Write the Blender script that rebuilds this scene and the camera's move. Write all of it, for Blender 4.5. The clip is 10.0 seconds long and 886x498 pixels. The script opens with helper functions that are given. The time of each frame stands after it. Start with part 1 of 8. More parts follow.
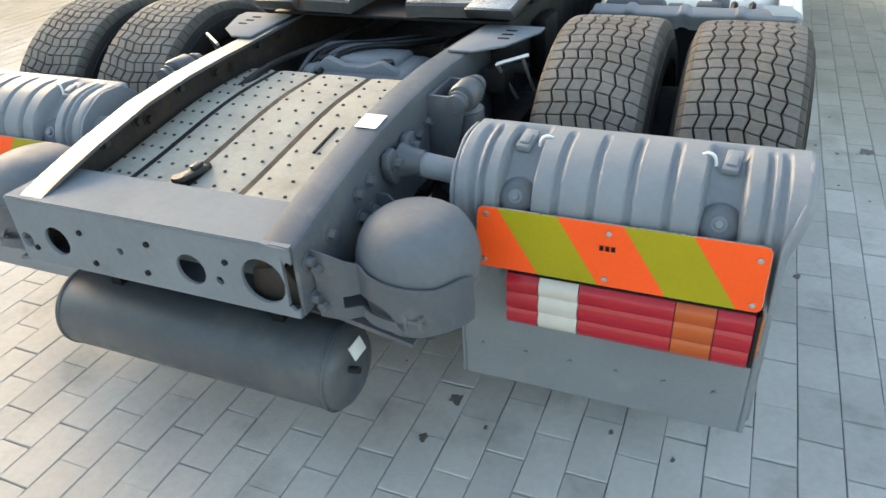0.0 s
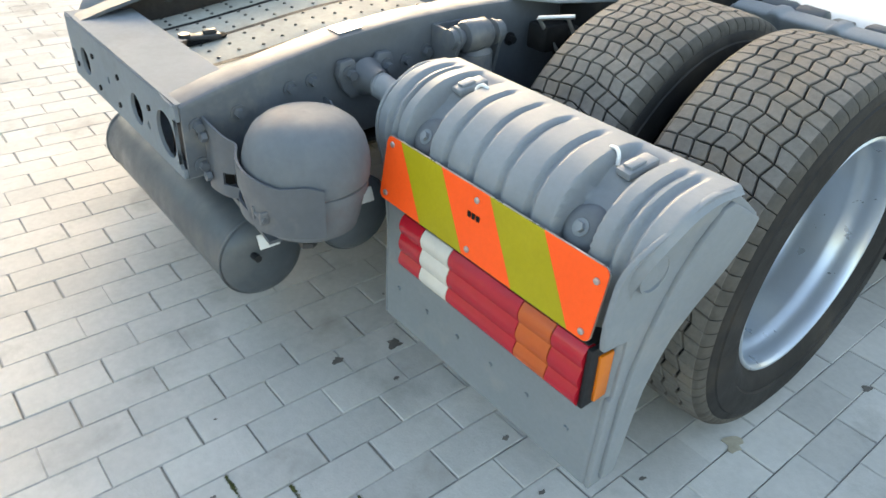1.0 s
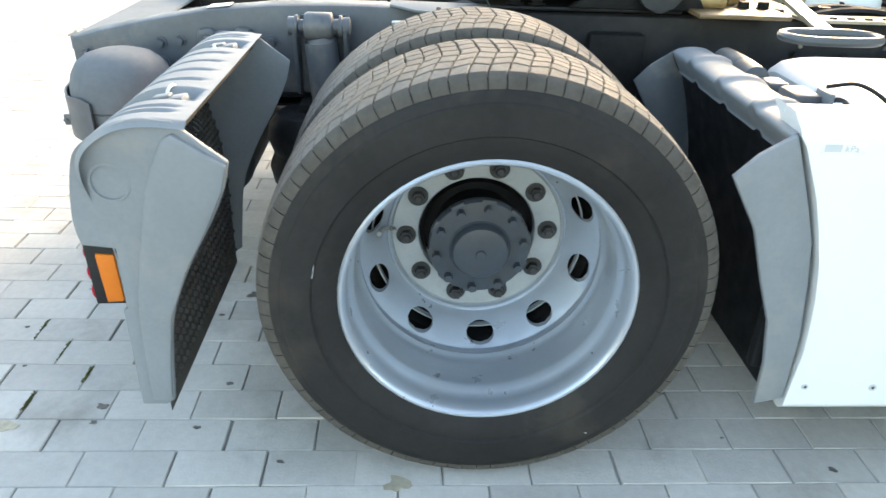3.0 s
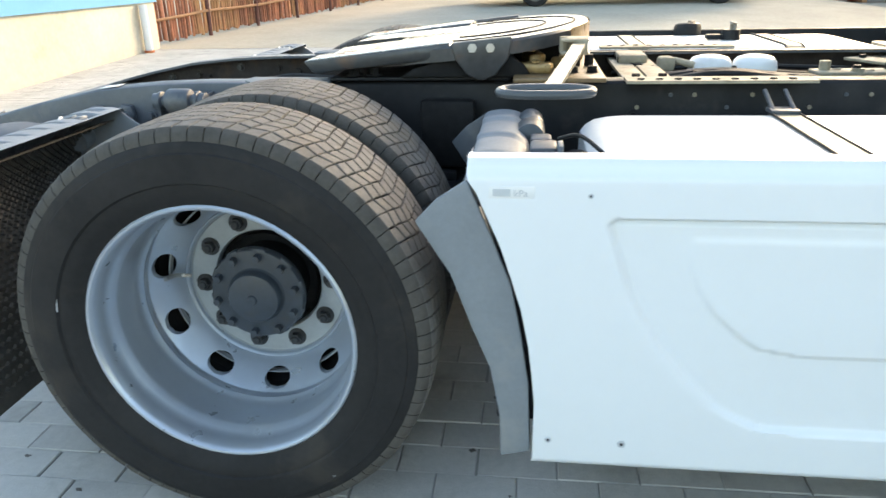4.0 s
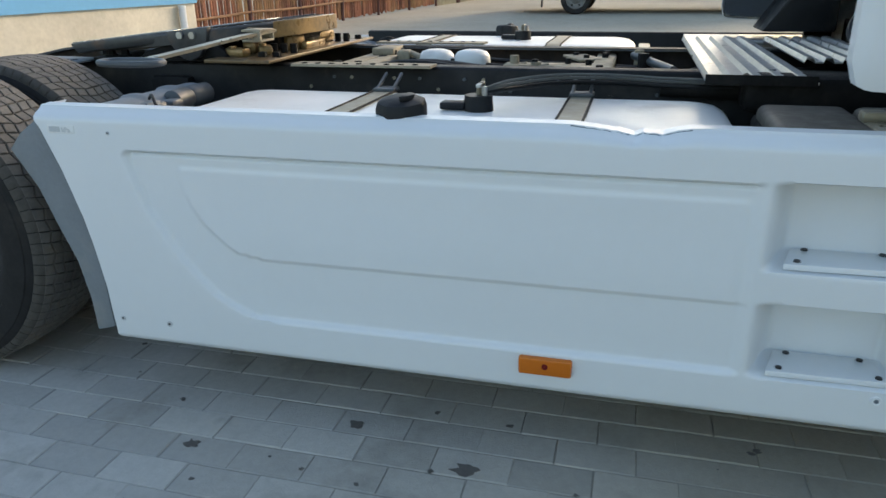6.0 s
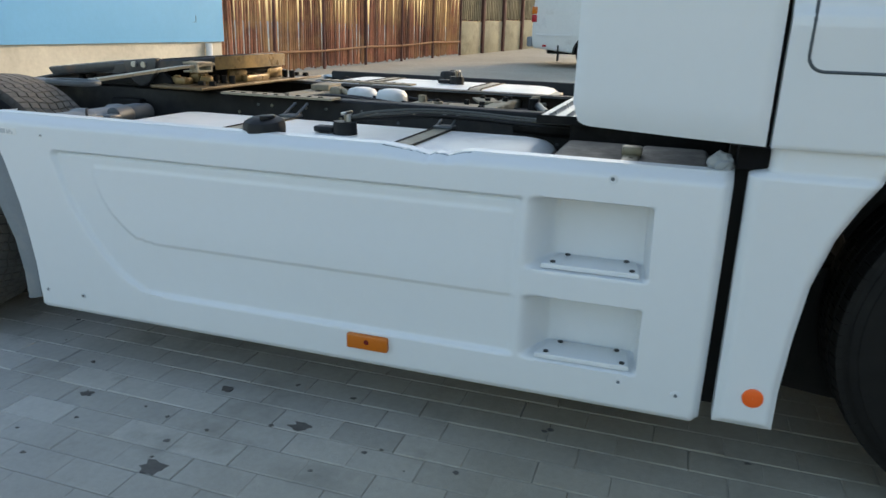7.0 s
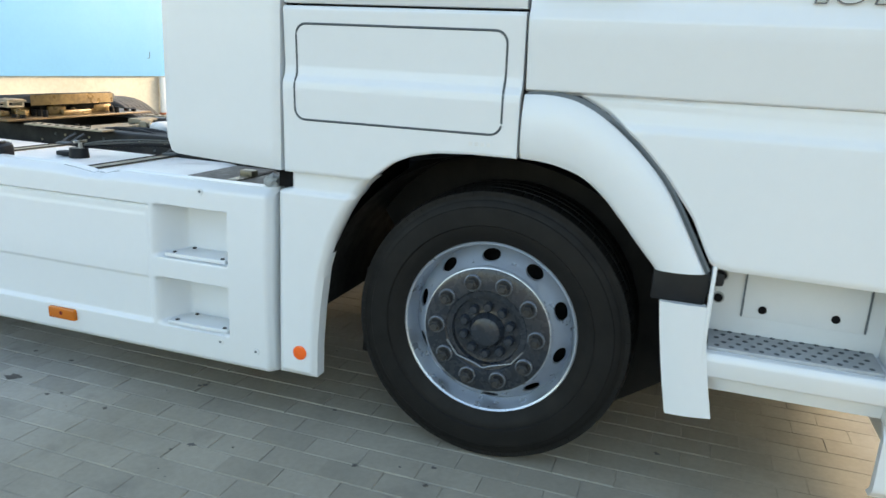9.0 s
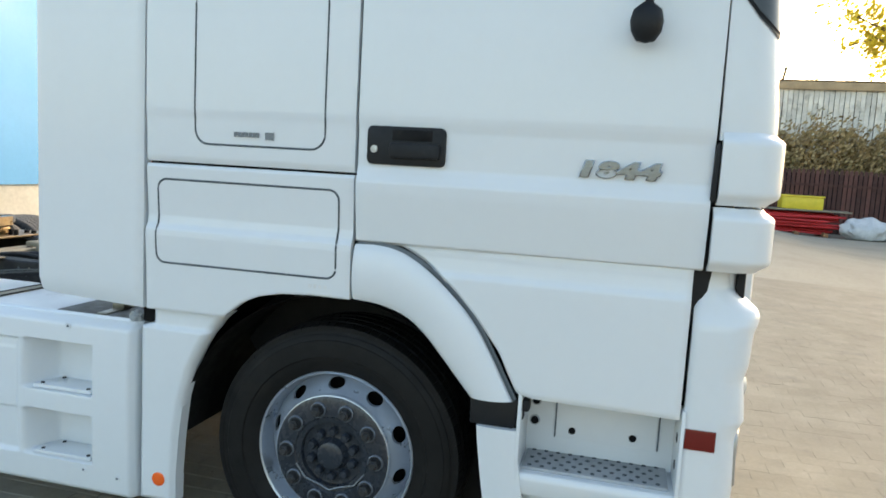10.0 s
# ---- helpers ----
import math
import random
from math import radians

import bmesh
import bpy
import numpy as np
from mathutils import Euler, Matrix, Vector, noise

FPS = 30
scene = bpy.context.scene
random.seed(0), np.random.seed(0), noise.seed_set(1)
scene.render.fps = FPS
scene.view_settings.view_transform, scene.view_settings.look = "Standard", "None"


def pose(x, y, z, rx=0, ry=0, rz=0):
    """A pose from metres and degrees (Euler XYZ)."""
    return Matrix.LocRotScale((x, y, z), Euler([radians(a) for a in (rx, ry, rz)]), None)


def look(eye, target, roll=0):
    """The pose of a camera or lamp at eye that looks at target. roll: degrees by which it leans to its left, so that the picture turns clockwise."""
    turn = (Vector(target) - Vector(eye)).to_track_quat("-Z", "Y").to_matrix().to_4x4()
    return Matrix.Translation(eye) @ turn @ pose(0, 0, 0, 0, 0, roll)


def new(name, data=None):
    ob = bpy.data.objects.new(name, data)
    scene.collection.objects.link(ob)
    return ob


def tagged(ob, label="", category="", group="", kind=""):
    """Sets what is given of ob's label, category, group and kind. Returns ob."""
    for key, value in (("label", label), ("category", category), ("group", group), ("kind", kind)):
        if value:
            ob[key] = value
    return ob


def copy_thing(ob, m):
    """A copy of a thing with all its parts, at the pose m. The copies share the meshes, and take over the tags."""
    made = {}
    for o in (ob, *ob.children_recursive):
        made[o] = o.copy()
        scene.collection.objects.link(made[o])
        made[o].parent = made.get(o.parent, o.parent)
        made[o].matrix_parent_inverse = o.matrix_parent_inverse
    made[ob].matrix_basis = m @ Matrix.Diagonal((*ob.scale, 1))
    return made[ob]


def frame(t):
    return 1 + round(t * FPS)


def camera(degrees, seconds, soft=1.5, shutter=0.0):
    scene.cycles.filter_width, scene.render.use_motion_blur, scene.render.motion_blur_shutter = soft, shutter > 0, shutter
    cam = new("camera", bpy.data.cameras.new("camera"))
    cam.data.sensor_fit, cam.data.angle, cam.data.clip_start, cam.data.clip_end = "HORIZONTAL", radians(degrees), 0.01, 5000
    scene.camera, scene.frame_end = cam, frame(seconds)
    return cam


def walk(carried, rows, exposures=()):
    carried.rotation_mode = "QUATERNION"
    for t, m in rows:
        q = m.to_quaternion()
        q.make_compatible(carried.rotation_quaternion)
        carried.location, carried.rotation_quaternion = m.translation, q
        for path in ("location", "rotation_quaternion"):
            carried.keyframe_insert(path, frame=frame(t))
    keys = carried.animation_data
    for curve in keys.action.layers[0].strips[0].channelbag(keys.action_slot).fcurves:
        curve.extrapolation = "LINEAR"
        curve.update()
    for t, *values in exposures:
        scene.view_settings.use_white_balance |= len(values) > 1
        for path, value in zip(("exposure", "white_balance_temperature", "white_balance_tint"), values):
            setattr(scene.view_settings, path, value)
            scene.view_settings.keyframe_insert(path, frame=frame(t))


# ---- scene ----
cam = camera(63.7, 10.0, shutter=0.15)
PATH = [
    (0, (1.096, -2.011, 1.457), (0.397, -0.464, 0.399), -3.7),
    (0.5, (1.391, -1.818, 1.367), (0.495, -0.329, 0.377), 3.5),
    (1, (1.714, -1.53, 1.334), (0.45, -0.44, 0.233), 3.6),
    (1.5, (1.968, -1.202, 1.314), (0.565, -0.372, 0.155), 4.7),
    (2, (2.202, -0.883, 1.291), (0.62, -0.311, 0.208), 5.0),
    (2.2, (2.256, -0.745, 1.282), (0.613, -0.3, 0.232), 4.4),
    (3.3, (2.478, 0.089, 1.202), (0.689, 0.069, 0.308), 1.1),
    (3.5, (2.504, 0.25, 1.199), (0.695, 0.14, 0.354), 0.2),
    (4, (2.505, 0.661, 1.185), (0.66, 0.424, 0.45), -1.4),
    (4.5, (2.537, 1.03, 1.188), (0.662, 0.747, 0.552), -1.9),
    (5, (2.635, 1.39, 1.164), (0.784, 1.024, 0.502), -1.8),
    (5.5, (2.693, 1.739, 1.153), (0.876, 1.313, 0.435), -1.4),
    (5.7, (2.716, 1.874, 1.159), (0.909, 1.428, 0.426), -1.5),
    (6.8, (3.003, 2.584, 1.156), (1.19, 1.994, 0.551), 1.6),
    (7, (3.025, 2.708, 1.164), (1.206, 2.128, 0.57), 1.8),
    (7.5, (3.086, 3.097, 1.205), (1.275, 2.468, 0.634), 2.6),
    (8, (3.166, 3.47, 1.234), (1.363, 2.794, 0.694), 1.8),
    (8.5, (3.234, 3.832, 1.259), (1.412, 3.184, 0.748), 1.7),
    (9, (3.278, 4.145, 1.29), (1.441, 3.536, 0.786), 3.0),
    (9.5, (3.359, 4.369, 1.378), (1.481, 3.815, 0.971), 3.4),
    (10, (3.411, 4.53, 1.484), (1.484, 4.046, 1.253), 3.3),
]
EXPOSURES = [(0.0,2.02,7300,10),(1.0,2.2,7400,10),(2.0,2.15,7500,10),(3.5,2.75,7300,10),(4.0,2.08,7000,10),(4.5,1.65,6700,10),(5.5,1.15,6500,10),(7.0,1.06,6650,10),(7.5,1.13,6650,10),(8.0,1.45,6780,10),(8.5,1.66,6900,10),(9.0,1.82,7000,10),(9.5,1.74,6870,10),(10.0,1.53,6750,10)]
walk(cam, [(t, look(eye, target, roll)) for t, eye, target, roll in PATH], EXPOSURES)

# ---- world, sun, exposure ----
world = bpy.data.worlds.new("sky_world")
scene.world = world
world.use_nodes = True
wn = world.node_tree.nodes
wn.clear()
sky = wn.new("ShaderNodeTexSky")
sky.sky_type = "NISHITA"
sky.sun_disc = False
SUN_EL, SUN_AZ = radians(21), radians(-62)   # azimuth from +y towards +x
sky.sun_elevation, sky.sun_rotation = SUN_EL, SUN_AZ
sky.air_density, sky.dust_density, sky.ozone_density = 1.3, 2.5, 1.0
bg = wn.new("ShaderNodeBackground")
bg.inputs["Strength"].default_value = 0.15
wo = wn.new("ShaderNodeOutputWorld")
world.node_tree.links.new(sky.outputs[0], bg.inputs[0])
world.node_tree.links.new(bg.outputs[0], wo.inputs[0])
sun = new("sun", bpy.data.lights.new("sun", "SUN"))
sun.data.energy, sun.data.angle, sun.data.color = 0.72, radians(14), (1.0, 0.82, 0.62)
SUN_DIR = Vector((math.sin(SUN_AZ) * math.cos(SUN_EL), math.cos(SUN_AZ) * math.cos(SUN_EL), math.sin(SUN_EL)))
sun.matrix_world = look(SUN_DIR * 40, (0, 0, 0))


# ---- materials ----
def mat(name, base, rough=0.6, metal=0.0, var=0.12, scale=6.0, fine=60.0, bump=0.15, bump_scale=None, dirt=None, dirt_amt=0.0,
        dirt_scale=2.5, coat=0.0, rough_var=0.12, rand=0.0, island=False, spec=0.5, drift=None):
    """Painted or raw surface: base colour with broad and fine variation, dirt patches, gloss variation and fine relief."""
    m = bpy.data.materials.new(name)
    m.use_nodes = True
    nt = m.node_tree
    N, L = nt.nodes, nt.links
    b = N["Principled BSDF"]
    b.inputs["Metallic"].default_value = metal
    b.inputs["Specular IOR Level"].default_value = spec
    if coat:
        b.inputs["Coat Weight"].default_value = coat
        b.inputs["Coat Roughness"].default_value = 0.12
    geo = N.new("ShaderNodeNewGeometry")
    pos = geo.outputs["Position"]

    def noise_tex(s, detail=4.0):
        n = N.new("ShaderNodeTexNoise")
        n.inputs["Scale"].default_value = s
        n.inputs["Detail"].default_value = detail
        n.inputs["Roughness"].default_value = 0.6
        L.new(pos, n.inputs["Vector"])
        return n.outputs["Fac"]

    def ramp(src, lo, hi, a, z):
        r = N.new("ShaderNodeMapRange")
        r.inputs["From Min"].default_value, r.inputs["From Max"].default_value = lo, hi
        r.inputs["To Min"].default_value, r.inputs["To Max"].default_value = a, z
        L.new(src, r.inputs["Value"])
        return r.outputs["Result"]

    def mul(a, c):
        q = N.new("ShaderNodeMath")
        q.operation = "MULTIPLY"
        L.new(a, q.inputs[0])
        L.new(c, q.inputs[1])
        return q.outputs[0]

    broad, small = noise_tex(scale), noise_tex(fine, 6.0)
    val = mul(ramp(broad, 0.3, 0.7, 1 - var, 1 + var), ramp(small, 0.3, 0.7, 1 - var * 0.6, 1 + var * 0.6))
    if rand:
        src = geo.outputs["Random Per Island"] if island else N.new("ShaderNodeObjectInfo").outputs["Random"]
        val = mul(val, ramp(src, 0, 1, 1 - rand, 1 + rand))
    hsv = N.new("ShaderNodeHueSaturation")
    hsv.inputs["Color"].default_value = (*base, 1)
    L.new(val, hsv.inputs["Value"])
    if drift:   # (colour, y from, y to), one after another across the yard: sandy tan, with shade mixed in
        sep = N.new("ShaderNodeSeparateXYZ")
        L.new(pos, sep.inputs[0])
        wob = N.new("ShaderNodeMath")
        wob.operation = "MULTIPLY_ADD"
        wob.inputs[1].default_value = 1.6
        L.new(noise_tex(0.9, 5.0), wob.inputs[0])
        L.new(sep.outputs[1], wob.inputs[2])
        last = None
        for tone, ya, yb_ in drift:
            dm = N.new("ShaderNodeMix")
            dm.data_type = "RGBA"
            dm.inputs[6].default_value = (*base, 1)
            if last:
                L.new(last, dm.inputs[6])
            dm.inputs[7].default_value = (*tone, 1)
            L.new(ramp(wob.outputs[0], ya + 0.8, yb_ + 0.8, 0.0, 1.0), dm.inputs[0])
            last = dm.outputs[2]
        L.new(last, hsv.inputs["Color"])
    col = hsv.outputs["Color"]
    if dirt:
        mix = N.new("ShaderNodeMix")
        mix.data_type = "RGBA"
        mix.inputs[7].default_value = (*dirt, 1)
        L.new(col, mix.inputs[6])
        L.new(ramp(noise_tex(dirt_scale, 7.0), 0.62 - 0.25 * dirt_amt, 0.8 - 0.2 * dirt_amt, 0.0, min(1.0, 0.35 + dirt_amt)), mix.inputs[0])
        col = mix.outputs[2]
    L.new(col, b.inputs["Base Color"])
    L.new(ramp(noise_tex(scale * 2.3), 0.3, 0.7, max(0.03, rough - rough_var), min(1, rough + rough_var)), b.inputs["Roughness"])
    if bump:
        bp = N.new("ShaderNodeBump")
        bp.inputs["Strength"].default_value = bump
        bp.inputs["Distance"].default_value = 0.004
        L.new(noise_tex(bump_scale or fine * 2, 5.0), bp.inputs["Height"])
        L.new(bp.outputs[0], b.inputs["Normal"])
    return m


def glow_free_lens(name, base, rough=0.15):
    m = mat(name, base, rough, var=0.06, bump=0.05, coat=0.15, rough_var=0.05, spec=0.35)
    b = m.node_tree.nodes["Principled BSDF"]
    b.inputs["Subsurface Weight"].default_value = 0.0
    return m


M = dict(
    white=mat("white_paint", (0.72, 0.745, 0.765), 0.34, var=0.012, scale=1.2, fine=25, bump=0.02, coat=0.3, rough_var=0.03),
    white_plain=mat("white_sheet_paint", (0.74, 0.745, 0.74), 0.4, var=0.04, scale=3, fine=30, bump=0.03, dirt=(0.3, 0.28, 0.25), dirt_amt=0.15, dirt_scale=5),
    grey=mat("grey_plastic", (0.195, 0.215, 0.235), 0.6, var=0.07, scale=4, fine=90, bump=0.10, dirt=(0.30, 0.29, 0.27), dirt_amt=0.18, dirt_scale=6, spec=0.3),
    chassis=mat("frame_paint", (0.078, 0.089, 0.104), 0.46, spec=0.5, var=0.12, scale=5, fine=60, bump=0.08, dirt=(0.22, 0.20, 0.175), dirt_amt=0.3, dirt_scale=7),
    chassis_dark=mat("near_black_frame_paint", (0.0095, 0.010, 0.0115), 0.58, var=0.2, scale=6, fine=60, bump=0.12, dirt=(0.045, 0.04, 0.034), dirt_amt=0.25, dirt_scale=8, spec=0.28),
    grey_matt=mat("dusty_grey_frame_paint", (0.185, 0.205, 0.225), 0.85, var=0.07, scale=5, fine=70, bump=0.10, dirt=(0.12, 0.12, 0.118), dirt_amt=0.1, dirt_scale=6, spec=0.12, rough_var=0.06),
    rail_inner=mat("rusty_inner_rail", (0.040, 0.033, 0.030), 0.8, var=0.25, scale=8, fine=60, bump=0.3, dirt=(0.085, 0.052, 0.034), dirt_amt=0.35, dirt_scale=9, spec=0.25),
    tank_grey=mat("tank_grey_paint", (0.060, 0.071, 0.082), 0.45, var=0.1, scale=6, fine=70, bump=0.06, dirt=(0.2, 0.19, 0.17), dirt_amt=0.15),
    dome=mat("dome_grey_paint", (0.122, 0.135, 0.150), 0.74, var=0.1, scale=7, fine=60, bump=0.08, dirt=(0.15, 0.12, 0.11), dirt_amt=0.2, dirt_scale=9, spec=0.3),
    step_grey=mat("step_tread_grey", (0.40, 0.42, 0.44), 0.6, metal=0.2, var=0.12, scale=12, fine=90, bump=0.15),
    disc=mat("dark_wheel_centre_paint", (0.024, 0.030, 0.040), 0.27, var=0.10, scale=14, fine=80, bump=0.04, dirt=(0.03, 0.03, 0.03), dirt_amt=0.3, dirt_scale=16),
    rim_dark=mat("front_rim_alloy", (0.47, 0.52, 0.59), 0.30, metal=0.65, var=0.04, scale=9, fine=60, bump=0.0, rough_var=0.04),
    tank_strap=mat("dull_tank_strap_steel", (0.29, 0.265, 0.20), 0.5, metal=0.1, spec=0.3, var=0.12, scale=10, fine=90, bump=0.06, dirt=(0.10, 0.075, 0.05), dirt_amt=0.2),
    lid_olive=mat("dusty_olive_lid", (0.062, 0.056, 0.046), 0.6, var=0.15, scale=10, fine=60, bump=0.15, dirt=(0.13, 0.11, 0.085), dirt_amt=0.25),
    deflector_shade=mat("shaded_deflector_inside", (0.045, 0.055, 0.068), 0.55, var=0.1, scale=4, fine=50, bump=0.05, spec=0.3),
    tan_dust=mat("dusty_tan_steel", (0.33, 0.29, 0.215), 0.72, spec=0.25, var=0.18, scale=9, fine=70, bump=0.15, dirt=(0.13, 0.10, 0.07), dirt_amt=0.3, dirt_scale=10),
    hose_grey=mat("weathered_grey_hose", (0.10, 0.105, 0.10), 0.55, var=0.15, scale=12, fine=70, bump=0.05),
    grease_plate=mat("grease_stained_plate", (0.17, 0.115, 0.058), 0.42, metal=0.15, var=0.3, scale=6, fine=50, bump=0.2, dirt=(0.035, 0.028, 0.02), dirt_amt=0.5, dirt_scale=6),
    black=mat("black_plastic", (0.010, 0.011, 0.013), 0.52, spec=0.3, var=0.15, scale=8, fine=80, bump=0.1, dirt=(0.10, 0.09, 0.08), dirt_amt=0.12),
    dark=mat("grime_and_shade_black", (0.0085, 0.0085, 0.009), 0.7, spec=0.2, var=0.3, scale=9, fine=70, bump=0.25, dirt=(0.03, 0.027, 0.024), dirt_amt=0.3, dirt_scale=11),
    grease=mat("greasy_brown_steel", (0.30, 0.20, 0.085), 0.33, metal=0.25, var=0.25, scale=9, fine=60, bump=0.2, dirt=(0.05, 0.04, 0.03), dirt_amt=0.5, dirt_scale=8),
    fifth=mat("worn_coupling_steel", (0.065, 0.068, 0.072), 0.42, metal=0.35, var=0.2, scale=7, fine=50, bump=0.12, dirt=(0.16, 0.08, 0.04), dirt_amt=0.3, dirt_scale=7),
    fifth_top=mat("polished_coupling_top", (0.42, 0.42, 0.41), 0.24, metal=0.75, var=0.15, scale=8, fine=70, bump=0.12, dirt=(0.10, 0.08, 0.06), dirt_amt=0.3, dirt_scale=5),
    cream=mat("dusty_cream_plate", (0.345, 0.335, 0.292), 0.85, spec=0.15, var=0.12, scale=7, fine=80, bump=0.12, dirt=(0.25, 0.22, 0.17), dirt_amt=0.3, dirt_scale=9),
    tread=mat("worn_tread_rubber", (0.138, 0.130, 0.119), 0.85, var=0.2, scale=8, fine=90, bump=0.3, dirt=(0.19, 0.155, 0.115), dirt_amt=0.35, dirt_scale=5, rough_var=0.08, spec=0.3),
    rubber=mat("tyre_rubber", (0.0185, 0.0181, 0.0184), 0.68, var=0.2, scale=5, fine=70, bump=0.12, dirt=(0.052, 0.044, 0.036), dirt_amt=0.4, dirt_scale=6, spec=0.22),
    shoulder=mat("dusty_shoulder_rubber", (0.078, 0.072, 0.064), 0.82, var=0.22, scale=9, fine=80, bump=0.25, dirt=(0.03, 0.028, 0.026), dirt_amt=0.4, dirt_scale=9, spec=0.25),
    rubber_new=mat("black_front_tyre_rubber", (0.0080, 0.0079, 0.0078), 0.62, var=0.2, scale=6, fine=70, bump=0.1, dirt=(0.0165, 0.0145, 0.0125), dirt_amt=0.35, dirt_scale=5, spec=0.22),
    silver=mat("silver_rim_paint", (0.47, 0.52, 0.58), 0.30, metal=0.62, var=0.03, scale=8, fine=60, bump=0.01, rough_var=0.03),
    hub=mat("hub_grey_paint", (0.038, 0.048, 0.061), 0.42, var=0.14, scale=14, fine=80, bump=0.12, dirt=(0.05, 0.045, 0.04), dirt_amt=0.3, dirt_scale=16),
    nut=mat("grimy_nut_steel", (0.045, 0.046, 0.048), 0.45, metal=0.4, var=0.2, scale=20, fine=90, bump=0.15),
    steel=mat("bare_steel", (0.48, 0.48, 0.47), 0.35, metal=0.8, var=0.12, scale=9, fine=90, bump=0.1, dirt=(0.2, 0.15, 0.1), dirt_amt=0.2),
    strap=mat("strap_steel", (0.25, 0.225, 0.17), 0.36, metal=0.35, var=0.12, scale=10, fine=90, bump=0.08, dirt=(0.16, 0.12, 0.08), dirt_amt=0.25),
    alu=mat("aluminium_deck", (0.50, 0.51, 0.52), 0.36, metal=0.7, var=0.06, scale=8, fine=90, bump=0.05),
    chrome=mat("chrome", (0.23, 0.255, 0.29), 0.24, metal=0.95, var=0.04, bump=0.0, rough_var=0.04),
    hi_orange=mat("fluorescent_orange_film", (0.98, 0.098, 0.014), 0.5, spec=0.25, var=0.05, scale=5, fine=120, bump=0.03),
    hi_yellow=mat("retro_yellow_film", (0.35, 0.29, 0.008), 0.5, spec=0.25, var=0.07, scale=5, fine=120, bump=0.03),
    lens_red=glow_free_lens("red_lens", (0.40, 0.011, 0.024)),
    lens_orange=glow_free_lens("orange_lens", (0.58, 0.15, 0.010)),
    lens_amber=glow_free_lens("deep_amber_lens", (0.46, 0.085, 0.016)),
    cup_grey=mat("nut_cup_grey", (0.15, 0.17, 0.20), 0.3, metal=0.4, var=0.08, scale=14, fine=80, bump=0.03),
    lens_dark=glow_free_lens("dark_red_reflector", (0.15, 0.010, 0.008)),
    lens_white=glow_free_lens("clear_lens", (0.55, 0.53, 0.48)),
    dot=mat("orange_reflector", (0.95, 0.14, 0.02), 0.25, var=0.04, bump=0.0),
    seal=mat("dark_seal", (0.06, 0.075, 0.085), 0.6, var=0.05, bump=0.0),
    gap_grey=mat("grey_gap_tone", (0.12, 0.145, 0.165), 0.6, var=0.05, bump=0.0),
    void=mat("deep_black_hole", (0.006, 0.006, 0.007), 0.8, var=0.1, bump=0.0, spec=0.15),
    glass=mat("dark_cab_glass", (0.015, 0.018, 0.02), 0.06, var=0.02, bump=0.0, rough_var=0.02, coat=0.5),
    print_grey=mat("grey_print", (0.50, 0.52, 0.54), 0.5, var=0.03, bump=0.0),
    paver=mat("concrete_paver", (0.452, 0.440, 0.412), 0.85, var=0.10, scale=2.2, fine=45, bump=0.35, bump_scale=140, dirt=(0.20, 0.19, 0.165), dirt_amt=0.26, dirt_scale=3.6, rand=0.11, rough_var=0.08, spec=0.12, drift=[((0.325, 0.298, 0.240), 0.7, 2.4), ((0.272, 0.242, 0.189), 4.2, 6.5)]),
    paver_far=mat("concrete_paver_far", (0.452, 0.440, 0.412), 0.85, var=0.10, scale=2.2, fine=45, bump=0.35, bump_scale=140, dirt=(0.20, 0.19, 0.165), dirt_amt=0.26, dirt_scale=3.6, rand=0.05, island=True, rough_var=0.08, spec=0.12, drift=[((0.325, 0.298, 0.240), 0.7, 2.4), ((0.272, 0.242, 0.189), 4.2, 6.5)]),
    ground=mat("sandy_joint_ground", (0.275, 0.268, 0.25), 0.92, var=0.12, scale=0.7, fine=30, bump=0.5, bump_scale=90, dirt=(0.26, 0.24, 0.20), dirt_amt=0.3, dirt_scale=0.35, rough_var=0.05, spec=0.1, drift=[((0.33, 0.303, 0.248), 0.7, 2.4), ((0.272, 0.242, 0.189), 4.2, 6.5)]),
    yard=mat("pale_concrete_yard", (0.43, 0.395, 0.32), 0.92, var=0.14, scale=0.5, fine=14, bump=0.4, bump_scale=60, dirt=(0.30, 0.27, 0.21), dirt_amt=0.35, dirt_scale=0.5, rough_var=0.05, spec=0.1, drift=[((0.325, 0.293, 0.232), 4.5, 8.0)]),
    spot=mat("oil_spot", (0.11, 0.10, 0.09), 0.7, var=0.2, bump=0.1),
    rust_spot=mat("rust_stain", (0.385, 0.345, 0.262), 0.85, var=0.2, bump=0.1),
    blue=mat("sky_blue_cladding", (0.16, 0.40, 0.66), 0.6, spec=0.3, var=0.04, scale=0.6, fine=20, bump=0.04),
    beige=mat("beige_plaster", (0.50, 0.46, 0.375), 0.85, var=0.12, scale=1.4, fine=18, bump=0.3, bump_scale=60, dirt=(0.28, 0.255, 0.20), dirt_amt=0.3, dirt_scale=1.6),
    olive_wall=mat("stained_olive_plaster", (0.37, 0.33, 0.225), 0.85, var=0.18, scale=1.6, fine=18, bump=0.3, bump_scale=60, dirt=(0.17, 0.15, 0.10), dirt_amt=0.35, dirt_scale=1.8),
    slat=mat("weathered_fence_slat", (0.27, 0.105, 0.058), 0.8, var=0.3, scale=1.4, fine=22, bump=0.4, bump_scale=70, dirt=(0.52, 0.31, 0.13), dirt_amt=0.6, dirt_scale=0.8, rand=0.5),
    fence_rail=mat("fence_rail_wood", (0.30, 0.155, 0.075), 0.8, var=0.2, scale=3, fine=30, bump=0.3),
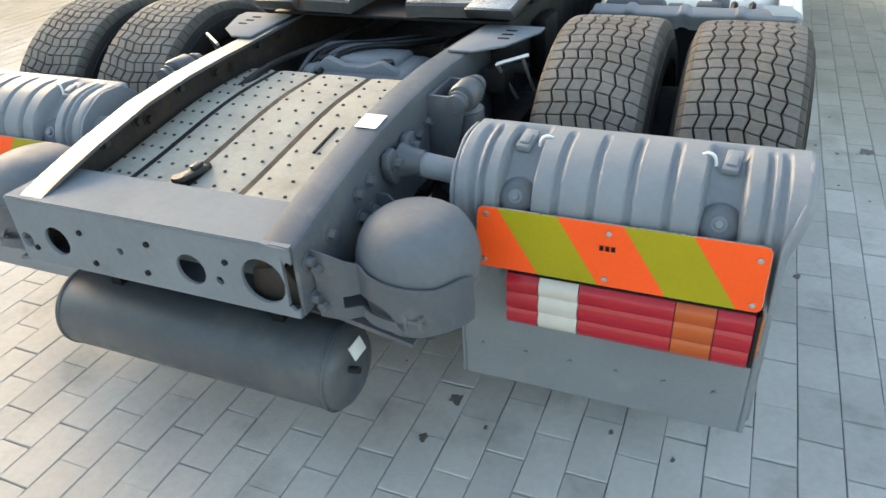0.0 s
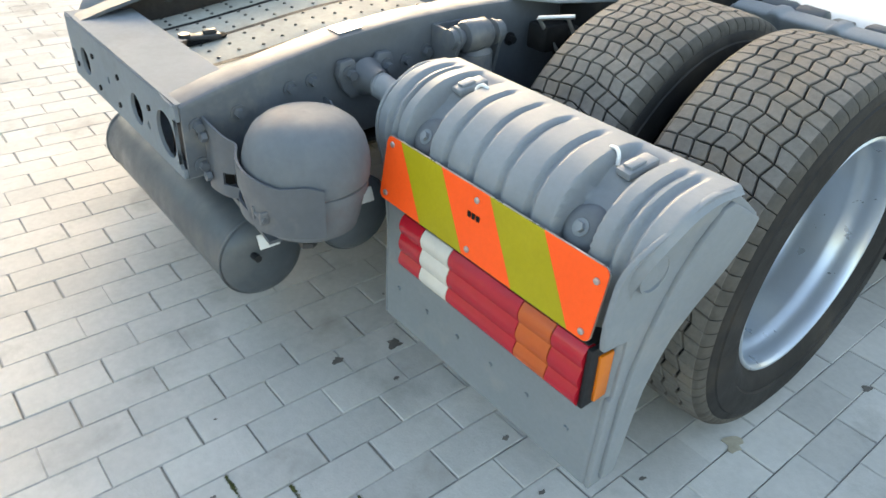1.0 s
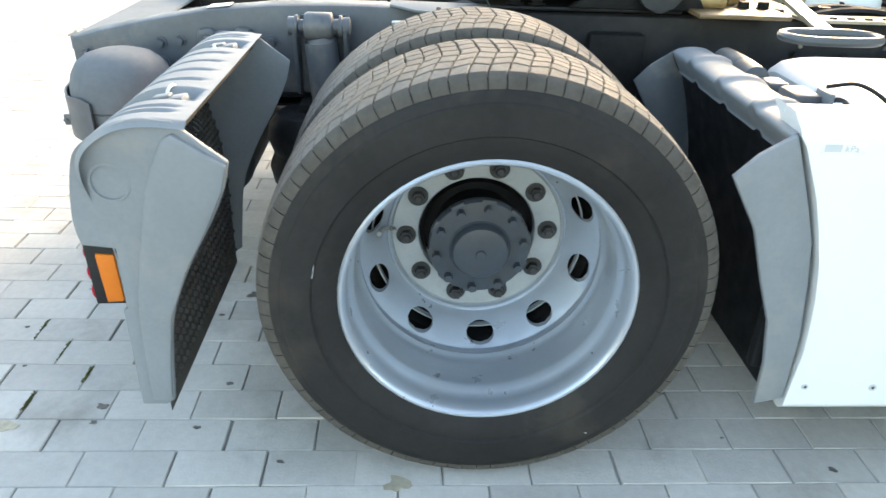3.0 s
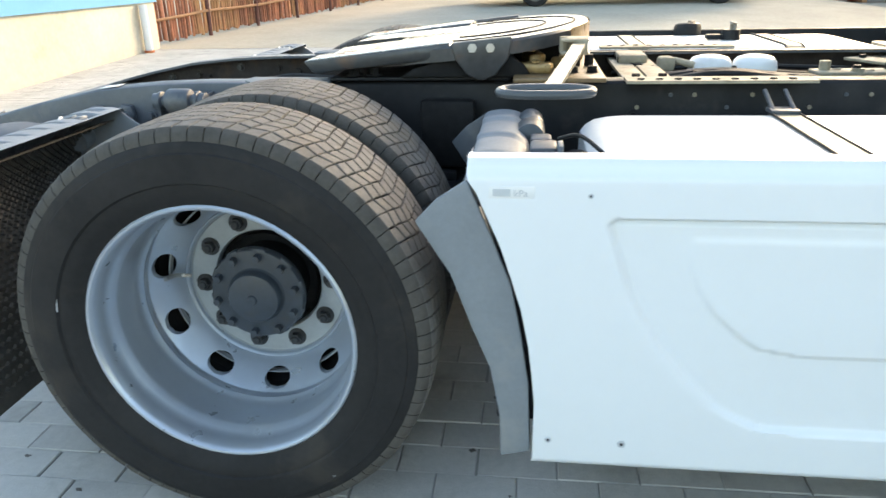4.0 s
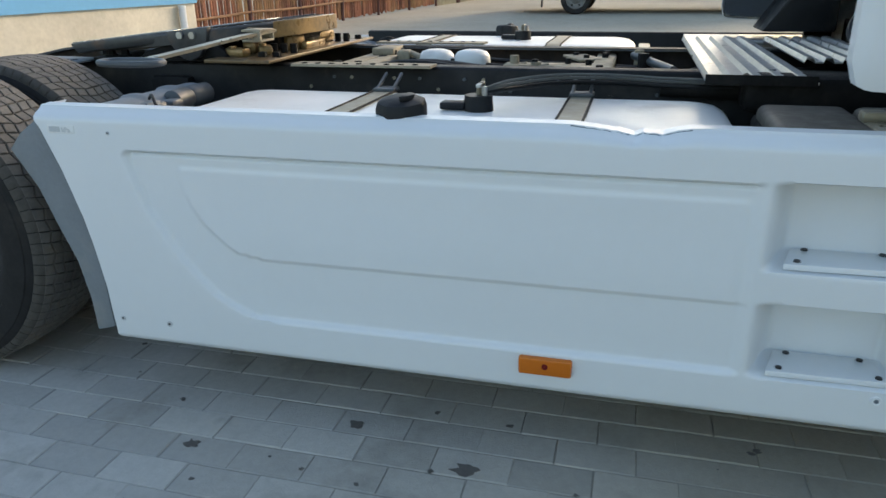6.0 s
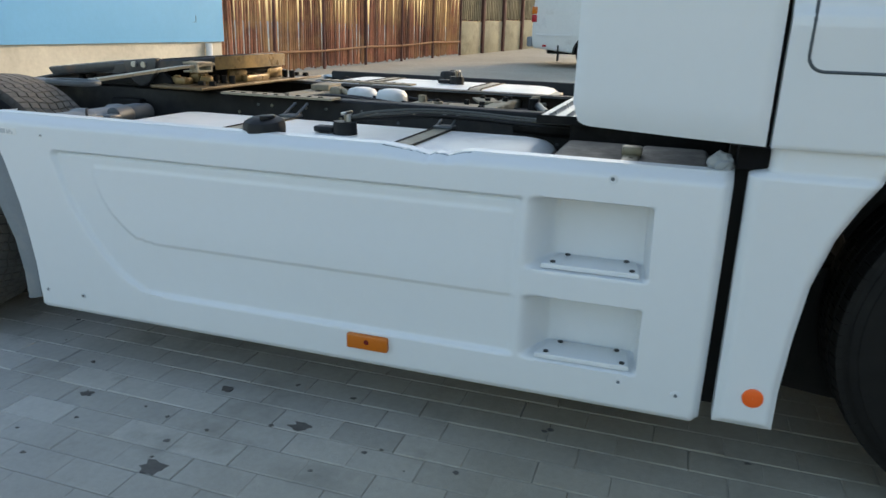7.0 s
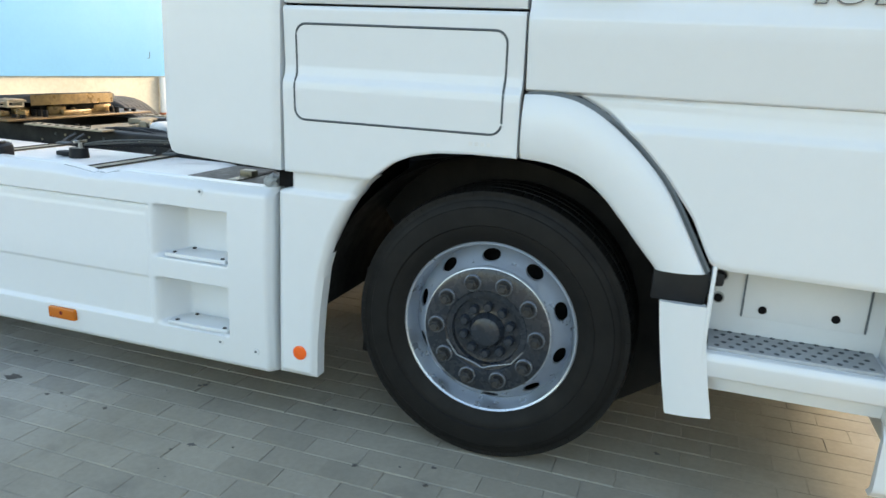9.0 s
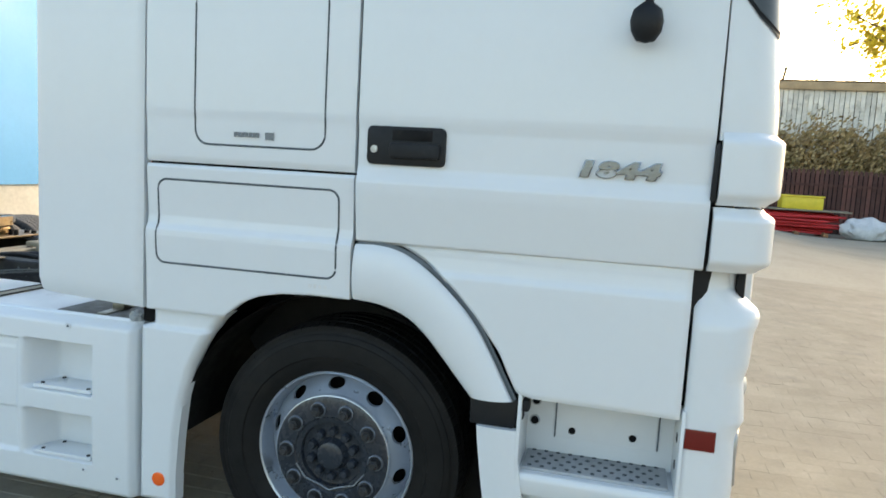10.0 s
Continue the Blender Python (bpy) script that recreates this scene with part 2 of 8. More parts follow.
    olive_wood=mat("weathered_olive_wood", (0.20, 0.17, 0.105), 0.85, var=0.25, scale=2, fine=25, bump=0.3, rand=0.25),
    dark_fence=mat("dark_red_fence_board", (0.10, 0.042, 0.033), 0.8, var=0.2, scale=3, fine=25, bump=0.3, rand=0.3),
    orange_pipe=mat("orange_clay_pipe", (0.5, 0.16, 0.06), 0.7, var=0.1),
    wall_white=mat("whitewashed_boards", (0.84, 0.78, 0.68), 0.8, var=0.15, scale=2, fine=20, bump=0.3, dirt=(0.3, 0.26, 0.2), dirt_amt=0.35, rand=0.12),
    shed_dark=mat("dark_inner_boards", (0.10, 0.085, 0.065), 0.85, var=0.2, scale=2, fine=20, bump=0.3),
    roof=mat("weathered_roof_sheet", (0.50, 0.35, 0.20), 0.8, var=0.15, scale=2, fine=20, bump=0.3),
    leaf=mat("autumn_hedge_leaf", (0.42, 0.30, 0.14), 0.7, var=0.3, scale=2.5, fine=30, bump=0.0, dirt=(0.20, 0.185, 0.055), dirt_amt=0.45, dirt_scale=1.5, rand=0.35, island=True),
    leaf_yellow=mat("yellow_tree_leaf", (0.55, 0.44, 0.05), 0.65, var=0.25, scale=1.5, fine=30, bump=0.0, rand=0.35, island=True),
    moss=mat("joint_moss", (0.085, 0.095, 0.028), 0.9, var=0.3, scale=30, fine=90, bump=0.0, rand=0.3, island=True),
    bark=mat("bark", (0.10, 0.075, 0.055), 0.9, var=0.3, scale=5, fine=40, bump=0.6),
    red=mat("red_steel_paint", (0.55, 0.03, 0.03), 0.45, var=0.1, scale=5, fine=40, bump=0.05),
    yellow=mat("yellow_steel_paint", (0.75, 0.58, 0.04), 0.45, var=0.08, scale=5, fine=40, bump=0.05),
    van_rim=mat("dull_steel_van_rim", (0.17, 0.17, 0.165), 0.5, metal=0.3, var=0.15, scale=14, fine=60, bump=0.05, dirt=(0.06, 0.05, 0.04), dirt_amt=0.4, dirt_scale=9),
    sack=mat("pale_plastic_sack", (0.55, 0.56, 0.56), 0.5, var=0.15, scale=4, fine=30, bump=0.3),
    van=mat("van_white_paint", (0.72, 0.73, 0.71), 0.35, var=0.04, scale=1.5, fine=20, bump=0.03, dirt=(0.4, 0.36, 0.3), dirt_amt=0.15, dirt_scale=2),
)


# light passes through the thin yellow leaves
lt = M["leaf_yellow"].node_tree
tr_ = lt.nodes.new("ShaderNodeBsdfTranslucent")
tr_.inputs["Color"].default_value = (0.75, 0.62, 0.06, 1)
mx_ = lt.nodes.new("ShaderNodeMixShader")
mx_.inputs[0].default_value = 0.5
lt.links.new(lt.nodes["Principled BSDF"].outputs[0], mx_.inputs[1])
lt.links.new(tr_.outputs[0], mx_.inputs[2])
lt.links.new(mx_.outputs[0], lt.nodes["Material Output"].inputs[0])


# ---- mesh tools ----
def part(name, bm, material, parent, label="", angle=35, recalc=True):
    """One mesh object from a bmesh, under a thing or a part (or top-level with parent None)."""
    if recalc:
        bmesh.ops.recalc_face_normals(bm, faces=bm.faces)
    me = bpy.data.meshes.new(name)
    bm.to_mesh(me)
    bm.free()
    me.materials.append(M[material] if isinstance(material, str) else material)
    me.polygons.foreach_set("use_smooth", [True] * len(me.polygons))
    me.set_sharp_from_angle(angle=radians(angle))
    ob = new(name, me)
    if parent is not None:
        ob.parent = parent
    if label:
        tagged(ob, label)
    return ob


def box(bm, c, s, bevel=0.0, m=None, seg=2):
    t = bmesh.new()
    bmesh.ops.create_cube(t, size=1)
    for v in t.verts:
        v.co = Vector((v.co.x * s[0], v.co.y * s[1], v.co.z * s[2]))
    if bevel:
        bmesh.ops.bevel(t, geom=t.edges[:], offset=bevel, segments=seg, profile=0.5, affect="EDGES")
    add(bm, t, (m or Matrix.Identity(4)) if m is not None else None, c)
    return bm


def add(bm, t, m=None, c=(0, 0, 0)):
    for v in t.verts:
        v.co = (m @ v.co if m is not None else v.co) + Vector(c)
    me = bpy.data.meshes.new("tmp")
    t.to_mesh(me)
    t.free()
    bm.from_mesh(me)
    bpy.data.meshes.remove(me)


def ring_loft(bm, rings, closed_u=True, cap0=True, cap1=True):
    vs = [[bm.verts.new(p) for p in r] for r in rings]
    n = len(rings[0])
    for a, b in zip(vs, vs[1:]):
        for i in range(n if closed_u else n - 1):
            j = (i + 1) % n
            bm.faces.new((a[i], a[j], b[j], b[i]))
    if cap0:
        bm.faces.new(vs[0][::-1])
    if cap1:
        bm.faces.new(vs[-1])
    return vs


def cyl(bm, p0, p1, r0, r1=None, seg=20, caps=True):
    p0, p1 = Vector(p0), Vector(p1)
    q = (p1 - p0).to_track_quat("Z", "Y")
    r1 = r0 if r1 is None else r1
    ring = lambda p, r: [p + q @ Vector((r * math.cos(a), r * math.sin(a), 0)) for a in (2 * math.pi * i / seg for i in range(seg))]
    ring_loft(bm, [ring(p0, r0), ring(p1, r1)], cap0=caps, cap1=caps)
    return bm


def lathe(bm, prof, seg=48, cap0=False, cap1=False, axis="x", c=(0, 0, 0)):
    """Revolve (radius, along) pairs about an axis through c."""
    c = Vector(c)
    def ring(r, a):
        out = []
        for i in range(seg):
            t = 2 * math.pi * i / seg
            u, w = r * math.cos(t), r * math.sin(t)
            out.append(c + (Vector((a, u, w)) if axis == "x" else Vector((u, w, a)) if axis == "z" else Vector((w, a, u))))
        return out
    ring_loft(bm, [ring(r, a) for r, a in prof], cap0=cap0, cap1=cap1)
    return bm


def tube(bm, pts, r, seg=8, closed=False):
    pts = [Vector(p) for p in pts]
    n = len(pts)
    rings = []
    up = Vector((0.123, 0.2, 1)).normalized()
    for i, p in enumerate(pts):
        a = pts[(i - 1) % n] if closed or i else p
        b = pts[(i + 1) % n] if closed or i < n - 1 else p
        d = (b - a).normalized()
        s = d.cross(up).normalized()
        w = s.cross(d)
        rings.append([p + (s * math.cos(t) + w * math.sin(t)) * r for t in (2 * math.pi * k / seg for k in range(seg))])
    if closed:
        rings.append(rings[0])
    ring_loft(bm, rings, cap0=not closed, cap1=not closed)
    if closed:
        bmesh.ops.remove_doubles(bm, verts=bm.verts, dist=1e-5)
    return bm


def prism(bm, poly, a0, a1, axis="x", bevel=0.0, seg=2):
    """Extrude a 2D outline along an axis. x: (y, z); y: (x, z); z: (x, y)."""
    t = bmesh.new()
    put3 = {"x": lambda p, a: (a, p[0], p[1]), "y": lambda p, a: (p[0], a, p[1]), "z": lambda p, a: (p[0], p[1], a)}[axis]
    ring_loft(t, [[put3(p, a0) for p in poly], [put3(p, a1) for p in poly]])
    if bevel:
        bmesh.ops.recalc_face_normals(t, faces=t.faces)
        es = [e for e in t.edges if len(e.link_faces) == 2 and e.calc_face_angle(0) > radians(28)]
        bmesh.ops.bevel(t, geom=es, offset=bevel, segments=seg, profile=0.5, affect="EDGES")
    add(bm, t)
    return bm


def smooth_path(pts, n=8):
    """Catmull-Rom points through pts."""
    P = [Vector(p) for p in pts]
    P = [P[0] * 2 - P[1]] + P + [P[-1] * 2 - P[-2]]
    out = []
    for i in range(1, len(P) - 2):
        a, b, c, d = P[i - 1:i + 3]
        for k in range(n):
            t = k / n
            out.append(0.5 * ((2 * b) + (c - a) * t + (2 * a - 5 * b + 4 * c - d) * t * t + (3 * b - a - 3 * c + d) * t ** 3))
    return out + [P[-2]]


def round_rect(y0, y1, z0, z1, r, n=5):
    pts = []
    for cy, cz, a0 in ((y1 - r, z1 - r, 0), (y0 + r, z1 - r, 90), (y0 + r, z0 + r, 180), (y1 - r, z0 + r, 270)):
        for k in range(n + 1):
            a = radians(a0 + 90 * k / n)
            pts.append((cy + r * math.cos(a), cz + r * math.sin(a)))
    return pts


def step01(a, b, x):
    t = min(1.0, max(0.0, (x - a) / (b - a)))
    return t * t * (3 - 2 * t)


def interp(x, pts):
    if x <= pts[0][0]:
        return pts[0][1]
    for (a, u), (b, w) in zip(pts, pts[1:]):
        if x <= b:
            return u + (w - u) * (x - a) / (b - a)
    return pts[-1][1]


def skin(bm, fn, nu, nv, depth=0.0, back=None):
    """A grid surface fn(u, v), u, v in 0..1, with a skirt of that depth along back (a vector) round its border."""
    g = [[bm.verts.new(fn(i / nu, j / nv)) for j in range(nv + 1)] for i in range(nu + 1)]
    for i in range(nu):
        for j in range(nv):
            bm.faces.new((g[i][j], g[i + 1][j], g[i + 1][j + 1], g[i][j + 1]))
    if depth:
        rim = [g[i][0] for i in range(nu + 1)] + [g[nu][j] for j in range(1, nv + 1)] + [g[i][nv] for i in range(nu - 1, -1, -1)] + [g[0][j] for j in range(nv - 1, 0, -1)]
        bk = [bm.verts.new(v.co + Vector(back) * depth) for v in rim]
        n = len(rim)
        for i in range(n):
            j = (i + 1) % n
            bm.faces.new((rim[i], rim[j], bk[j], bk[i]))
    return g


def thing(name, label, category, group="", loc=(0, 0, 0), kind=""):
    ob = new(name)
    ob.location = loc
    ob.empty_display_size = 0.2
    return tagged(ob, label, category, group, kind)


def slope(x, y=0.0):
    """Height of the yard: beyond the lorry it climbs gently towards the fence and falls towards the shed."""
    return 0.0 if x > -1.5 else (-1.5 - x) * (0.0299 - 0.0382 * step01(5.5, 11.0, y))


def joint_depth(y):
    """How far the sand lies below the paving: washed out at the lorry's tail, brimming further on."""
    return 0.0075 - 0.0047 * step01(-0.4, 0.7, y) - 0.0013 * step01(4.2, 5.6, y)


# ---- the lorry ----
M["ring_grey"] = mat("dull_nut_ring_paint", (0.36, 0.385, 0.40), 0.6, metal=0.2, var=0.08, scale=12, fine=70, bump=0.06, dirt=(0.2, 0.2, 0.2), dirt_amt=0.2, dirt_scale=10)
truck = thing("tractor_unit", "white two-axle tractor unit with grey chassis, parked on block paving", "truck")

# chassis rails: C-section, kicked down towards the rear
RAIL_TOP = [(-1.08, 0.764), (-1.0, 0.787), (-0.88, 0.815), (-0.70, 0.849), (-0.52, 0.866), (-0.35, 0.872), (4.6, 0.872)]
RAIL_BOT = [(-1.08, 0.60), (-0.8, 0.605), (-0.45, 0.615), (-0.2, 0.60), (4.6, 0.60)]
RAIL_Y = [-1.08, -1.04, -1.0, -0.94, -0.88, -0.79, -0.70, -0.61, -0.52, -0.43, -0.35, -0.3, -0.2, -0.1, 0.0, 0.1, 0.5, 1.5, 2.5, 4.6]


def rail_x(y):
    """Outer face of a rail; the frame draws in towards the tail."""
    return interp(y, [(-1.1, 0.368), (-0.30, 0.378), (0.10, 0.408)])


def rail(sx):
    bm = bmesh.new()
    rings = []
    for y in RAIL_Y:
        t, b = interp(y, RAIL_TOP), interp(y, RAIL_BOT)
        o, f, w = rail_x(y), 0.075, 0.009
        sec = [(o - f, t), (o - 0.012, t), (o - 0.003, t - 0.004), (o, t - 0.013), (o, b + 0.013), (o - 0.003, b + 0.004), (o - 0.012, b), (o - f, b),
               (o - f, b + w), (o - w, b + w), (o - w, t - w), (o - f, t - w)]
        rings.append([(sx * x, y, z) for x, z in sec])
    ring_loft(bm, rings)
    r = part("chassis_rail", bm, "chassis", truck, "dark grey painted steel chassis rail")
    # near-black forward length of the rail
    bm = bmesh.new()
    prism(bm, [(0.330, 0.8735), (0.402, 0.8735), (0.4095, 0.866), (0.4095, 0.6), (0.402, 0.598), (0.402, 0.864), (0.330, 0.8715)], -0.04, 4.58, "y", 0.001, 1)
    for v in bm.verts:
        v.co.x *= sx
    part("forward_rail", bm, "chassis_dark", r, "near-black forward length of the rail")
    # small bolt heads and bare holes along the forward rail
    for k in range(22):
        y = 0.96 + 0.078 * k
        for z in ((0.835, 0.765) if k % 3 else (0.80,)):
            bm = bmesh.new()
            cyl(bm, (sx * 0.4094, y + 0.013 * (k % 2), z), (sx * 0.4135, y + 0.013 * (k % 2), z), 0.0062, seg=8)
            part("rail_bolt", bm, "tank_grey" if k % 2 else "strap", r)
    # rusty liner seen from inside
    bm = bmesh.new()
    rings = []
    for y in RAIL_Y[1:]:
        t, b = interp(y, RAIL_TOP) - 0.011, interp(y, RAIL_BOT) + 0.011
        rings.append([(sx * (rail_x(y) - x), y, z) for x, z in ((0.011, t), (0.011, b), (0.017, b), (0.017, t))])
    ring_loft(bm, rings)
    part("rail_liner", bm, "rail_inner", r, "rust-brown inner web of the rail")
    for k, y in enumerate((-1.02, -0.97, -0.92, -0.82, -0.70, -0.66, -0.52, -0.36, -0.28, -0.12, 0.02)):
        t, b = interp(y, RAIL_TOP), interp(y, RAIL_BOT)
        z = t - 0.042 - 0.012 * (k % 3)
        bm = bmesh.new()
        o = rail_x(y)
        cyl(bm, (sx * (o - 0.016), y, z), (sx * (o - 0.021), y, z), 0.016, seg=12)
        cyl(bm, (sx * (o - 0.021), y, z), (sx * (o - 0.034), y, z), 0.011, 0.010, seg=6)
        part("bolt", bm, "rail_inner" if k % 3 else "nut", r)
    rnd = random.Random(4 + int(sx))
    for y in [-1.05, -0.96, -0.837, -0.783, -0.53, -0.47, -0.2, 0.95, 1.02, 1.09, 1.16, 1.23, 1.3, 1.37, 1.75, 1.82, 2.0, 2.05]:
        t, b = interp(y, RAIL_TOP), interp(y, RAIL_BOT)
        for fz in ((0.16, 0.66) if y < -1.0 else (0.62,) if y < -0.85 or y > -0.7 else (0.66, 0.42)):
            z = b + (t - b) * (fz + rnd.uniform(-0.04, 0.04))
            bm = bmesh.new()
            o = rail_x(y)
            cyl(bm, (sx * (o - 0.001), y, z), (sx * (o + 0.004), y, z), 0.0175, seg=14)
            cyl(bm, (sx * (o + 0.004), y, z), (sx * (o + 0.017), y, z), 0.0120, 0.0105, seg=6)
            part("bolt", bm, "chassis" if y < -0.2 else "chassis_dark", r)
    return r


rails = [rail(1), rail(-1)]

# perforated angle bolted on the rails in front of the coupling
for sx in (1, -1):
    bm = bmesh.new()
    prism(bm, [(0.395, 0.876), (0.395, 0.884), (0.478, 0.884), (0.478, 0.876)], 0.92, 1.42, "y")
    for v in bm.verts:
        v.co.x *= sx
    ang = part("mounting_angle", bm, "tan_dust", truck, "dusty tan mounting angle with bolt holes")
    for k in range(9):
        bm = bmesh.new()
        lathe(bm, [(0.0105, 0.8862), (0.0105, 0.880), (0.0001, 0.880)], 12, axis="z", c=(sx * 0.45, 0.96 + 0.05 * k, 0))
        part("bolt_hole", bm, "dark", ang)

# rear cross member with round holes
XM_Y = -1.08


def holed_plate(bm, x0, x1, z0, z1, holes, y0, y1, cols):
    """A plate in the x-z plane, with real round holes; holes (x, z, r), each in its own column cell of the plate."""
    edges = sorted({x0, x1, *cols})
    for a, b in zip(edges, edges[1:]):
        inside = [h for h in holes if a < h[0] < b]
        rect = []
        n = 6
        for k in range(n):
            rect.append((a + (b - a) * k / n, z0))
        for k in range(n):
            rect.append((b, z0 + (z1 - z0) * k / n))
        for k in range(n):
            rect.append((b + (a - b) * k / n, z1))
        for k in range(n):
            rect.append((a, z1 + (z0 - z1) * k / n))
        if not inside:
            box(bm, ((a + b) / 2, (y0 + y1) / 2, (z0 + z1) / 2), (b - a, y1 - y0, z1 - z0))
            continue
        hx, hz, r = inside[0]
        hole = []
        for x, z in rect:
            t = math.atan2(z - hz, x - hx)
            hole.append((hx + r * math.cos(t), hz + r * math.sin(t)))
        m = len(rect)
        lay = [[bm.verts.new((p[0], y, p[1])) for p in pts] for pts, y in ((rect, y0), (hole, y0), (hole, y1), (rect, y1))]
        for p, q in zip(lay, lay[1:]):
            for i in range(m):
                j = (i + 1) % m
                bm.faces.new((p[i], p[j], q[j], q[i]))


bm = bmesh.new()
holed_plate(bm, -0.395, 0.338, 0.60, 0.760, [(-0.37, 0.655, 0.02), (-0.272, 0.668, 0.036), (-0.085, 0.676, 0.009), (0.105, 0.668, 0.037), (0.175, 0.655, 0.010), (0.285, 0.676, 0.052)],
            XM_Y - 0.008, XM_Y, [-0.345, -0.215, -0.12, -0.05, 0.045, 0.155, 0.20])
prism(bm, [(0.338, 0.76), (0.358, 0.76), (0.358, 0.728), (0.350, 0.735), (0.344, 0.727), (0.338, 0.738)], XM_Y - 0.008, XM_Y, "y")
prism(bm, [(0.338, 0.60), (0.358, 0.60), (0.358, 0.622), (0.349, 0.617), (0.338, 0.626)], XM_Y - 0.008, XM_Y, "y")
box(bm, (-0.0185, XM_Y + 0.075, 0.762), (0.753, 0.166, 0.008))
box(bm, (-0.0185, XM_Y + 0.045, 0.602), (0.753, 0.10, 0.008))
bmesh.ops.bevel(bm, geom=[e for e in bm.edges if e.is_manifold and abs(e.calc_length()) > 0.6], offset=0.003, segments=2, affect="EDGES")
bmesh.ops.remove_doubles(bm, verts=bm.verts, dist=0.0005)
xm = part("rear_crossmember", bm, "grey_matt", truck, "grey rear cross member with round holes", angle=30)
for x, z in ((-0.19, 0.705), (-0.17, 0.63), (0.0, 0.71), (-0.02, 0.635), (-0.345, 0.64), (0.20, 0.705)):
    bm = bmesh.new()
    cyl(bm, (x, XM_Y - 0.012, z), (x, XM_Y - 0.006, z), 0.007, seg=10)
    part("rivet", bm, "dark", xm)
bm = bmesh.new()
prism(bm, [(0.225, 0.60), (0.340, 0.60), (0.345, 0.66), (0.32, 0.70), (0.24, 0.68)], XM_Y + 0.02, XM_Y + 0.05, "y", 0.004)
part("bent_corner_bracket", bm, "rail_inner", xm, "bent rusty bracket behind the torn hole")
bm = bmesh.new()
prism(bm, [(0.300, 0.760), (0.358, 0.764), (0.352, 0.768), (0.322, 0.768), (0.305, 0.772)], XM_Y - 0.014, XM_Y - 0.010, "y", 0.001)
part("bent_sliver", bm, "grey_matt", xm, "bent bright sliver of sheet")
# dark backing below the cover, for the shade in its grooves
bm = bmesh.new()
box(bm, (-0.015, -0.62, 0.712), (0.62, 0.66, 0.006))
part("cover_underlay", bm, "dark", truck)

# dimpled cover plate between the rails, four sheets with grooves
cover = None


def cover_z(y):
    """Height of the cover, which climbs over the axle in a soft S."""
    return 0.731 + 0.061 * step01(-1.0, -0.36, y)


for k, (x0, x1) in enumerate(((-0.325, -0.234), (-0.220, -0.091), (-0.077, 0.083), (0.097, 0.292))):
    bm = bmesh.new()
    def plate_at(u, v, x0=x0, x1=x1):
        y = -0.955 + 0.725 * v
        x = x0 + (x1 - x0) * u
        crown = 0.0035 * (1 - (2 * u - 1) ** 4)
        return Vector((x, y, cover_z(y) - 0.004 + crown))
    skin(bm, plate_at, 10, 24, 0.02, (0, 0, -1))
    ob = part("cover_plate" if cover is None else "cover_sheet", bm, "cream", cover or truck, "dusty cream dimpled sheet-metal cover")
    cover = cover or ob
    rnd = random.Random(30 + k)
    for i in range(3):
        for j in range(12):
            u, v = (i + 0.5 + 0.25 * (j % 2 - 0.5)) / 3, (j + 0.5) / 12
            p = plate_at(u, v)
            t = bmesh.new()
            lathe(t, [(0.0048, 0.0005), (0.004, 0.0035), (0.0016, 0.0046)], 8, cap1=True, axis="z", c=p)
            part("dimple", t, "nut", cover)
# dark strips laid between the sheets as the grooves' shade
for gx in (-0.227, -0.084, 0.090):
    bm = bmesh.new()
    skin(bm, lambda u, v: Vector((gx - 0.0085 + 0.017 * u, -0.955 + 0.725 * v, cover_z(-0.955 + 0.725 * v) - 0.0035)), 1, 24, 0.004, (0, 0, -1))
    part("groove", bm, "dark", cover, "dark strip for the shaded groove between the sheets")
bm = bmesh.new()
prism(bm, round_rect(-0.018, 0.018, -0.952, -0.785, 0.016), 0.0, 0.006, "z", 0.001)
for v in bm.verts:
    v.co = Vector((v.co.x - 0.066, v.co.y, v.co.z + cover_z(v.co.y) + 0.0005))
latch = part("cover_latch", bm, "void", cover, "black latch slot with a bright catch")
bm = bmesh.new()
box(bm, (0, 0, 0), (0.030, 0.085, 0.016), 0.006, m=pose(0, 0, 0, 0, 0, -10))
box(bm, (0.004, 0.015, 0.012), (0.016, 0.035, 0.012), 0.004)
cyl(bm, (0.0, -0.05, 0.004), (0.0, -0.05, 0.014), 0.015, seg=12)
for v in bm.verts:
    v.co += Vector((-0.064, -0.845, 0.753))
part("catch", bm, "nut", latch, "grey steel catch")
bm = bmesh.new()   # narrow slit
skin(bm, lambda u, v: Vector((0.168 + 0.007 * u, -0.685 + 0.12 * v, cover_z(-0.685 + 0.12 * v) + 0.0028)), 1, 10, 0.003, (0, 0, -1))
part("cover_slot", bm, "void", cover, "narrow dark slit in the cover")
bm = bmesh.new()
box(bm, (0.332, -0.672, 0.8548), (0.055, 0.062, 0.0015))
for v in bm.verts:
    v.co.z += (v.co.y + 0.672) * 0.12
part("sticker", bm, "white_plain", rails[0], "small white sticker on the rail")
bm = bmesh.new()
lathe(bm, [(0.001, -0.30), (0.05, -0.295), (0.075, -0.27), (0.082, -0.22), (0.082, 0.42), (0.075, 0.47), (0.05, 0.495), (0.001, 0.50)], 28, c=(0, 0.655, 0.228))
low_tank = part("under_frame_tank", bm, "dark", truck, "grimy black air tank slung under the frame")
for x in (-0.12, 0.30):
    bm = bmesh.new()
    lathe(bm, [(0.0825, x - 0.015), (0.0855, x - 0.014), (0.0855, x + 0.014), (0.0825, x + 0.015)], 28, c=(0, 0.655, 0.228))
    box(bm, (x, 0.655, 0.46), (0.03, 0.012, 0.30))
    part("tank_hanger", bm, "dark", low_tank)
# added dark sheet closing the frame's tail from below
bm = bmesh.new()
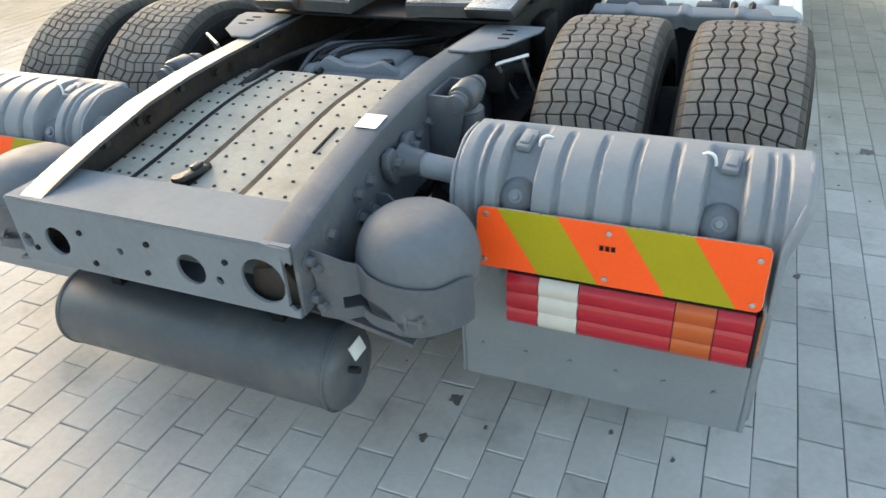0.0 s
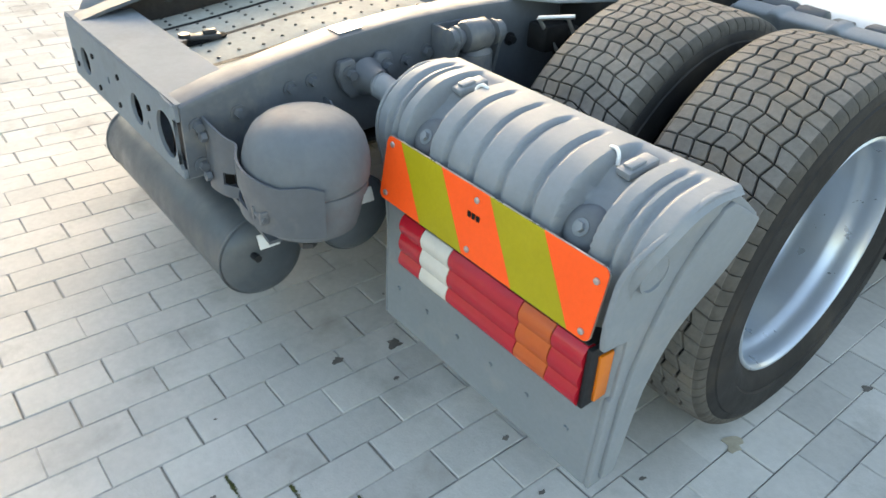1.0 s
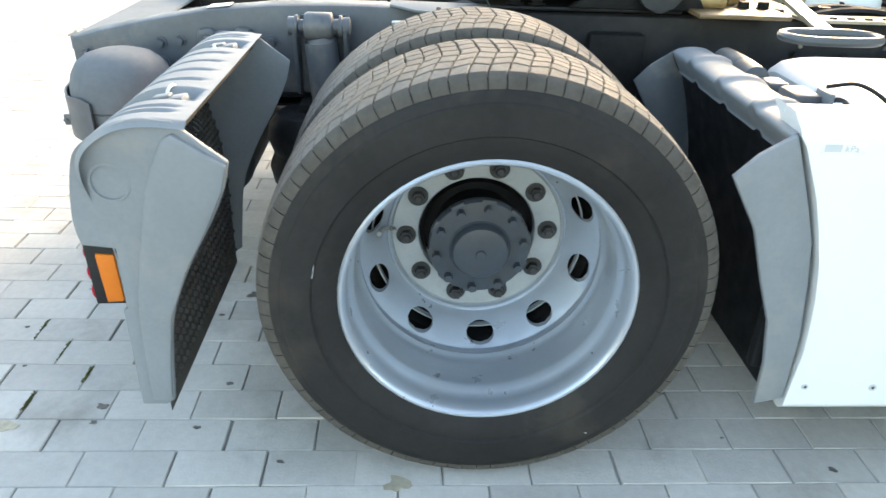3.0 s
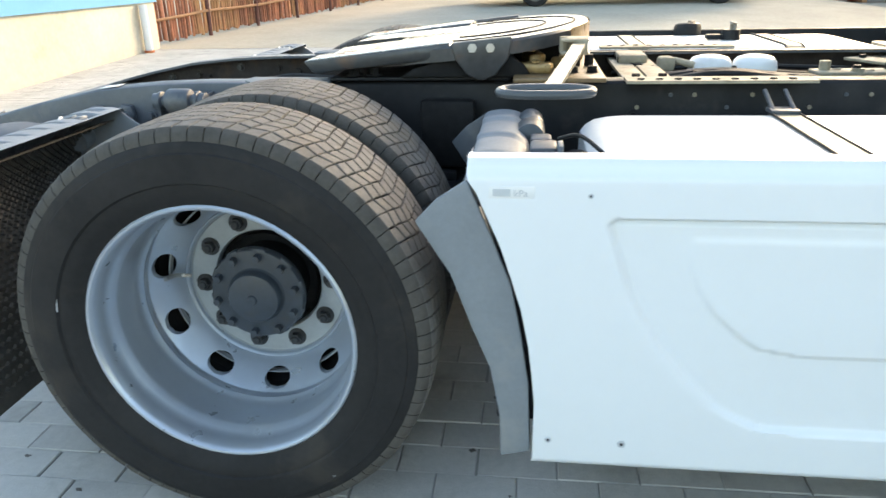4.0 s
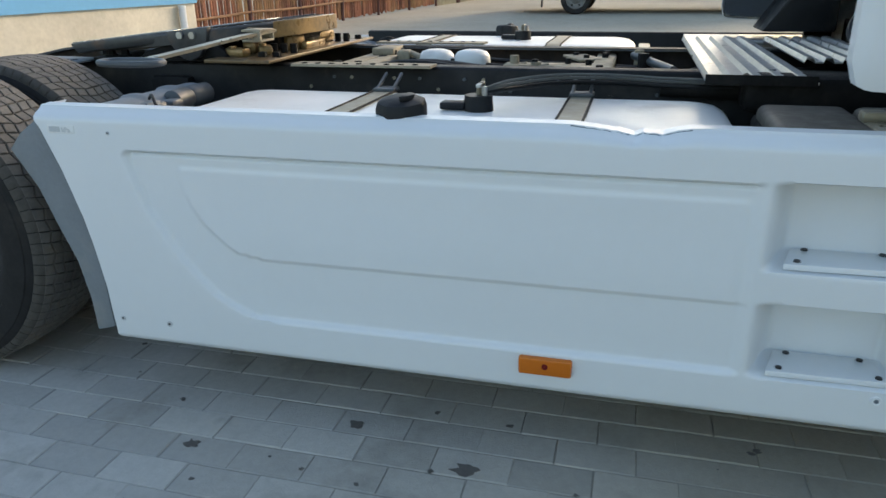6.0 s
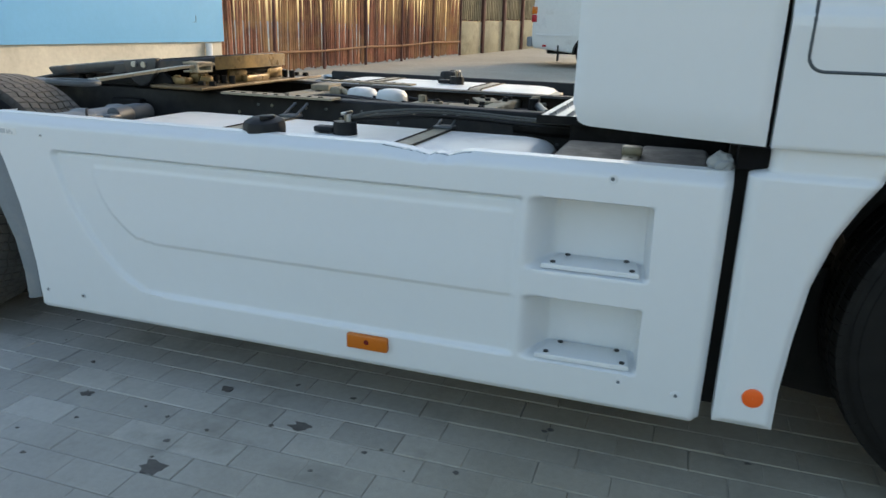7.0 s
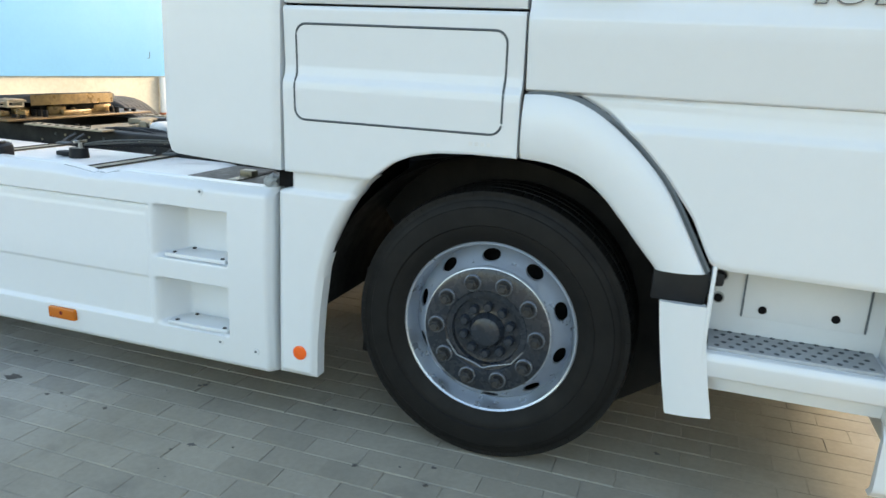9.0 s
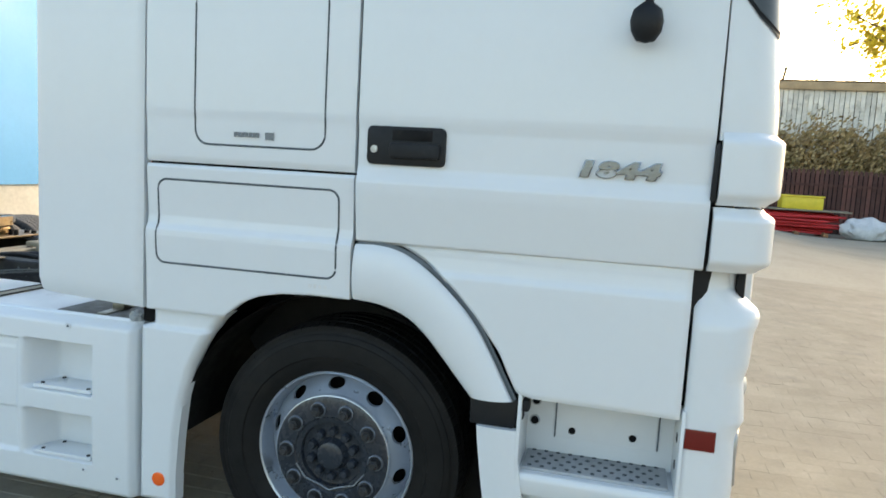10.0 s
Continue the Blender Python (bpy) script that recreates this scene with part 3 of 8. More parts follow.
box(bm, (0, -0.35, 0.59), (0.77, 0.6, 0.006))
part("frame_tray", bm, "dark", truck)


# air reservoirs across the frame end
def reservoir(y, z, r, x0, x1, label, tag_x):
    bm = bmesh.new()
    e = r * 0.42
    prof = [(0.001, x0)] + [(r * math.sin(radians(a)), x0 + e * (1 - math.cos(radians(a)))) for a in (25, 45, 60, 75)] + [(r, x0 + e), (r, x1 - e)]
    prof += [(r * math.sin(radians(a)), x1 - e * (1 - math.cos(radians(a)))) for a in (75, 60, 45, 25)] + [(0.001, x1)]
    lathe(bm, prof, 40, c=(0, y, z))
    tank = part("air_tank", bm, "tank_grey", truck, label)
    for x in (x0 + e, x1 - e):
        bm = bmesh.new()
        lathe(bm, [(r + 0.0005, x - 0.006), (r + 0.003, x - 0.003), (r + 0.003, x + 0.003), (r + 0.0005, x + 0.006)], 40, c=(0, y, z))
        part("weld_seam", bm, "tank_grey", tank)
    if tag_x:
        bm = bmesh.new()
        box(bm, (x1 - 0.004, y + 0.005, z + 0.062), (0.004, 0.052, 0.036), 0.001, m=pose(0, 0, 0, 0, -24, 0))
        part("paper_tag", bm, "white_plain", tank, "small white tag")
        bm = bmesh.new()
        cyl(bm, (x1 - 0.01, y - 0.035, z + 0.03), (x1 + 0.02, y - 0.035, z + 0.035), 0.009, seg=10)
        part("valve", bm, "black", tank)
    for x in (x0 + 0.2, x1 - 0.2):
        bm = bmesh.new()
        box(bm, (x, y, z + r + 0.06), (0.03, 0.03, 0.14))
        part("tank_hanger", bm, "dark", tank)
    return tank


reservoir(-0.925, 0.332, 0.108, -0.525, 0.372, "dark grey cylindrical air tank under the frame end", True)
reservoir(-0.705, 0.42, 0.10, -0.56, 0.45, "second dark grey air tank under the frame", True)


# domed canisters on brackets outside the rails
def canister(sx):
    cx, cy = sx * 0.535, -0.895
    bm = bmesh.new()
    prof = [(0.001, 0.512), (0.040, 0.513), (0.078, 0.520), (0.100, 0.536), (0.110, 0.560), (0.1185, 0.598), (0.121, 0.628), (0.1225, 0.640), (0.1285, 0.645), (0.1305, 0.668), (0.128, 0.694), (0.120, 0.722), (0.105, 0.748), (0.083, 0.765), (0.053, 0.775), (0.001, 0.779)]
    prof = [p for a, b in zip(prof, prof[1:]) for p in (a, ((a[0] + b[0]) / 2, (a[1] + b[1]) / 2))] + [prof[-1]]
    lathe(bm, prof, 64, axis="z", c=(0, 0, 0))
    for v in bm.verts:
        dent = 1 + 0.055 * step01(0.67, 0.60, v.co.z) * noise.noise(Vector((v.co.x * 14, v.co.y * 14, v.co.z * 22 + 3 * sx)))
        v.co = Vector((cx + v.co.x * dent, cy + v.co.y * dent, v.co.z - 0.004))
    can = part("canister", bm, "dome", truck, "scuffed grey domed air canister with clamp straps")
    bm = bmesh.new()
    lathe(bm, [(0.119, 0.612), (0.1245, 0.613), (0.1255, 0.633), (0.121, 0.635)], 48, axis="z", c=(cx, cy, 0))
    part("clamp_strap", bm, "dome", can)
    for s in (1, -1):   # tongues of the strap, turned out at the front
        bm = bmesh.new()
        tip = Vector((cx + sx * 0.045 + s * 0.012, cy - 0.128, 0.606))
        a0 = math.atan2(tip.y - cy, tip.x - cx)
        rings_ = []
        for k in range(7):
            f = k / 6
            aa = a0 + s * 0.62 * (1 - f)
            rr_ = 0.126 + 0.010 * f * f
            c_ = Vector((cx + rr_ * math.cos(aa), cy + rr_ * math.sin(aa), 0.630 - 0.020 * f * f))
            out_ = Vector((math.cos(aa), math.sin(aa), 0))
            hh = 0.011 + 0.004 * f
            rings_.append([c_ + Vector((0, 0, hh)), c_ + out_ * 0.004 + Vector((0, 0, hh)), c_ + out_ * 0.004 - Vector((0, 0, hh)), c_ - Vector((0, 0, hh))])
        ring_loft(bm, rings_)
        part("strap_tongue", bm, "dome", can)
    for s in (1, -1):
        bm = bmesh.new()
        box(bm, (cx + sx * 0.045 + s * 0.016, cy - 0.130, 0.604), (0.010, 0.024, 0.028), 0.003)
        part("clamp_lug", bm, "chassis", can)
    bm = bmesh.new()
    cyl(bm, (cx + sx * 0.018, cy - 0.136, 0.604), (cx + sx * 0.072, cy - 0.136, 0.604), 0.005, seg=8)
    part("clamp_bolt", bm, "chassis", can)
    for y, h in ((cy + 0.14, 0.07),):
        bm = bmesh.new()
        prism(bm, [(sx * 0.368, 0.72), (sx * 0.40, 0.72), (sx * (0.47 + h), 0.60), (sx * (0.47 + h), 0.56), (sx * 0.368, 0.53)], y - 0.003, y + 0.003, "y")
        part("canister_bracket", bm, "chassis", can)
    # sheet bracket bolted to the rail: two arms with a window between them, wrapped round the canister
    wrap = smooth_path([(0.374, -1.036, 0), (0.405, -1.034, 0), (0.435, -1.024, 0), (0.4565, -1.0075, 0)] + [(0.535 + 0.137 * math.cos(radians(a_)), cy + 0.137 * math.sin(radians(a_)), 0) for a_ in range(-112, -4, 12)], 3)
    m_ = len(wrap) - 1
    top_e = [(0.0, 0.738), (0.10, 0.728), (0.20, 0.708), (0.32, 0.692), (0.5, 0.682), (0.75, 0.672), (0.9, 0.680), (1.0, 0.668)]
    def arm(a_, b_, lo_, hi_):
        k0, k1 = int(round(a_ * m_)), int(round(b_ * m_))
        rings_ = []
        for k in range(k0, k1 + 1):
            f, p_ = k / m_, wrap[k]
            d_ = (wrap[min(m_, k + 1)] - wrap[max(0, k - 1)]).normalized()
            o_ = Vector((d_.y, -d_.x, 0)) * 0.005
            z_lo, z_hi = lo_(f), hi_(f)
            rings_.append([(sx * p_.x, p_.y, z_lo), (sx * (p_.x + o_.x), p_.y + o_.y, z_lo), (sx * (p_.x + o_.x), p_.y + o_.y, z_hi), (sx * p_.x, p_.y, z_hi)])
        bm = bmesh.new()
        ring_loft(bm, rings_)
        return bm
    wb = part("windowed_bracket", arm(0.0, 1.0, lambda f: 0.632 - 0.066 * step01(0.42, 0.60, f), lambda f: interp(f, top_e)), "chassis", can, "grey sheet bracket with a window, wrapped round the canister", angle=40)
    part("lower_arm", arm(0.0, 0.55, lambda f: 0.578 - 0.012 * f, lambda f: 0.606 - 0.014 * f), "chassis", wb)
    part("rail_flange", arm(0.0, 0.14, lambda f: 0.604, lambda f: 0.634), "chassis", wb)
    for z_ in (0.612, 0.700):
        bm = bmesh.new()
        cyl(bm, (sx * 0.388, -1.043, z_), (sx * 0.388, -1.055, z_), 0.012, 0.011, seg=6)
        part("bolt", bm, "chassis", wb)
    bm = bmesh.new()
    prism(bm, [(sx * 0.368, 0.565), (sx * 0.56, 0.522), (sx * 0.56, 0.514), (sx * 0.368, 0.55)], cy - 0.11, cy + 0.10, "y")
    part("canister_shelf", bm, "chassis", can)
    bm = bmesh.new()
    cyl(bm, (cx + sx * 0.02, cy - 0.02, 0.49), (cx + sx * 0.02, cy - 0.02, 0.522), 0.014, seg=10)
    cyl(bm, (cx + sx * 0.02, cy - 0.02, 0.48), (cx + sx * 0.02, cy - 0.02, 0.492), 0.02, seg=6)
    part("drain_valve", bm, "nut", can)
    return can


canister(1)
canister(-1)

# ---- rear mudguards ----
GUARD = [(-0.700, 0.195), (-0.701, 0.33), (-0.700, 0.45), (-0.703, 0.53), (-0.713, 0.61), (-0.727, 0.665), (-0.731, 0.705), (-0.724, 0.745), (-0.704, 0.778), (-0.672, 0.805), (-0.635, 0.822), (-0.585, 0.829), (-0.52, 0.825)]


def mudguard(sx):
    path = smooth_path([(y, z, 0) for y, z in GUARD], 6)
    n = len(path) - 1
    X0 = 0.540
    grooves = [(0.588, 0.009), (0.612, 0.006), (0.775, 0.008), (0.850, 0.008), (0.925, 0.008), (1.0, 0.008), (1.178, 0.007), (1.205, 0.008)]
    wells = [(0.685, 0.040), (1.100, 0.040)]

    def fn(u, v):
        p = path[min(n, int(round(v * n)))]
        q0, q1 = path[max(0, int(round(v * n)) - 1)], path[min(n, int(round(v * n)) + 1)]
        d = (q1 - q0).normalized()
        nrm = Vector((-d.y, d.x))  # outwards: to the rear and up
        X1 = 1.222 + 0.041 * step01(0.62, 0.82, p.y)
        x = X0 + (X1 - X0) * u
        off = 0.0
        arc = step01(0.50, 0.60, p.y) if p.x < -0.6 else 1.0
        end = 1 - step01(-0.575, -0.545, p.x)
        for gx, w in grooves:
            off -= 0.010 * (1 - step01(w * 0.5, w * 1.3, abs(x - gx))) * arc * end
        for gx, w in wells:
            off -= (0.042 - 0.020 * step01(-0.66, -0.60, p.x)) * (1 - step01(w * 0.75, w * 1.05, abs(x - gx))) * arc * (1 - step01(-0.56, -0.53, p.x))
        edge = min(x - X0, X1 - x)
        off -= 0.012 * (1 - step01(0.0, 0.018, edge)) ** 2
        return Vector((sx * x, p.x + nrm.x * off, p.y + nrm.y * off))

    bm = bmesh.new()
    skin(bm, fn, 190, n, 0.0)
    guard = part("rear_mudguard", bm, "grey", truck, "ribbed grey plastic rear mudguard with flap", angle=50)
    # side cheek, with its offset band along the wheel side, flaring outwards over the tyre
    def flare(bm):
        bmesh.ops.triangulate(bm, faces=[f_ for f_ in bm.faces if len(f_.verts) > 4])
        bmesh.ops.subdivide_edges(bm, edges=[e_ for e_ in bm.edges if e_.calc_length() > 0.03], cuts=5, use_grid_fill=True)
        for v in bm.verts:
            f = 0.038 * step01(-0.72, -0.47, v.co.y) * step01(0.45, 0.78, v.co.z)
            f = max(f, 0.030 * step01(0.70, 0.82, v.co.z))
            v.co.x += sx * f

    for x, th in ((1.226, 0.012), (0.548, 0.008)):
        outline = [(-0.700, 0.193), (-0.698, 0.45), (-0.713, 0.61), (-0.730, 0.68), (-0.728, 0.735), (-0.705, 0.778), (-0.671, 0.803), (-0.62, 0.826), (-0.545, 0.826), (-0.455, 0.757),
                   (-0.470, 0.70), (-0.503, 0.63), (-0.562, 0.522), (-0.605, 0.415), (-0.622, 0.304), (-0.632, 0.205), (-0.65, 0.193)]
        foot_, back_ = outline[:1], outline[1:9]
        if x > 1:   # the outer cheek reaches back to the plate and is cut out for the lamp
            foot_ = [(-0.700, 0.193), (-0.700, 0.430), (-0.691, 0.432), (-0.691, 0.566), (-0.752, 0.572)]
            back_ = [(-0.757, 0.60), (-0.757, 0.64), (-0.743, 0.72), (-0.708, 0.778), (-0.62, 0.826), (-0.545, 0.826)]
        curve = [(q_.x, q_.y) for q_ in smooth_path([(a_, b_, 0) for a_, b_ in back_], 5)]
        hollow = [(q_.x, q_.y) for q_ in smooth_path([(a_, b_, 0) for a_, b_ in outline[9:16]], 4)]
        bm = bmesh.new()
        prism(bm, foot_ + curve + hollow + outline[16:], sx * (x - th), sx * x, "x", 0.003)
        if x > 1:
            flare(bm)
        cheek = part("side_cheek", bm, "grey", guard)
        if x > 1:
            bm = bmesh.new()
            inner = [(-0.545, 0.806), (-0.457, 0.753), (-0.472, 0.70), (-0.505, 0.63), (-0.564, 0.522), (-0.607, 0.415), (-0.624, 0.304), (-0.634, 0.21), (-0.674, 0.21), (-0.674, 0.30), (-0.670, 0.415), (-0.660, 0.492), (-0.639, 0.584), (-0.615, 0.68), (-0.593, 0.738), (-0.563, 0.795)]
            prism(bm, inner, sx * (x - 0.004), sx * (x + 0.009), "x", 0.005)
            flare(bm)
            part("cheek_band", bm, "grey", guard)
            bm = bmesh.new()
            lathe(bm, [(0.038, x + 0.001), (0.037, x + 0.0085), (0.033, x + 0.009), (0.032, x + 0.0045), (0.0005, x + 0.0048)], 32, c=(0, -0.674, 0.703))
            for v in bm.verts:
                v.co.x *= sx
            part("round_emblem", bm, "grey", guard, "plain round emblem")
    # spray mat on the wheel side: rows of small raised lozenges
    mid = [(y + 0.050, z - 0.036) for y, z in ((q.x, q.y) for q in path)]
    bm = bmesh.new()
    skin(bm, lambda u, v: Vector((sx * (0.552 + 0.655 * u), mid[int(round(v * 0.9 * n))][0], mid[int(round(v * 0.9 * n))][1] - 0.001)), 4, n)
    part("spray_mat", bm, "dirty_mat", guard, "black dimpled spray-suppression mat")
    verts, faces = [], []
    rows = 46
    for i in range(rows):
        f = 0.03 + 0.85 * i / rows
        a = f * n
        k = int(a)
        y = mid[k][0] + (mid[min(n, k + 1)][0] - mid[k][0]) * (a - k)
        z = mid[k][1] + (mid[min(n, k + 1)][1] - mid[k][1]) * (a - k)
        k2 = min(n, k + 1)
        d = Vector((mid[k2][0] - mid[k2 - 1][0], mid[k2][1] - mid[k2 - 1][1])).normalized()
        nr = Vector((d.y, -d.x))
        for j in range(27):
            x = 0.54 + 0.025 * (j + 0.5 * (i % 2))
            if x > 1.2 or x < 0.56:
                continue
            b0 = len(verts)
            for dx, dl in ((-0.0105, 0), (0, -0.0085), (0.0105, 0), (0, 0.0085)):
                verts.append((sx * (x + dx), y + d.x * dl, z + d.y * dl))
            for dx, dl in ((-0.006, 0), (0, -0.005), (0.006, 0), (0, 0.005)):
                verts.append((sx * (x + dx), y + d.x * dl + nr.x * 0.007, z + d.y * dl + nr.y * 0.007))
            faces += [(b0 + q, b0 + (q + 1) % 4, b0 + 4 + (q + 1) % 4, b0 + 4 + q) for q in range(4)] + [(b0 + 4, b0 + 5, b0 + 6, b0 + 7)]
    me = bpy.data.meshes.new("mat_studs")
    me.from_pydata(verts, [], faces)
    me.materials.append(M["dirty_mat"])
    ob = new("mat_studs", me)
    ob.parent = guard
    tagged(ob, "dusty studs of the spray mat", kind="stuff")
    # bracket wells: bolts, clamps and white cable ties
    for gx, s_ in ((0.685, 1), (1.100, -1)):
        bm = bmesh.new()
        lathe(bm, [(0.046, -0.006), (0.043, 0.004), (0.036, 0.013), (0.027, 0.018), (0.018, 0.018), (0.001, 0.017)], 28, axis="z")
        cup = pose(sx * gx, -0.690, 0.722, 58, 0, 0)
        for v in bm.verts:
            v.co = cup @ v.co
        bolt_cup = part("bolt_cup", bm, "dome", guard, "worn round bolt boss in the mudguard")
        bm = bmesh.new()
        cyl(bm, cup @ Vector((0, 0, 0.015)), cup @ Vector((0, 0, 0.020)), 0.016, seg=16)
        cyl(bm, cup @ Vector((0, 0, 0.020)), cup @ Vector((0, 0, 0.028)), 0.0100, 0.0090, seg=6)
        part("bracket_bolt", bm, "grey", bolt_cup)
        bm = bmesh.new()
        box(bm, (0, 0, 0), (0.034, 0.070, 0.016), 0.005, m=pose(0, 0, 0, 12, 0, -6 * sx))
        box(bm, (0, -0.010, 0.009), (0.022, 0.034, 0.007), 0.003, m=pose(0, 0, 0, 12, 0, -6 * sx))
        for v in bm.verts:
            v.co += Vector((sx * (gx - 0.006 * s_), -0.592, 0.814))
        part("clamp_block", bm, "grey", guard, "worn grey clamp block")
        bm = bmesh.new()
        pts = smooth_path([(sx * (gx + 0.024 * s_), -0.605, 0.808), (sx * (gx + 0.028 * s_), -0.602, 0.825), (sx * (gx + 0.038 * s_), -0.598, 0.831), (sx * (gx + 0.050 * s_), -0.596, 0.828), (sx * (gx + 0.056 * s_), -0.595, 0.815)], 5)
        tube(bm, pts, 0.0036, 6)
        part("cable_tie", bm, "white_plain", guard, "white cable tie")
    # support tube to the frame
    bm = bmesh.new()
    cyl(bm, (sx * 0.41, -0.655, 0.758), (sx * 0.60, -0.650, 0.735), 0.029, seg=24)
    lathe(bm, [(0.0305, 0.452), (0.0305, 0.458)], 24, cap0=True, cap1=True, c=(0, -0.6535, 0.7525))
    for v in bm.verts:
        v.co.x = sx * abs(v.co.x)
    part("support_tube", bm, "grey", guard, "grey support tube of the mudguard")
    bm = bmesh.new()
    prism(bm, [(-0.725, 0.800), (-0.690, 0.804), (-0.675, 0.782), (-0.635, 0.782), (-0.620, 0.806), (-0.585, 0.804), (-0.578, 0.770), (-0.592, 0.735), (-0.612, 0.716), (-0.698, 0.712), (-0.718, 0.735), (-0.732, 0.768)], 0.376, 0.398, "x", 0.006)
    lathe(bm, [(0.044, 0.394), (0.040, 0.404), (0.034, 0.418), (0.031, 0.440), (0.0295, 0.452)], 24, c=(0, -0.655, 0.757))
    for v in bm.verts:
        v.co.x = sx * abs(v.co.x)
    fl = part("tube_flange", bm, "chassis", guard, "cast flange of the support tube")
    for y in (-0.702, -0.602):
        bm = bmesh.new()
        cyl(bm, (sx * 0.396, y, 0.772), (sx * 0.402, y, 0.772), 0.019, seg=14)
        cyl(bm, (sx * 0.402, y, 0.772), (sx * 0.417, y, 0.772), 0.0125, 0.0115, seg=6)
        part("bolt", bm, "chassis", fl)
    # warning plate: tilted board with diagonal film stripes
    px0, px1, zb, zt, yb, yt = 0.612, 1.203, 0.583, 0.720, -0.764, -0.742
    bm = bmesh.new()
    prism(bm, round_rect(sx * px1 if sx < 0 else px0, sx * px0 if sx < 0 else px1, zb, zt, 0.014), -0.003, 0.0, "y")
    for v in bm.verts:
        v.co.y += yb + (yt - yb) * (v.co.z - zb) / (zt - zb)
    board = part("warning_plate", bm, "steel", truck, "orange and yellow striped warning plate")
    slant = 0.098
    stripe_x = [(-0.20, 0.045, "hi_orange"), (0.045, 0.175, "hi_yellow"), (0.175, 0.312, "hi_orange"), (0.312, 0.447, "hi_yellow"), (0.447, 0.80, "hi_orange")]
    Wd, Hd = px1 - px0, zt - zb
    for a, b, colour in stripe_x:
        # clip the slanted stripe to the rounded board
        poly = [(px0 + x, z) for x, z in [(p[0] - px0, p[1]) for p in round_rect(px0 + 0.001, px1 - 0.001, zb + 0.001, zt - 0.001, 0.013)]]
        def clip(poly, off, keep_right):
            out = []
            f = lambda p: ((p[0] - px0) - (off + slant * (zt - p[1]) / Hd)) * (1 if keep_right else -1)
            for p, q in zip(poly, poly[1:] + poly[:1]):
                fp, fq = f(p), f(q)
                if fp >= 0:
                    out.append(p)
                if fp * fq < 0:
                    t = fp / (fp - fq)
                    out.append((p[0] + (q[0] - p[0]) * t, p[1] + (q[1] - p[1]) * t))
            return out
        poly = clip(clip(poly, a, True), b, False)
        if len(poly) < 3:
            continue
        bm = bmesh.new()
        prism(bm, [(sx * x, z) for x, z in poly], -0.0052, -0.0032, "y")
        for v in bm.verts:
            v.co.y += yb + (yt - yb) * (v.co.z - zb) / (zt - zb)
        part("film_stripe", bm, colour, board)
    for x, z in ((0.633, 0.705), (0.633, 0.600), (0.897, 0.70), (0.897, 0.600), (1.184, 0.692), (1.184, 0.598)):
        bm = bmesh.new()
        y = yb + (yt - yb) * (z - zb) / (zt - zb)
        lathe(bm, [(0.0065, y - 0.0055), (0.006, y - 0.0085), (0.0025, y - 0.0095)], 10, cap1=True, axis="y", c=(sx * x, 0, z))
        part("screw", bm, "steel", board)
    bm = bmesh.new()
    y = yb + (yt - yb) * 0.6
    for k in range(3):
        box(bm, (sx * (0.885 + 0.012 * k), y - 0.0065, 0.668), (0.008, 0.0016, 0.011))
    part("print_bars", bm, "dark", board)
    # lamp cluster
    lx0, lx1, lz0, lz1 = 0.682, 1.193, 0.430, 0.565
    bm = bmesh.new()
    box(bm, (sx * (lx0 + lx1) / 2, -0.719, (lz0 + lz1) / 2), (lx1 - lx0 + 0.004, 0.066, lz1 - lz0 + 0.006), 0.004)
    lamp = part("rear_lamp", bm, "black", truck, "ribbed red, clear and orange rear lamp cluster")
    for a, b, colour in ((0.682, 0.754, "lens_red"), (0.756, 0.843, "lens_white"), (0.845, 1.043, "lens_red"), (1.045, 1.124, "lens_amber"), (1.126, 1.197, "lens_red")):
        bm = bmesh.new()
        prof = []
        for k in range(25):
            t = k / 24
            z = lz0 + (lz1 - lz0) * t
            prof.append((-0.760 - 0.007 * abs(math.sin(3 * math.pi * t)) + 0.006 * (abs(2 * t - 1) ** 6), z))
        sec = prof + [(-0.738, lz1), (-0.738, lz0)]
        prism(bm, sec, sx * a, sx * b, "x")
        part("lens", bm, colour, lamp, angle=25)
    bm = bmesh.new()
    prism(bm, [(-0.756, 0.432), (-0.760, 0.567), (-0.693, 0.562), (-0.693, 0.434)], sx * 1.198, sx * 1.209, "x", 0.003)
    part("side_housing", bm, "black", lamp)
    bm = bmesh.new()
    prism(bm, [(-0.732, 0.440), (-0.738, 0.547), (-0.702, 0.545), (-0.699, 0.442)], sx * 1.205, sx * 1.215, "x", 0.003)
    part("side_lens", bm, "lens_orange", lamp)
    # flap rivets
    for k in range(6):
        bm = bmesh.new()
        cyl(bm, (sx * (0.60 + 0.11 * k), -0.706, 0.30), (sx * (0.60 + 0.11 * k), -0.699, 0.30), 0.006, seg=8)
        part("rivet", bm, "grey", guard)
    return guard


M["dirty_mat"] = mat("dusty_spray_mat", (0.055, 0.052, 0.047), 0.85, var=0.3, scale=6, fine=60, bump=0.2, dirt=(0.15, 0.12, 0.08), dirt_amt=0.3, dirt_scale=5)
mudguard(1)
mudguard(-1)


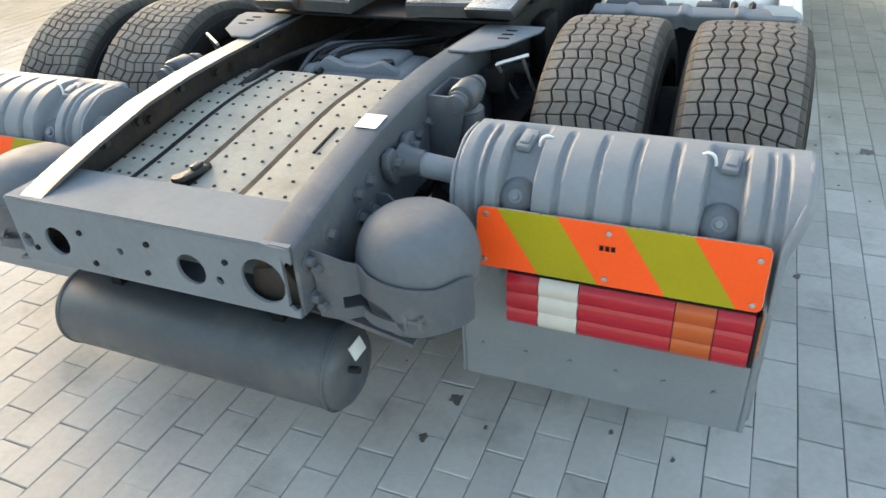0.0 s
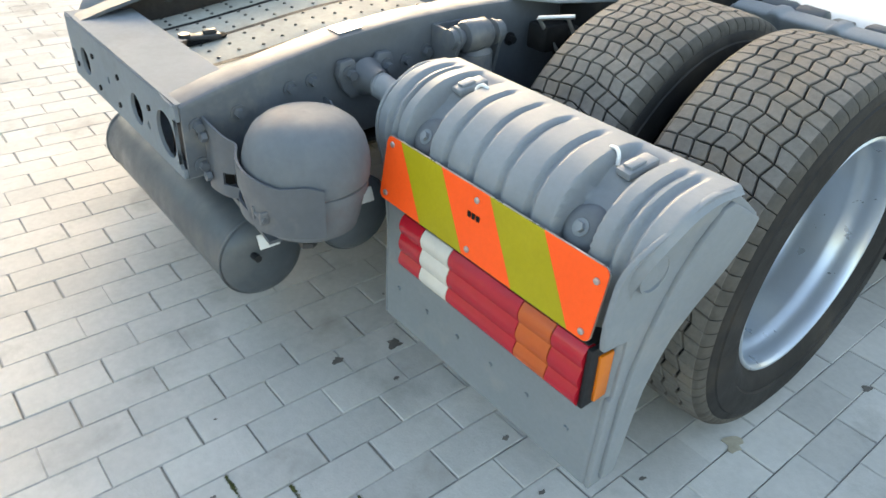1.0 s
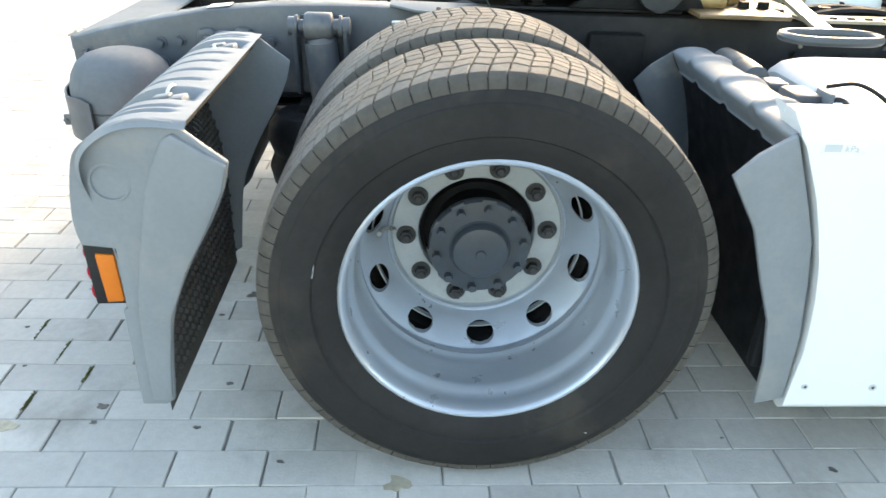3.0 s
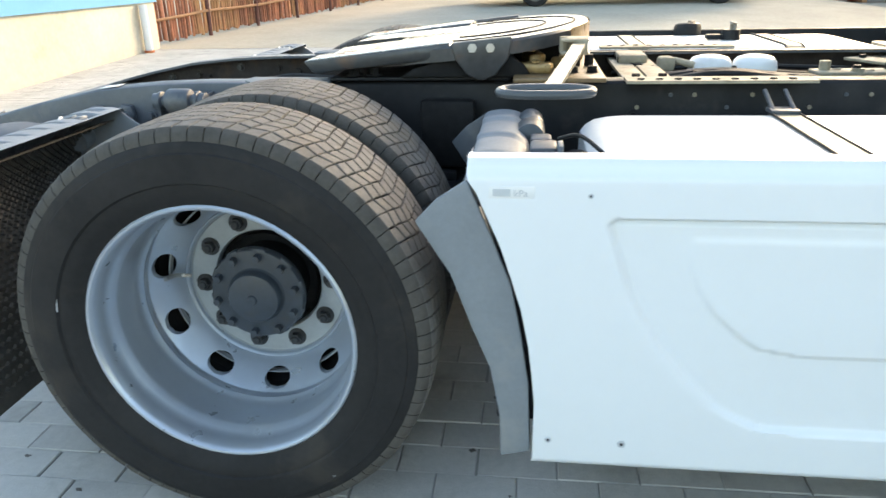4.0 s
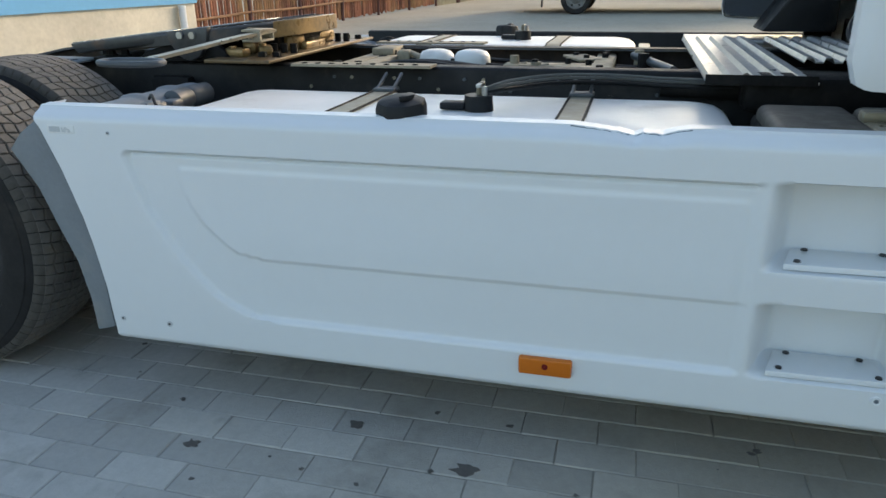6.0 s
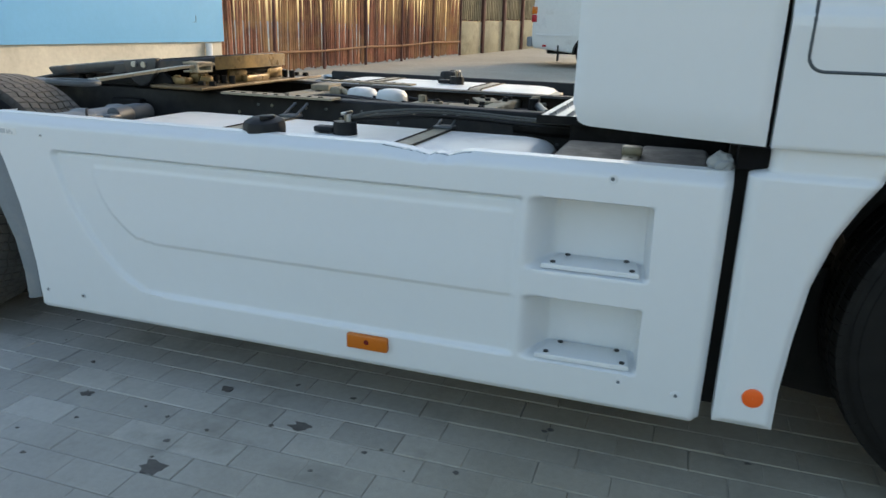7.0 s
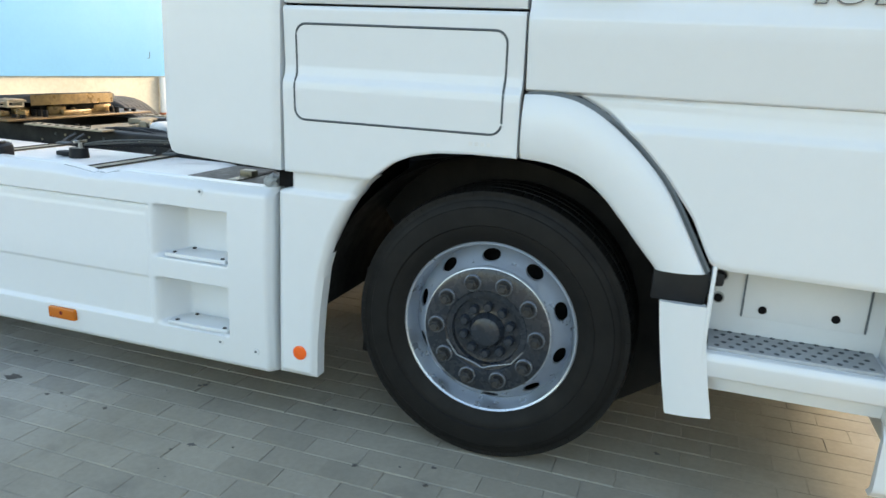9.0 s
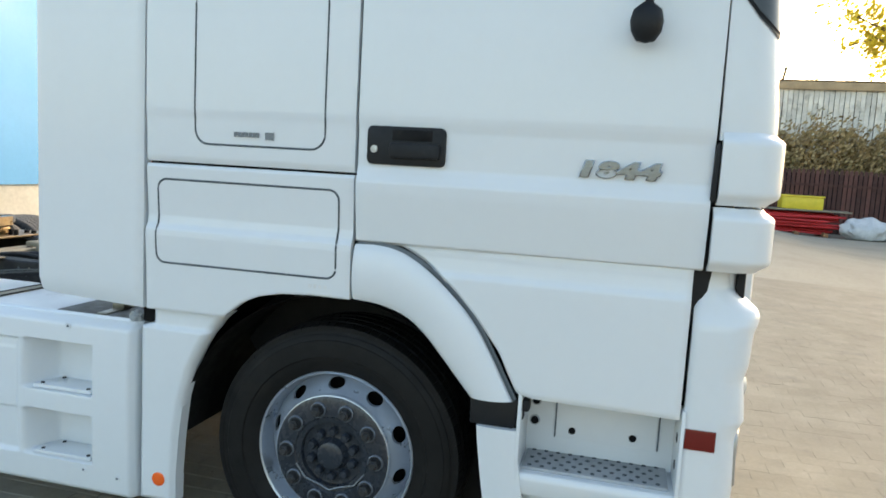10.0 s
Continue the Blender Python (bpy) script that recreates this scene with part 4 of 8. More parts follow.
# ---- wheels ----
def sector_cone(bm, r0, a0, r1, a1, holes, hr, depth, phase=0.0, nseg=6, sc=0.5):
    """A cone ring (radius, along) from r0 to r1 about the x axis, with round holes through it."""
    rm, am = (r0 + r1) / 2, (a0 + a1) / 2
    L = math.hypot(r1 - r0, a1 - a0)
    pt = lambda s, ang, dep=0.0: Vector(((a0 + (a1 - a0) * s) - dep, (r0 + (r1 - r0) * s) * math.cos(ang), (r0 + (r1 - r0) * s) * math.sin(ang)))
    w = 2 * math.pi / holes
    for h in range(holes):
        c = phase + h * w
        rect = [(-0.5 + k / nseg, 0.0) for k in range(nseg)] + [(0.5, k / nseg) for k in range(nseg)] + [(0.5 - k / nseg, 1.0) for k in range(nseg)] + [(-0.5, 1 - k / nseg) for k in range(nseg)]
        outer = [bm.verts.new(pt(s, c + u * w)) for u, s in rect]
        ring, lip = [], []
        for u, s in rect:
            t = math.atan2((s - sc) * L, u * w * rm)
            uu, ss = hr * math.cos(t) / (w * rm), sc + hr * math.sin(t) / L
            ring.append(bm.verts.new(pt(ss, c + uu * w)))
            lip.append(bm.verts.new(pt(ss, c + uu * w, depth)))
        m = len(rect)
        for i in range(m):
            j = (i + 1) % m
            bm.faces.new((outer[i], outer[j], ring[j], ring[i]))
            bm.faces.new((ring[i], ring[j], lip[j], lip[i]))


def tyre_mesh(half, R, drive):
    """Tyre about the x axis, centred on its width: lathe carcass with raised tread blocks."""
    bm = bmesh.new()
    h = half
    base = R - 0.012 if drive else R - 0.008
    bead = 0.2975 if drive else 0.292
    prof = [(bead, -h + 0.03), (bead + 0.0005, -h + 0.010), (0.317, -h - 0.002), (0.335, -h - 0.010), (0.345, -h - 0.010), (0.349, -h - 0.016), (0.375, -h - 0.017), (0.405, -h - 0.0135), (0.408, -h - 0.010), (0.425, -h - 0.006), (0.428, -h - 0.003), (R - 0.035, -h + 0.003), (base - 0.006, -h + 0.010), (base, -h + 0.028)]
    prof += [(base + 0.002, 0)] + [(r, -a) for r, a in reversed(prof)]
    lathe(bm, prof, 72)
    return bm


def tread_mesh(half, R, drive, seed=1):
    bm = bmesh.new()
    rnd = random.Random(seed)
    nb = 84 if drive else 90
    edges = [-0.91, -0.67, -0.40, -0.14, 0.13, 0.40, 0.66, 0.91] if drive else [-0.96, -0.60, -0.19, 0.19, 0.60, 0.96]
    gap_x = 0.0026 if drive else 0.0045
    nc = len(edges) - 1
    for c in range(nc):
        xa, xb = edges[c] * half + (gap_x if c else 0), edges[c + 1] * half - (gap_x if c < nc - 1 else 0)
        for k in range(nb):
            ph = (k + (0.0 if drive else 0.5 * (c % 2))) / nb * 2 * math.pi
            span = 2 * math.pi / nb
            g = 0.0029 / R if drive else (0.0012 / R)
            def at(x, t, r):
                skew = (0.034 * max(0.0, x) + 0.010 * max(0.0, -x)) / half / R if drive else 0.0
                drop = 0.010 * (abs(x) / half) ** 4
                return Vector((x, (r - drop) * math.cos(t + skew), (r - drop) * math.sin(t + skew)))
            jog = rnd.uniform(-0.0015, 0.0015) / R
            wob = 0.011 if drive else 0.0
            xm_ = (xa + xb) / 2
            ts = (ph + g / 2, ph + span - g / 2)
            rows = []
            for r, ins in ((R - 0.016, 0.0), (R - 0.0015, 0.0), (R, 0.0018)):
                za, zc = wob * 0.42 * (1 if k % 2 else -1) * (1 if c else 0), wob * 0.42 * (1 if k % 2 else -1) * (1 if c < nc - 1 else 0)
                rows.append([at(xa + ins + za, ts[0] + ins / R, r), at(xm_, ts[0] + ins / R + jog, r), at(xb - ins + zc, ts[0] + ins / R, r),
                             at(xb - ins - zc, ts[1] - ins / R, r), at(xm_, ts[1] - ins / R + jog, r), at(xa + ins - za, ts[1] - ins / R, r)])
            ring_loft(bm, rows, cap0=False)
    return bm


def shoulder_mesh(half, R, s):
    """Dark rounded lugs on one shoulder of a drive tyre."""
    bm = bmesh.new()
    nb = 84
    if True:
        for k in range(nb):
            skew = (0.034 if s > 0 else 0.010) * 0.95 / R
            t0, t1 = (k / nb + 0.0005) * 2 * math.pi + skew, ((k + 1) / nb - 0.0003) * 2 * math.pi + skew
            rows = []
            for x, r in ((0.905, R - 0.0072), (0.95, R - 0.011), (0.995, R - 0.018), (1.02, R - 0.028), (1.022, R - 0.036)):
                rows.append([Vector((s * x * half, rr * math.cos(t), rr * math.sin(t))) for t, rr in ((t0, r - 0.012), (t0, r - 0.001), (t0 + 0.004, r), (t1 - 0.004, r), (t1, r - 0.001), (t1, r - 0.012))])
            ring_loft(bm, rows, closed_u=False, cap0=False, cap1=False)
    bmesh.ops.remove_doubles(bm, verts=bm.verts, dist=1e-5)
    return bm


HUB_Z, HUB_Y = 0.463, 0.016
R_T = 0.461


def nut(bm, a, y, z, r=0.0165, l=0.028):
    cyl(bm, (a - 0.004, y, z), (a + 0.004, y, z), r * 1.35, seg=16)
    cyl(bm, (a + 0.004, y, z), (a + l * 0.8, y, z), r, r * 0.97, seg=6)
    cyl(bm, (a + l * 0.8, y, z), (a + l, y, z), r * 0.72, r * 0.5, seg=12)




def rear_wheel():
    """Dual rear wheel; local x points outboard, origin on the axle in the lorry's middle plane."""
    T1, T2 = 1.105, 0.745          # tyre middles
    h = 0.140
    bm = bmesh.new()
    # outer rim: flange, stepped barrel, dish
    prof = [(0.2955, 1.218), (0.2990, 1.230), (0.2982, 1.2365), (0.2945, 1.2395), (0.2900, 1.2385), (0.2860, 1.234), (0.2835, 1.226), (0.2822, 1.212), (0.2825, 1.200), (0.2825, 1.186), (0.2790, 1.176), (0.2725, 1.164), (0.2715, 1.152), (0.2722, 1.12), (0.2733, 1.088), (0.2730, 1.070), (0.2680, 1.060), (0.2645, 1.053), (0.2655, 1.046), (0.2705, 1.041), (0.2710, 1.034), (0.2680, 1.026)]
    lathe(bm, prof, 60)
    sector_cone(bm, 0.2680, 1.026, 0.208, 0.946, 10, 0.0325, 0.014, phase=radians(-86), sc=0.40)
    lathe(bm, [(0.208, 0.946), (0.2065, 0.952), (0.203, 0.9535), (0.1995, 0.950), (0.199, 0.939)], 60)
    bmesh.ops.remove_doubles(bm, verts=bm.verts, dist=0.0004)
    wheel = part("wheel", bm, "silver", truck, "silver deep-dished steel twin rear wheel", angle=32)
    bm = bmesh.new()   # flat nut ring, duller than the rim
    lathe(bm, [(0.1992, 0.9388), (0.196, 0.935), (0.138, 0.934), (0.135, 0.930), (0.134, 0.912)], 60)
    part("nut_ring", bm, M["ring_grey"], wheel, "dull silver-grey nut ring")
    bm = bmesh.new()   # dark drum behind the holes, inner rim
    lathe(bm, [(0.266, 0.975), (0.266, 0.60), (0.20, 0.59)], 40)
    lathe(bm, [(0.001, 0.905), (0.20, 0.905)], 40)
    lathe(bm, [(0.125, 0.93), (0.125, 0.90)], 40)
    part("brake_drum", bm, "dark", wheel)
    for mid, nm in ((T1, "tyre"), (T2, "tyre")):
        bm = tyre_mesh(h, R_T, True)
        for v in bm.verts:
            v.co.x += mid
        part(nm, bm, "rubber", wheel, "worn black rear tyre")
        bm = tread_mesh(h, R_T, True, int(mid * 100))
        for v in bm.verts:
            v.co.x += mid
        part("tread", bm, "tread", wheel, "dusty worn block tread", angle=30)
        for s in (1, -1):
            bm = shoulder_mesh(h, R_T, s)
            for v in bm.verts:
                v.co.x += mid
            part("tread_shoulder", bm, "shoulder", wheel, angle=30)
    bm = bmesh.new()   # inner rim wall between the tyres
    lathe(bm, [(0.29, 0.965), (0.27, 0.95), (0.27, 0.86), (0.29, 0.85)], 48)
    lathe(bm, [(0.30, 0.60), (0.26, 0.61), (0.24, 0.75)], 48)
    part("inner_rim", bm, "dark", wheel)
    bm = bmesh.new()   # bright edge of the inner wheel, seen through the hand holes
    lathe(bm, [(0.2445, 0.952), (0.2445, 0.968), (0.2405, 0.969), (0.2405, 0.952)], 60)
    part("inner_rim_edge", bm, M["ring_grey"], wheel, "pale edge of the inner wheel")
    for y0_, z0_, y1_, z1_ in ((-0.318, 0.172, -0.322, 0.140), (-0.333, 0.118, -0.341, 0.062), (-0.352, 0.150, -0.356, 0.128), (0.205, -0.318, 0.232, -0.322)):
        bm = bmesh.new()
        cyl(bm, (T1 + h + 0.0125, y0_, z0_), (T1 + h + 0.0140, y1_, z1_), 0.0022, 0.0012, seg=6)
        part("scuff", bm, "print_grey", wheel)
    # hub end
    bm = bmesh.new()
    lathe(bm, [(0.098, 0.90), (0.097, 0.985)], 40)
    part("hub_barrel", bm, "dark", wheel, "greasy black hub barrel")
    bm = bmesh.new()
    lathe(bm, [(0.096, 0.985), (0.112, 0.986), (0.115, 0.991), (0.115, 1.008), (0.112, 1.013), (0.088, 1.017), (0.070, 1.018), (0.066, 1.022), (0.064, 1.036), (0.060, 1.042), (0.046, 1.046), (0.012, 1.048), (0.010, 1.052), (0.0005, 1.052)], 48)
    hub = part("hub", bm, "hub", wheel, "dark grey axle hub with bolted cover")
    for k in range(10):
        t = radians(36 * k + 10)
        bm = bmesh.new()
        box(bm, (0, 0, 0), (0.02, 0.034, 0.02), 0.006, m=pose(0, 0, 0, math.degrees(t) + 90, 0, 0))
        for v in bm.verts:
            v.co += Vector((1.004, 0.108 * math.cos(t), 0.108 * math.sin(t)))
        cyl(bm, (1.010, 0.098 * math.cos(t), 0.098 * math.sin(t)), (1.034, 0.098 * math.cos(t), 0.098 * math.sin(t)), 0.0100, 0.0092, seg=6)
        part("hub_bolt", bm, "hub", wheel)
    for k in range(10):
        t = radians(36 * k + 3)
        bm = bmesh.new()
        lathe(bm, [(0.0235, 0.9345), (0.0235, 0.9375), (0.020, 0.938), (0.019, 0.936)], 18, c=(0, 0.1655 * math.cos(t), 0.1655 * math.sin(t)))
        nut(bm, 0.936, 0.1655 * math.cos(t), 0.1655 * math.sin(t), 0.0155, 0.024)
        part("wheel_nut", bm, "nut", wheel)
    bm = bmesh.new()
    pts = smooth_path([(0.96, -0.19, 0.02), (0.985, -0.215, 0.03), (1.02, -0.225, 0.035)], 4)
    tube(bm, pts, 0.006, 8)
    part("valve_stem", bm, "steel", wheel)
    wheel.location = (0, HUB_Y, HUB_Z)
    return wheel


def front_wheel():
    """Front wheel: the rim lies inside the body line, its dark centre bulges outwards."""
    h = 0.142
    T = 1.018
    bm = bmesh.new()
    lathe(bm, [(0.283, 1.135), (0.2925, 1.138), (0.2935, 1.147), (0.289, 1.1525), (0.283, 1.149), (0.278, 1.132), (0.2765, 1.106), (0.273, 1.094), (0.270, 1.086), (0.269, 1.082)], 64)
    sector_cone(bm, 0.269, 1.082, 0.2165, 1.160, 10, 0.0305, 0.016, phase=radians(21))
    lathe(bm, [(0.2165, 1.160), (0.2150, 1.167), (0.2120, 1.171), (0.2085, 1.172)], 64)
    bmesh.ops.remove_doubles(bm, verts=bm.verts, dist=0.0004)
    wheel = part("wheel", bm, "rim_dark", truck, "silver steel front wheel with a grey centre", angle=32)
    bm = bmesh.new()
    lathe(bm, [(0.265, 1.02), (0.1, 1.01), (0.001, 1.01)], 40)
    lathe(bm, [(0.283, 1.135), (0.270, 1.05), (0.268, 0.90), (0.285, 0.89), (0.1, 0.84)], 40)
    part("brake_drum", bm, "dark", wheel)
    bm = tyre_mesh(h, 0.462, False)
    for v in bm.verts:
        v.co.x += T
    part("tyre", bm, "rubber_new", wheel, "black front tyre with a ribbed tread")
    bm = tread_mesh(h, 0.462, False, 5)
    for v in bm.verts:
        v.co.x += T
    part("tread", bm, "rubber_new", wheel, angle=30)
    bm = bmesh.new()
    lathe(bm, [(0.2090, 1.170), (0.2075, 1.175), (0.197, 1.179), (0.138, 1.180), (0.133, 1.175), (0.127, 1.174), (0.116, 1.172), (0.112, 1.156), (0.095, 1.152), (0.060, 1.160), (0.052, 1.172), (0.047, 1.186), (0.036, 1.191), (0.0005, 1.192)], 64)
    part("centre_disc", bm, "disc", wheel, "dark grey wheel centre")
    for k in range(10):
        t = radians(36 * k)
        bm = bmesh.new()
        y, z = 0.1665 * math.cos(t), 0.1665 * math.sin(t)
        lathe(bm, [(0.0285, 1.1785), (0.0285, 1.186), (0.0255, 1.188), (0.0225, 1.186), (0.022, 1.180)], 20, c=(0, y, z))
        cup = part("nut_cup", bm, "cup_grey", wheel)
        bm = bmesh.new()
        nut(bm, 1.182, y, z, 0.0195, 0.034)
        part("wheel_nut", bm, "nut", cup)
        t += radians(18)
        bm = bmesh.new()
        y, z = 0.080 * math.cos(t), 0.080 * math.sin(t)
        lathe(bm, [(0.018, 1.152), (0.017, 1.170), (0.012, 1.179), (0.0005, 1.180)], 14, c=(0, y, z))
        part("hub_knob", bm, "disc", wheel)
    bm = bmesh.new()   # lower edge of the nut guard, a shallow V
    tube(bm, [(1.181, 0.128, -0.048), (1.182, 0.092, -0.094), (1.182, 0.030, -0.112), (1.182, 0.0, -0.125), (1.182, -0.030, -0.112), (1.182, -0.092, -0.094), (1.181, -0.128, -0.048)], 0.0035, 6)
    part("guard_edge", bm, "cup_grey", wheel)
    wheel.location = (0, 3.608, 0.459)
    return wheel


rw = rear_wheel()
copy_thing(rw, pose(0, HUB_Y, HUB_Z, 0, 0, 180))
fw = front_wheel()
copy_thing(fw, pose(0, 3.608, 0.459, 0, 0, 180))

# axle, differential, bellows, dampers, propshaft
bm = bmesh.new()
cyl(bm, (-0.62, 0, HUB_Z), (0.62, 0, HUB_Z), 0.075, seg=20)
lathe(bm, [(0.07, -0.26), (0.15, -0.20), (0.205, -0.10), (0.215, 0), (0.205, 0.10), (0.15, 0.2), (0.07, 0.26)], 28, c=(0, 0.02, HUB_Z + 0.02))
box(bm, (-0.04, 0.0, 0.715), (0.40, 0.22, 0.10), 0.035, seg=3)
box(bm, (-0.04, 0.03, 0.755), (0.26, 0.14, 0.05), 0.02, seg=3)
prism(bm, [(-0.22, 0.70), (0.16, 0.70), (0.12, 0.765), (0.06, 0.795), (0.0, 0.775), (-0.07, 0.775), (-0.13, 0.800), (-0.18, 0.765)], -0.10, -0.065, "y", 0.012)
ax = part("rear_axle", bm, "grey_matt", truck, "grey rear axle with round differential casing")
for x in (-0.16, 0.06):
    bm = bmesh.new()
    cyl(bm, (x, -0.055, 0.760), (x, -0.055, 0.785), 0.024, seg=12)
    part("axle_bolt", bm, "nut", ax)
bm = bmesh.new()
cyl(bm, (-0.85, 3.6, HUB_Z - 0.03), (0.85, 3.6, HUB_Z - 0.03), 0.07, seg=16)
part("front_axle", bm, "dark", truck)
bm = bmesh.new()
cyl(bm, (0, 0.2, 0.52), (0, 2.6, 0.66), 0.055, seg=16)
part("propeller_shaft", bm, "dark", truck)
for sx in (1, -1):
    for y in (-0.42, 0.40):
        bm = bmesh.new()
        lathe(bm, [(0.08, 0.36), (0.11, 0.40), (0.12, 0.45), (0.105, 0.49), (0.12, 0.53), (0.115, 0.57), (0.09, 0.60)], 24, cap0=True, cap1=True, axis="z", c=(sx * 0.48, y, 0))
        part("air_bellows", bm, "black", truck, "black rubber air spring bellows")
    bm = bmesh.new()
    cyl(bm, (sx * 0.455, -0.385, 0.79), (sx * 0.455, -0.35, 0.34), 0.044, seg=24)
    cyl(bm, (sx * 0.455, -0.388, 0.80), (sx * 0.455, -0.385, 0.785), 0.030, 0.044, seg=24)
    damper = part("shock_absorber", bm, "chassis", truck, "grey shock absorber beside the rail")
    bm = bmesh.new()   # rubber-bushed eye: washers, waist and broad barrel
    lathe(bm, [(0.012, -0.470), (0.024, -0.468), (0.024, -0.452), (0.029, -0.450), (0.029, -0.443), (0.018, -0.440), (0.018, -0.427), (0.033, -0.424), (0.037, -0.418), (0.037, -0.358), (0.033, -0.352), (0.020, -0.349), (0.020, -0.336), (0.030, -0.333), (0.030, -0.326), (0.025, -0.324), (0.025, -0.306), (0.012, -0.303)], 28, cap0=True, cap1=True, axis="y", c=(sx * 0.455, 0, 0.828))
    part("damper_eye", bm, "chassis", damper, "worn grey damper eye")
    bm = bmesh.new()   # U-shaped pocket on the rail
    for y in (-0.452, -0.318):
        prism(bm, [(0.376, 0.845), (0.470, 0.842), (0.482, 0.825), (0.470, 0.790), (0.440, 0.640), (0.376, 0.620)], y - 0.005, y + 0.005, "y", 0.002)
    box(bm, (0.385, -0.385, 0.74), (0.010, 0.134, 0.21))
    for v in bm.verts:
        v.co.x = sx * abs(v.co.x)
    part("damper_bracket", bm, "chassis", damper, "grey pocket bracket of the damper")
    bm = bmesh.new()
    box(bm, (sx * 0.45, 0.0, 0.60), (0.08, 0.9, 0.05), 0.01)
    box(bm, (sx * 0.44, 0.42, 0.73), (0.05, 0.16, 0.2), 0.015)
    part("axle_link", bm, "dark", truck)
    bm = bmesh.new()
    pts = smooth_path([(sx * 0.30, -0.5, 0.74), (sx * 0.25, -0.3, 0.80), (sx * 0.27, -0.1, 0.79), (sx * 0.2, 0.1, 0.80), (sx * 0.22, 0.4, 0.78)], 8)
    tube(bm, pts, 0.011, 8)
    part("air_hose", bm, "black", truck, "black air hose along the rail")
for sx in (1, -1):
    bm = bmesh.new()   # gusset on the rail's top, with slots
    prism(bm, [(sx * 0.33, -0.20), (sx * 0.40, -0.20), (sx * 0.475, -0.13), (sx * 0.535, 0.02), (sx * 0.535, 0.07), (sx * 0.35, 0.07)], 0.874, 0.881, "z", 0.002)
    gs = part("gusset_plate", bm, "grey_matt", truck, "pale grey slotted gusset on the rail")
    for y in (-0.07, -0.03, 0.01):
        bm = bmesh.new()
        prism(bm, round_rect(sx * 0.45 - 0.017, sx * 0.45 + 0.017, y - 0.006, y + 0.006, 0.005), 0.8795, 0.8822, "z")
        part("slot", bm, "void", gs)
    bm = bmesh.new()   # linkage of the levelling valve
    cyl(bm, (sx * 0.47, -0.19, 0.845), (sx * 0.545, -0.14, 0.86), 0.006, seg=8)
    cyl(bm, (sx * 0.47, -0.19, 0.845), (sx * 0.50, -0.10, 0.72), 0.005, seg=8)
    cyl(bm, (sx * 0.53, -0.15, 0.856), (sx * 0.545, -0.08, 0.74), 0.005, seg=8)
    part("valve_linkage", bm, "steel", truck, "thin bare steel valve linkage")
    bm = bmesh.new()
    box(bm, (sx * 0.455, -0.13, 0.79), (0.07, 0.09, 0.07), 0.01)
    cyl(bm, (sx * 0.47, -0.08, 0.80), (sx * 0.52, -0.06, 0.79), 0.02, seg=12)
    part("levelling_valve", bm, "dark", truck, "grimy black levelling valve")
for k in range(4):
    bm = bmesh.new()
    pts = smooth_path([(-0.25 + 0.03 * k, -0.12, 0.72 + 0.01 * k), (-0.22 + 0.04 * k, 0.02, 0.79), (-0.10 + 0.05 * k, 0.14, 0.78), (0.02 + 0.04 * k, 0.3, 0.76)], 7)
    tube(bm, pts, 0.009, 8)
    part("air_hose", bm, "black" if k % 2 else "chassis", truck)

# ---- coupling plate (fifth wheel) ----
bm = bmesh.new()
box(bm, (0, 0.735, 0.892), (1.04, 0.25, 0.012), 0.003)
base = part("coupling_base", bm, "grease_plate", truck, "greasy brown mounting plate of the coupling")
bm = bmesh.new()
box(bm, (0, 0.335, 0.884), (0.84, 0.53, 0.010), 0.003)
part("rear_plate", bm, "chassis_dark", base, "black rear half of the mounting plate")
for x, y, w, d_, h_, a_ in ((0.24, 0.66, 0.16, 0.05, 0.045, 12), (0.12, 0.74, 0.10, 0.09, 0.055, -18), (0.33, 0.75, 0.07, 0.05, 0.035, 30), (-0.20, 0.72, 0.18, 0.07, 0.05, -8), (0.02, 0.80, 0.22, 0.03, 0.03, 4), (0.40, 0.67, 0.05, 0.10, 0.03, -10)):
    bm = bmesh.new()
    box(bm, (x, y, 0.897 + h_ / 2), (w, d_, h_), 0.010, m=pose(0, 0, 0, 0, 0, a_))
    cyl(bm, (x + 0.02, y, 0.897 + h_), (x + 0.02, y, 0.905 + h_), 0.013, seg=6)
    part("lock_link", bm, "grease", base, "greasy golden-brown lock link")
for x in (-0.40, 0.40):
    for y in (0.775, 0.83, 0.14, 0.2):
        bm = bmesh.new()
        cyl(bm, (x, y, 0.893), (x, y, 0.898), 0.024, seg=16)
        cyl(bm, (x, y, 0.898), (x, y, 0.915), 0.016, 0.015, seg=6)
        part("bolt", bm, "dark", base)


def coupling_outline():
    pts = []
    for k in range(25):          # front arc
        a = radians(12 + 156 * k / 24)
        pts.append((0.465 * math.cos(a), 0.52 + 0.320 * math.sin(a)))
    pts += [(-0.46, 0.42), (-0.43, 0.25), (-0.33, 0.045), (-0.10, 0.03), (-0.065, 0.22), (-0.05, 0.50)]
    for k in range(7):
        a = radians(180 - 180 * k / 6)
        pts.append((0.05 * math.cos(a), 0.54 + 0.05 * math.sin(a)))
    pts += [(0.05, 0.50), (0.065, 0.22), (0.10, 0.03), (0.33, 0.045), (0.43, 0.25), (0.46, 0.42)]
    return pts


def top_z(y):
    return 0.945 + 0.095 * (y - 0.03)


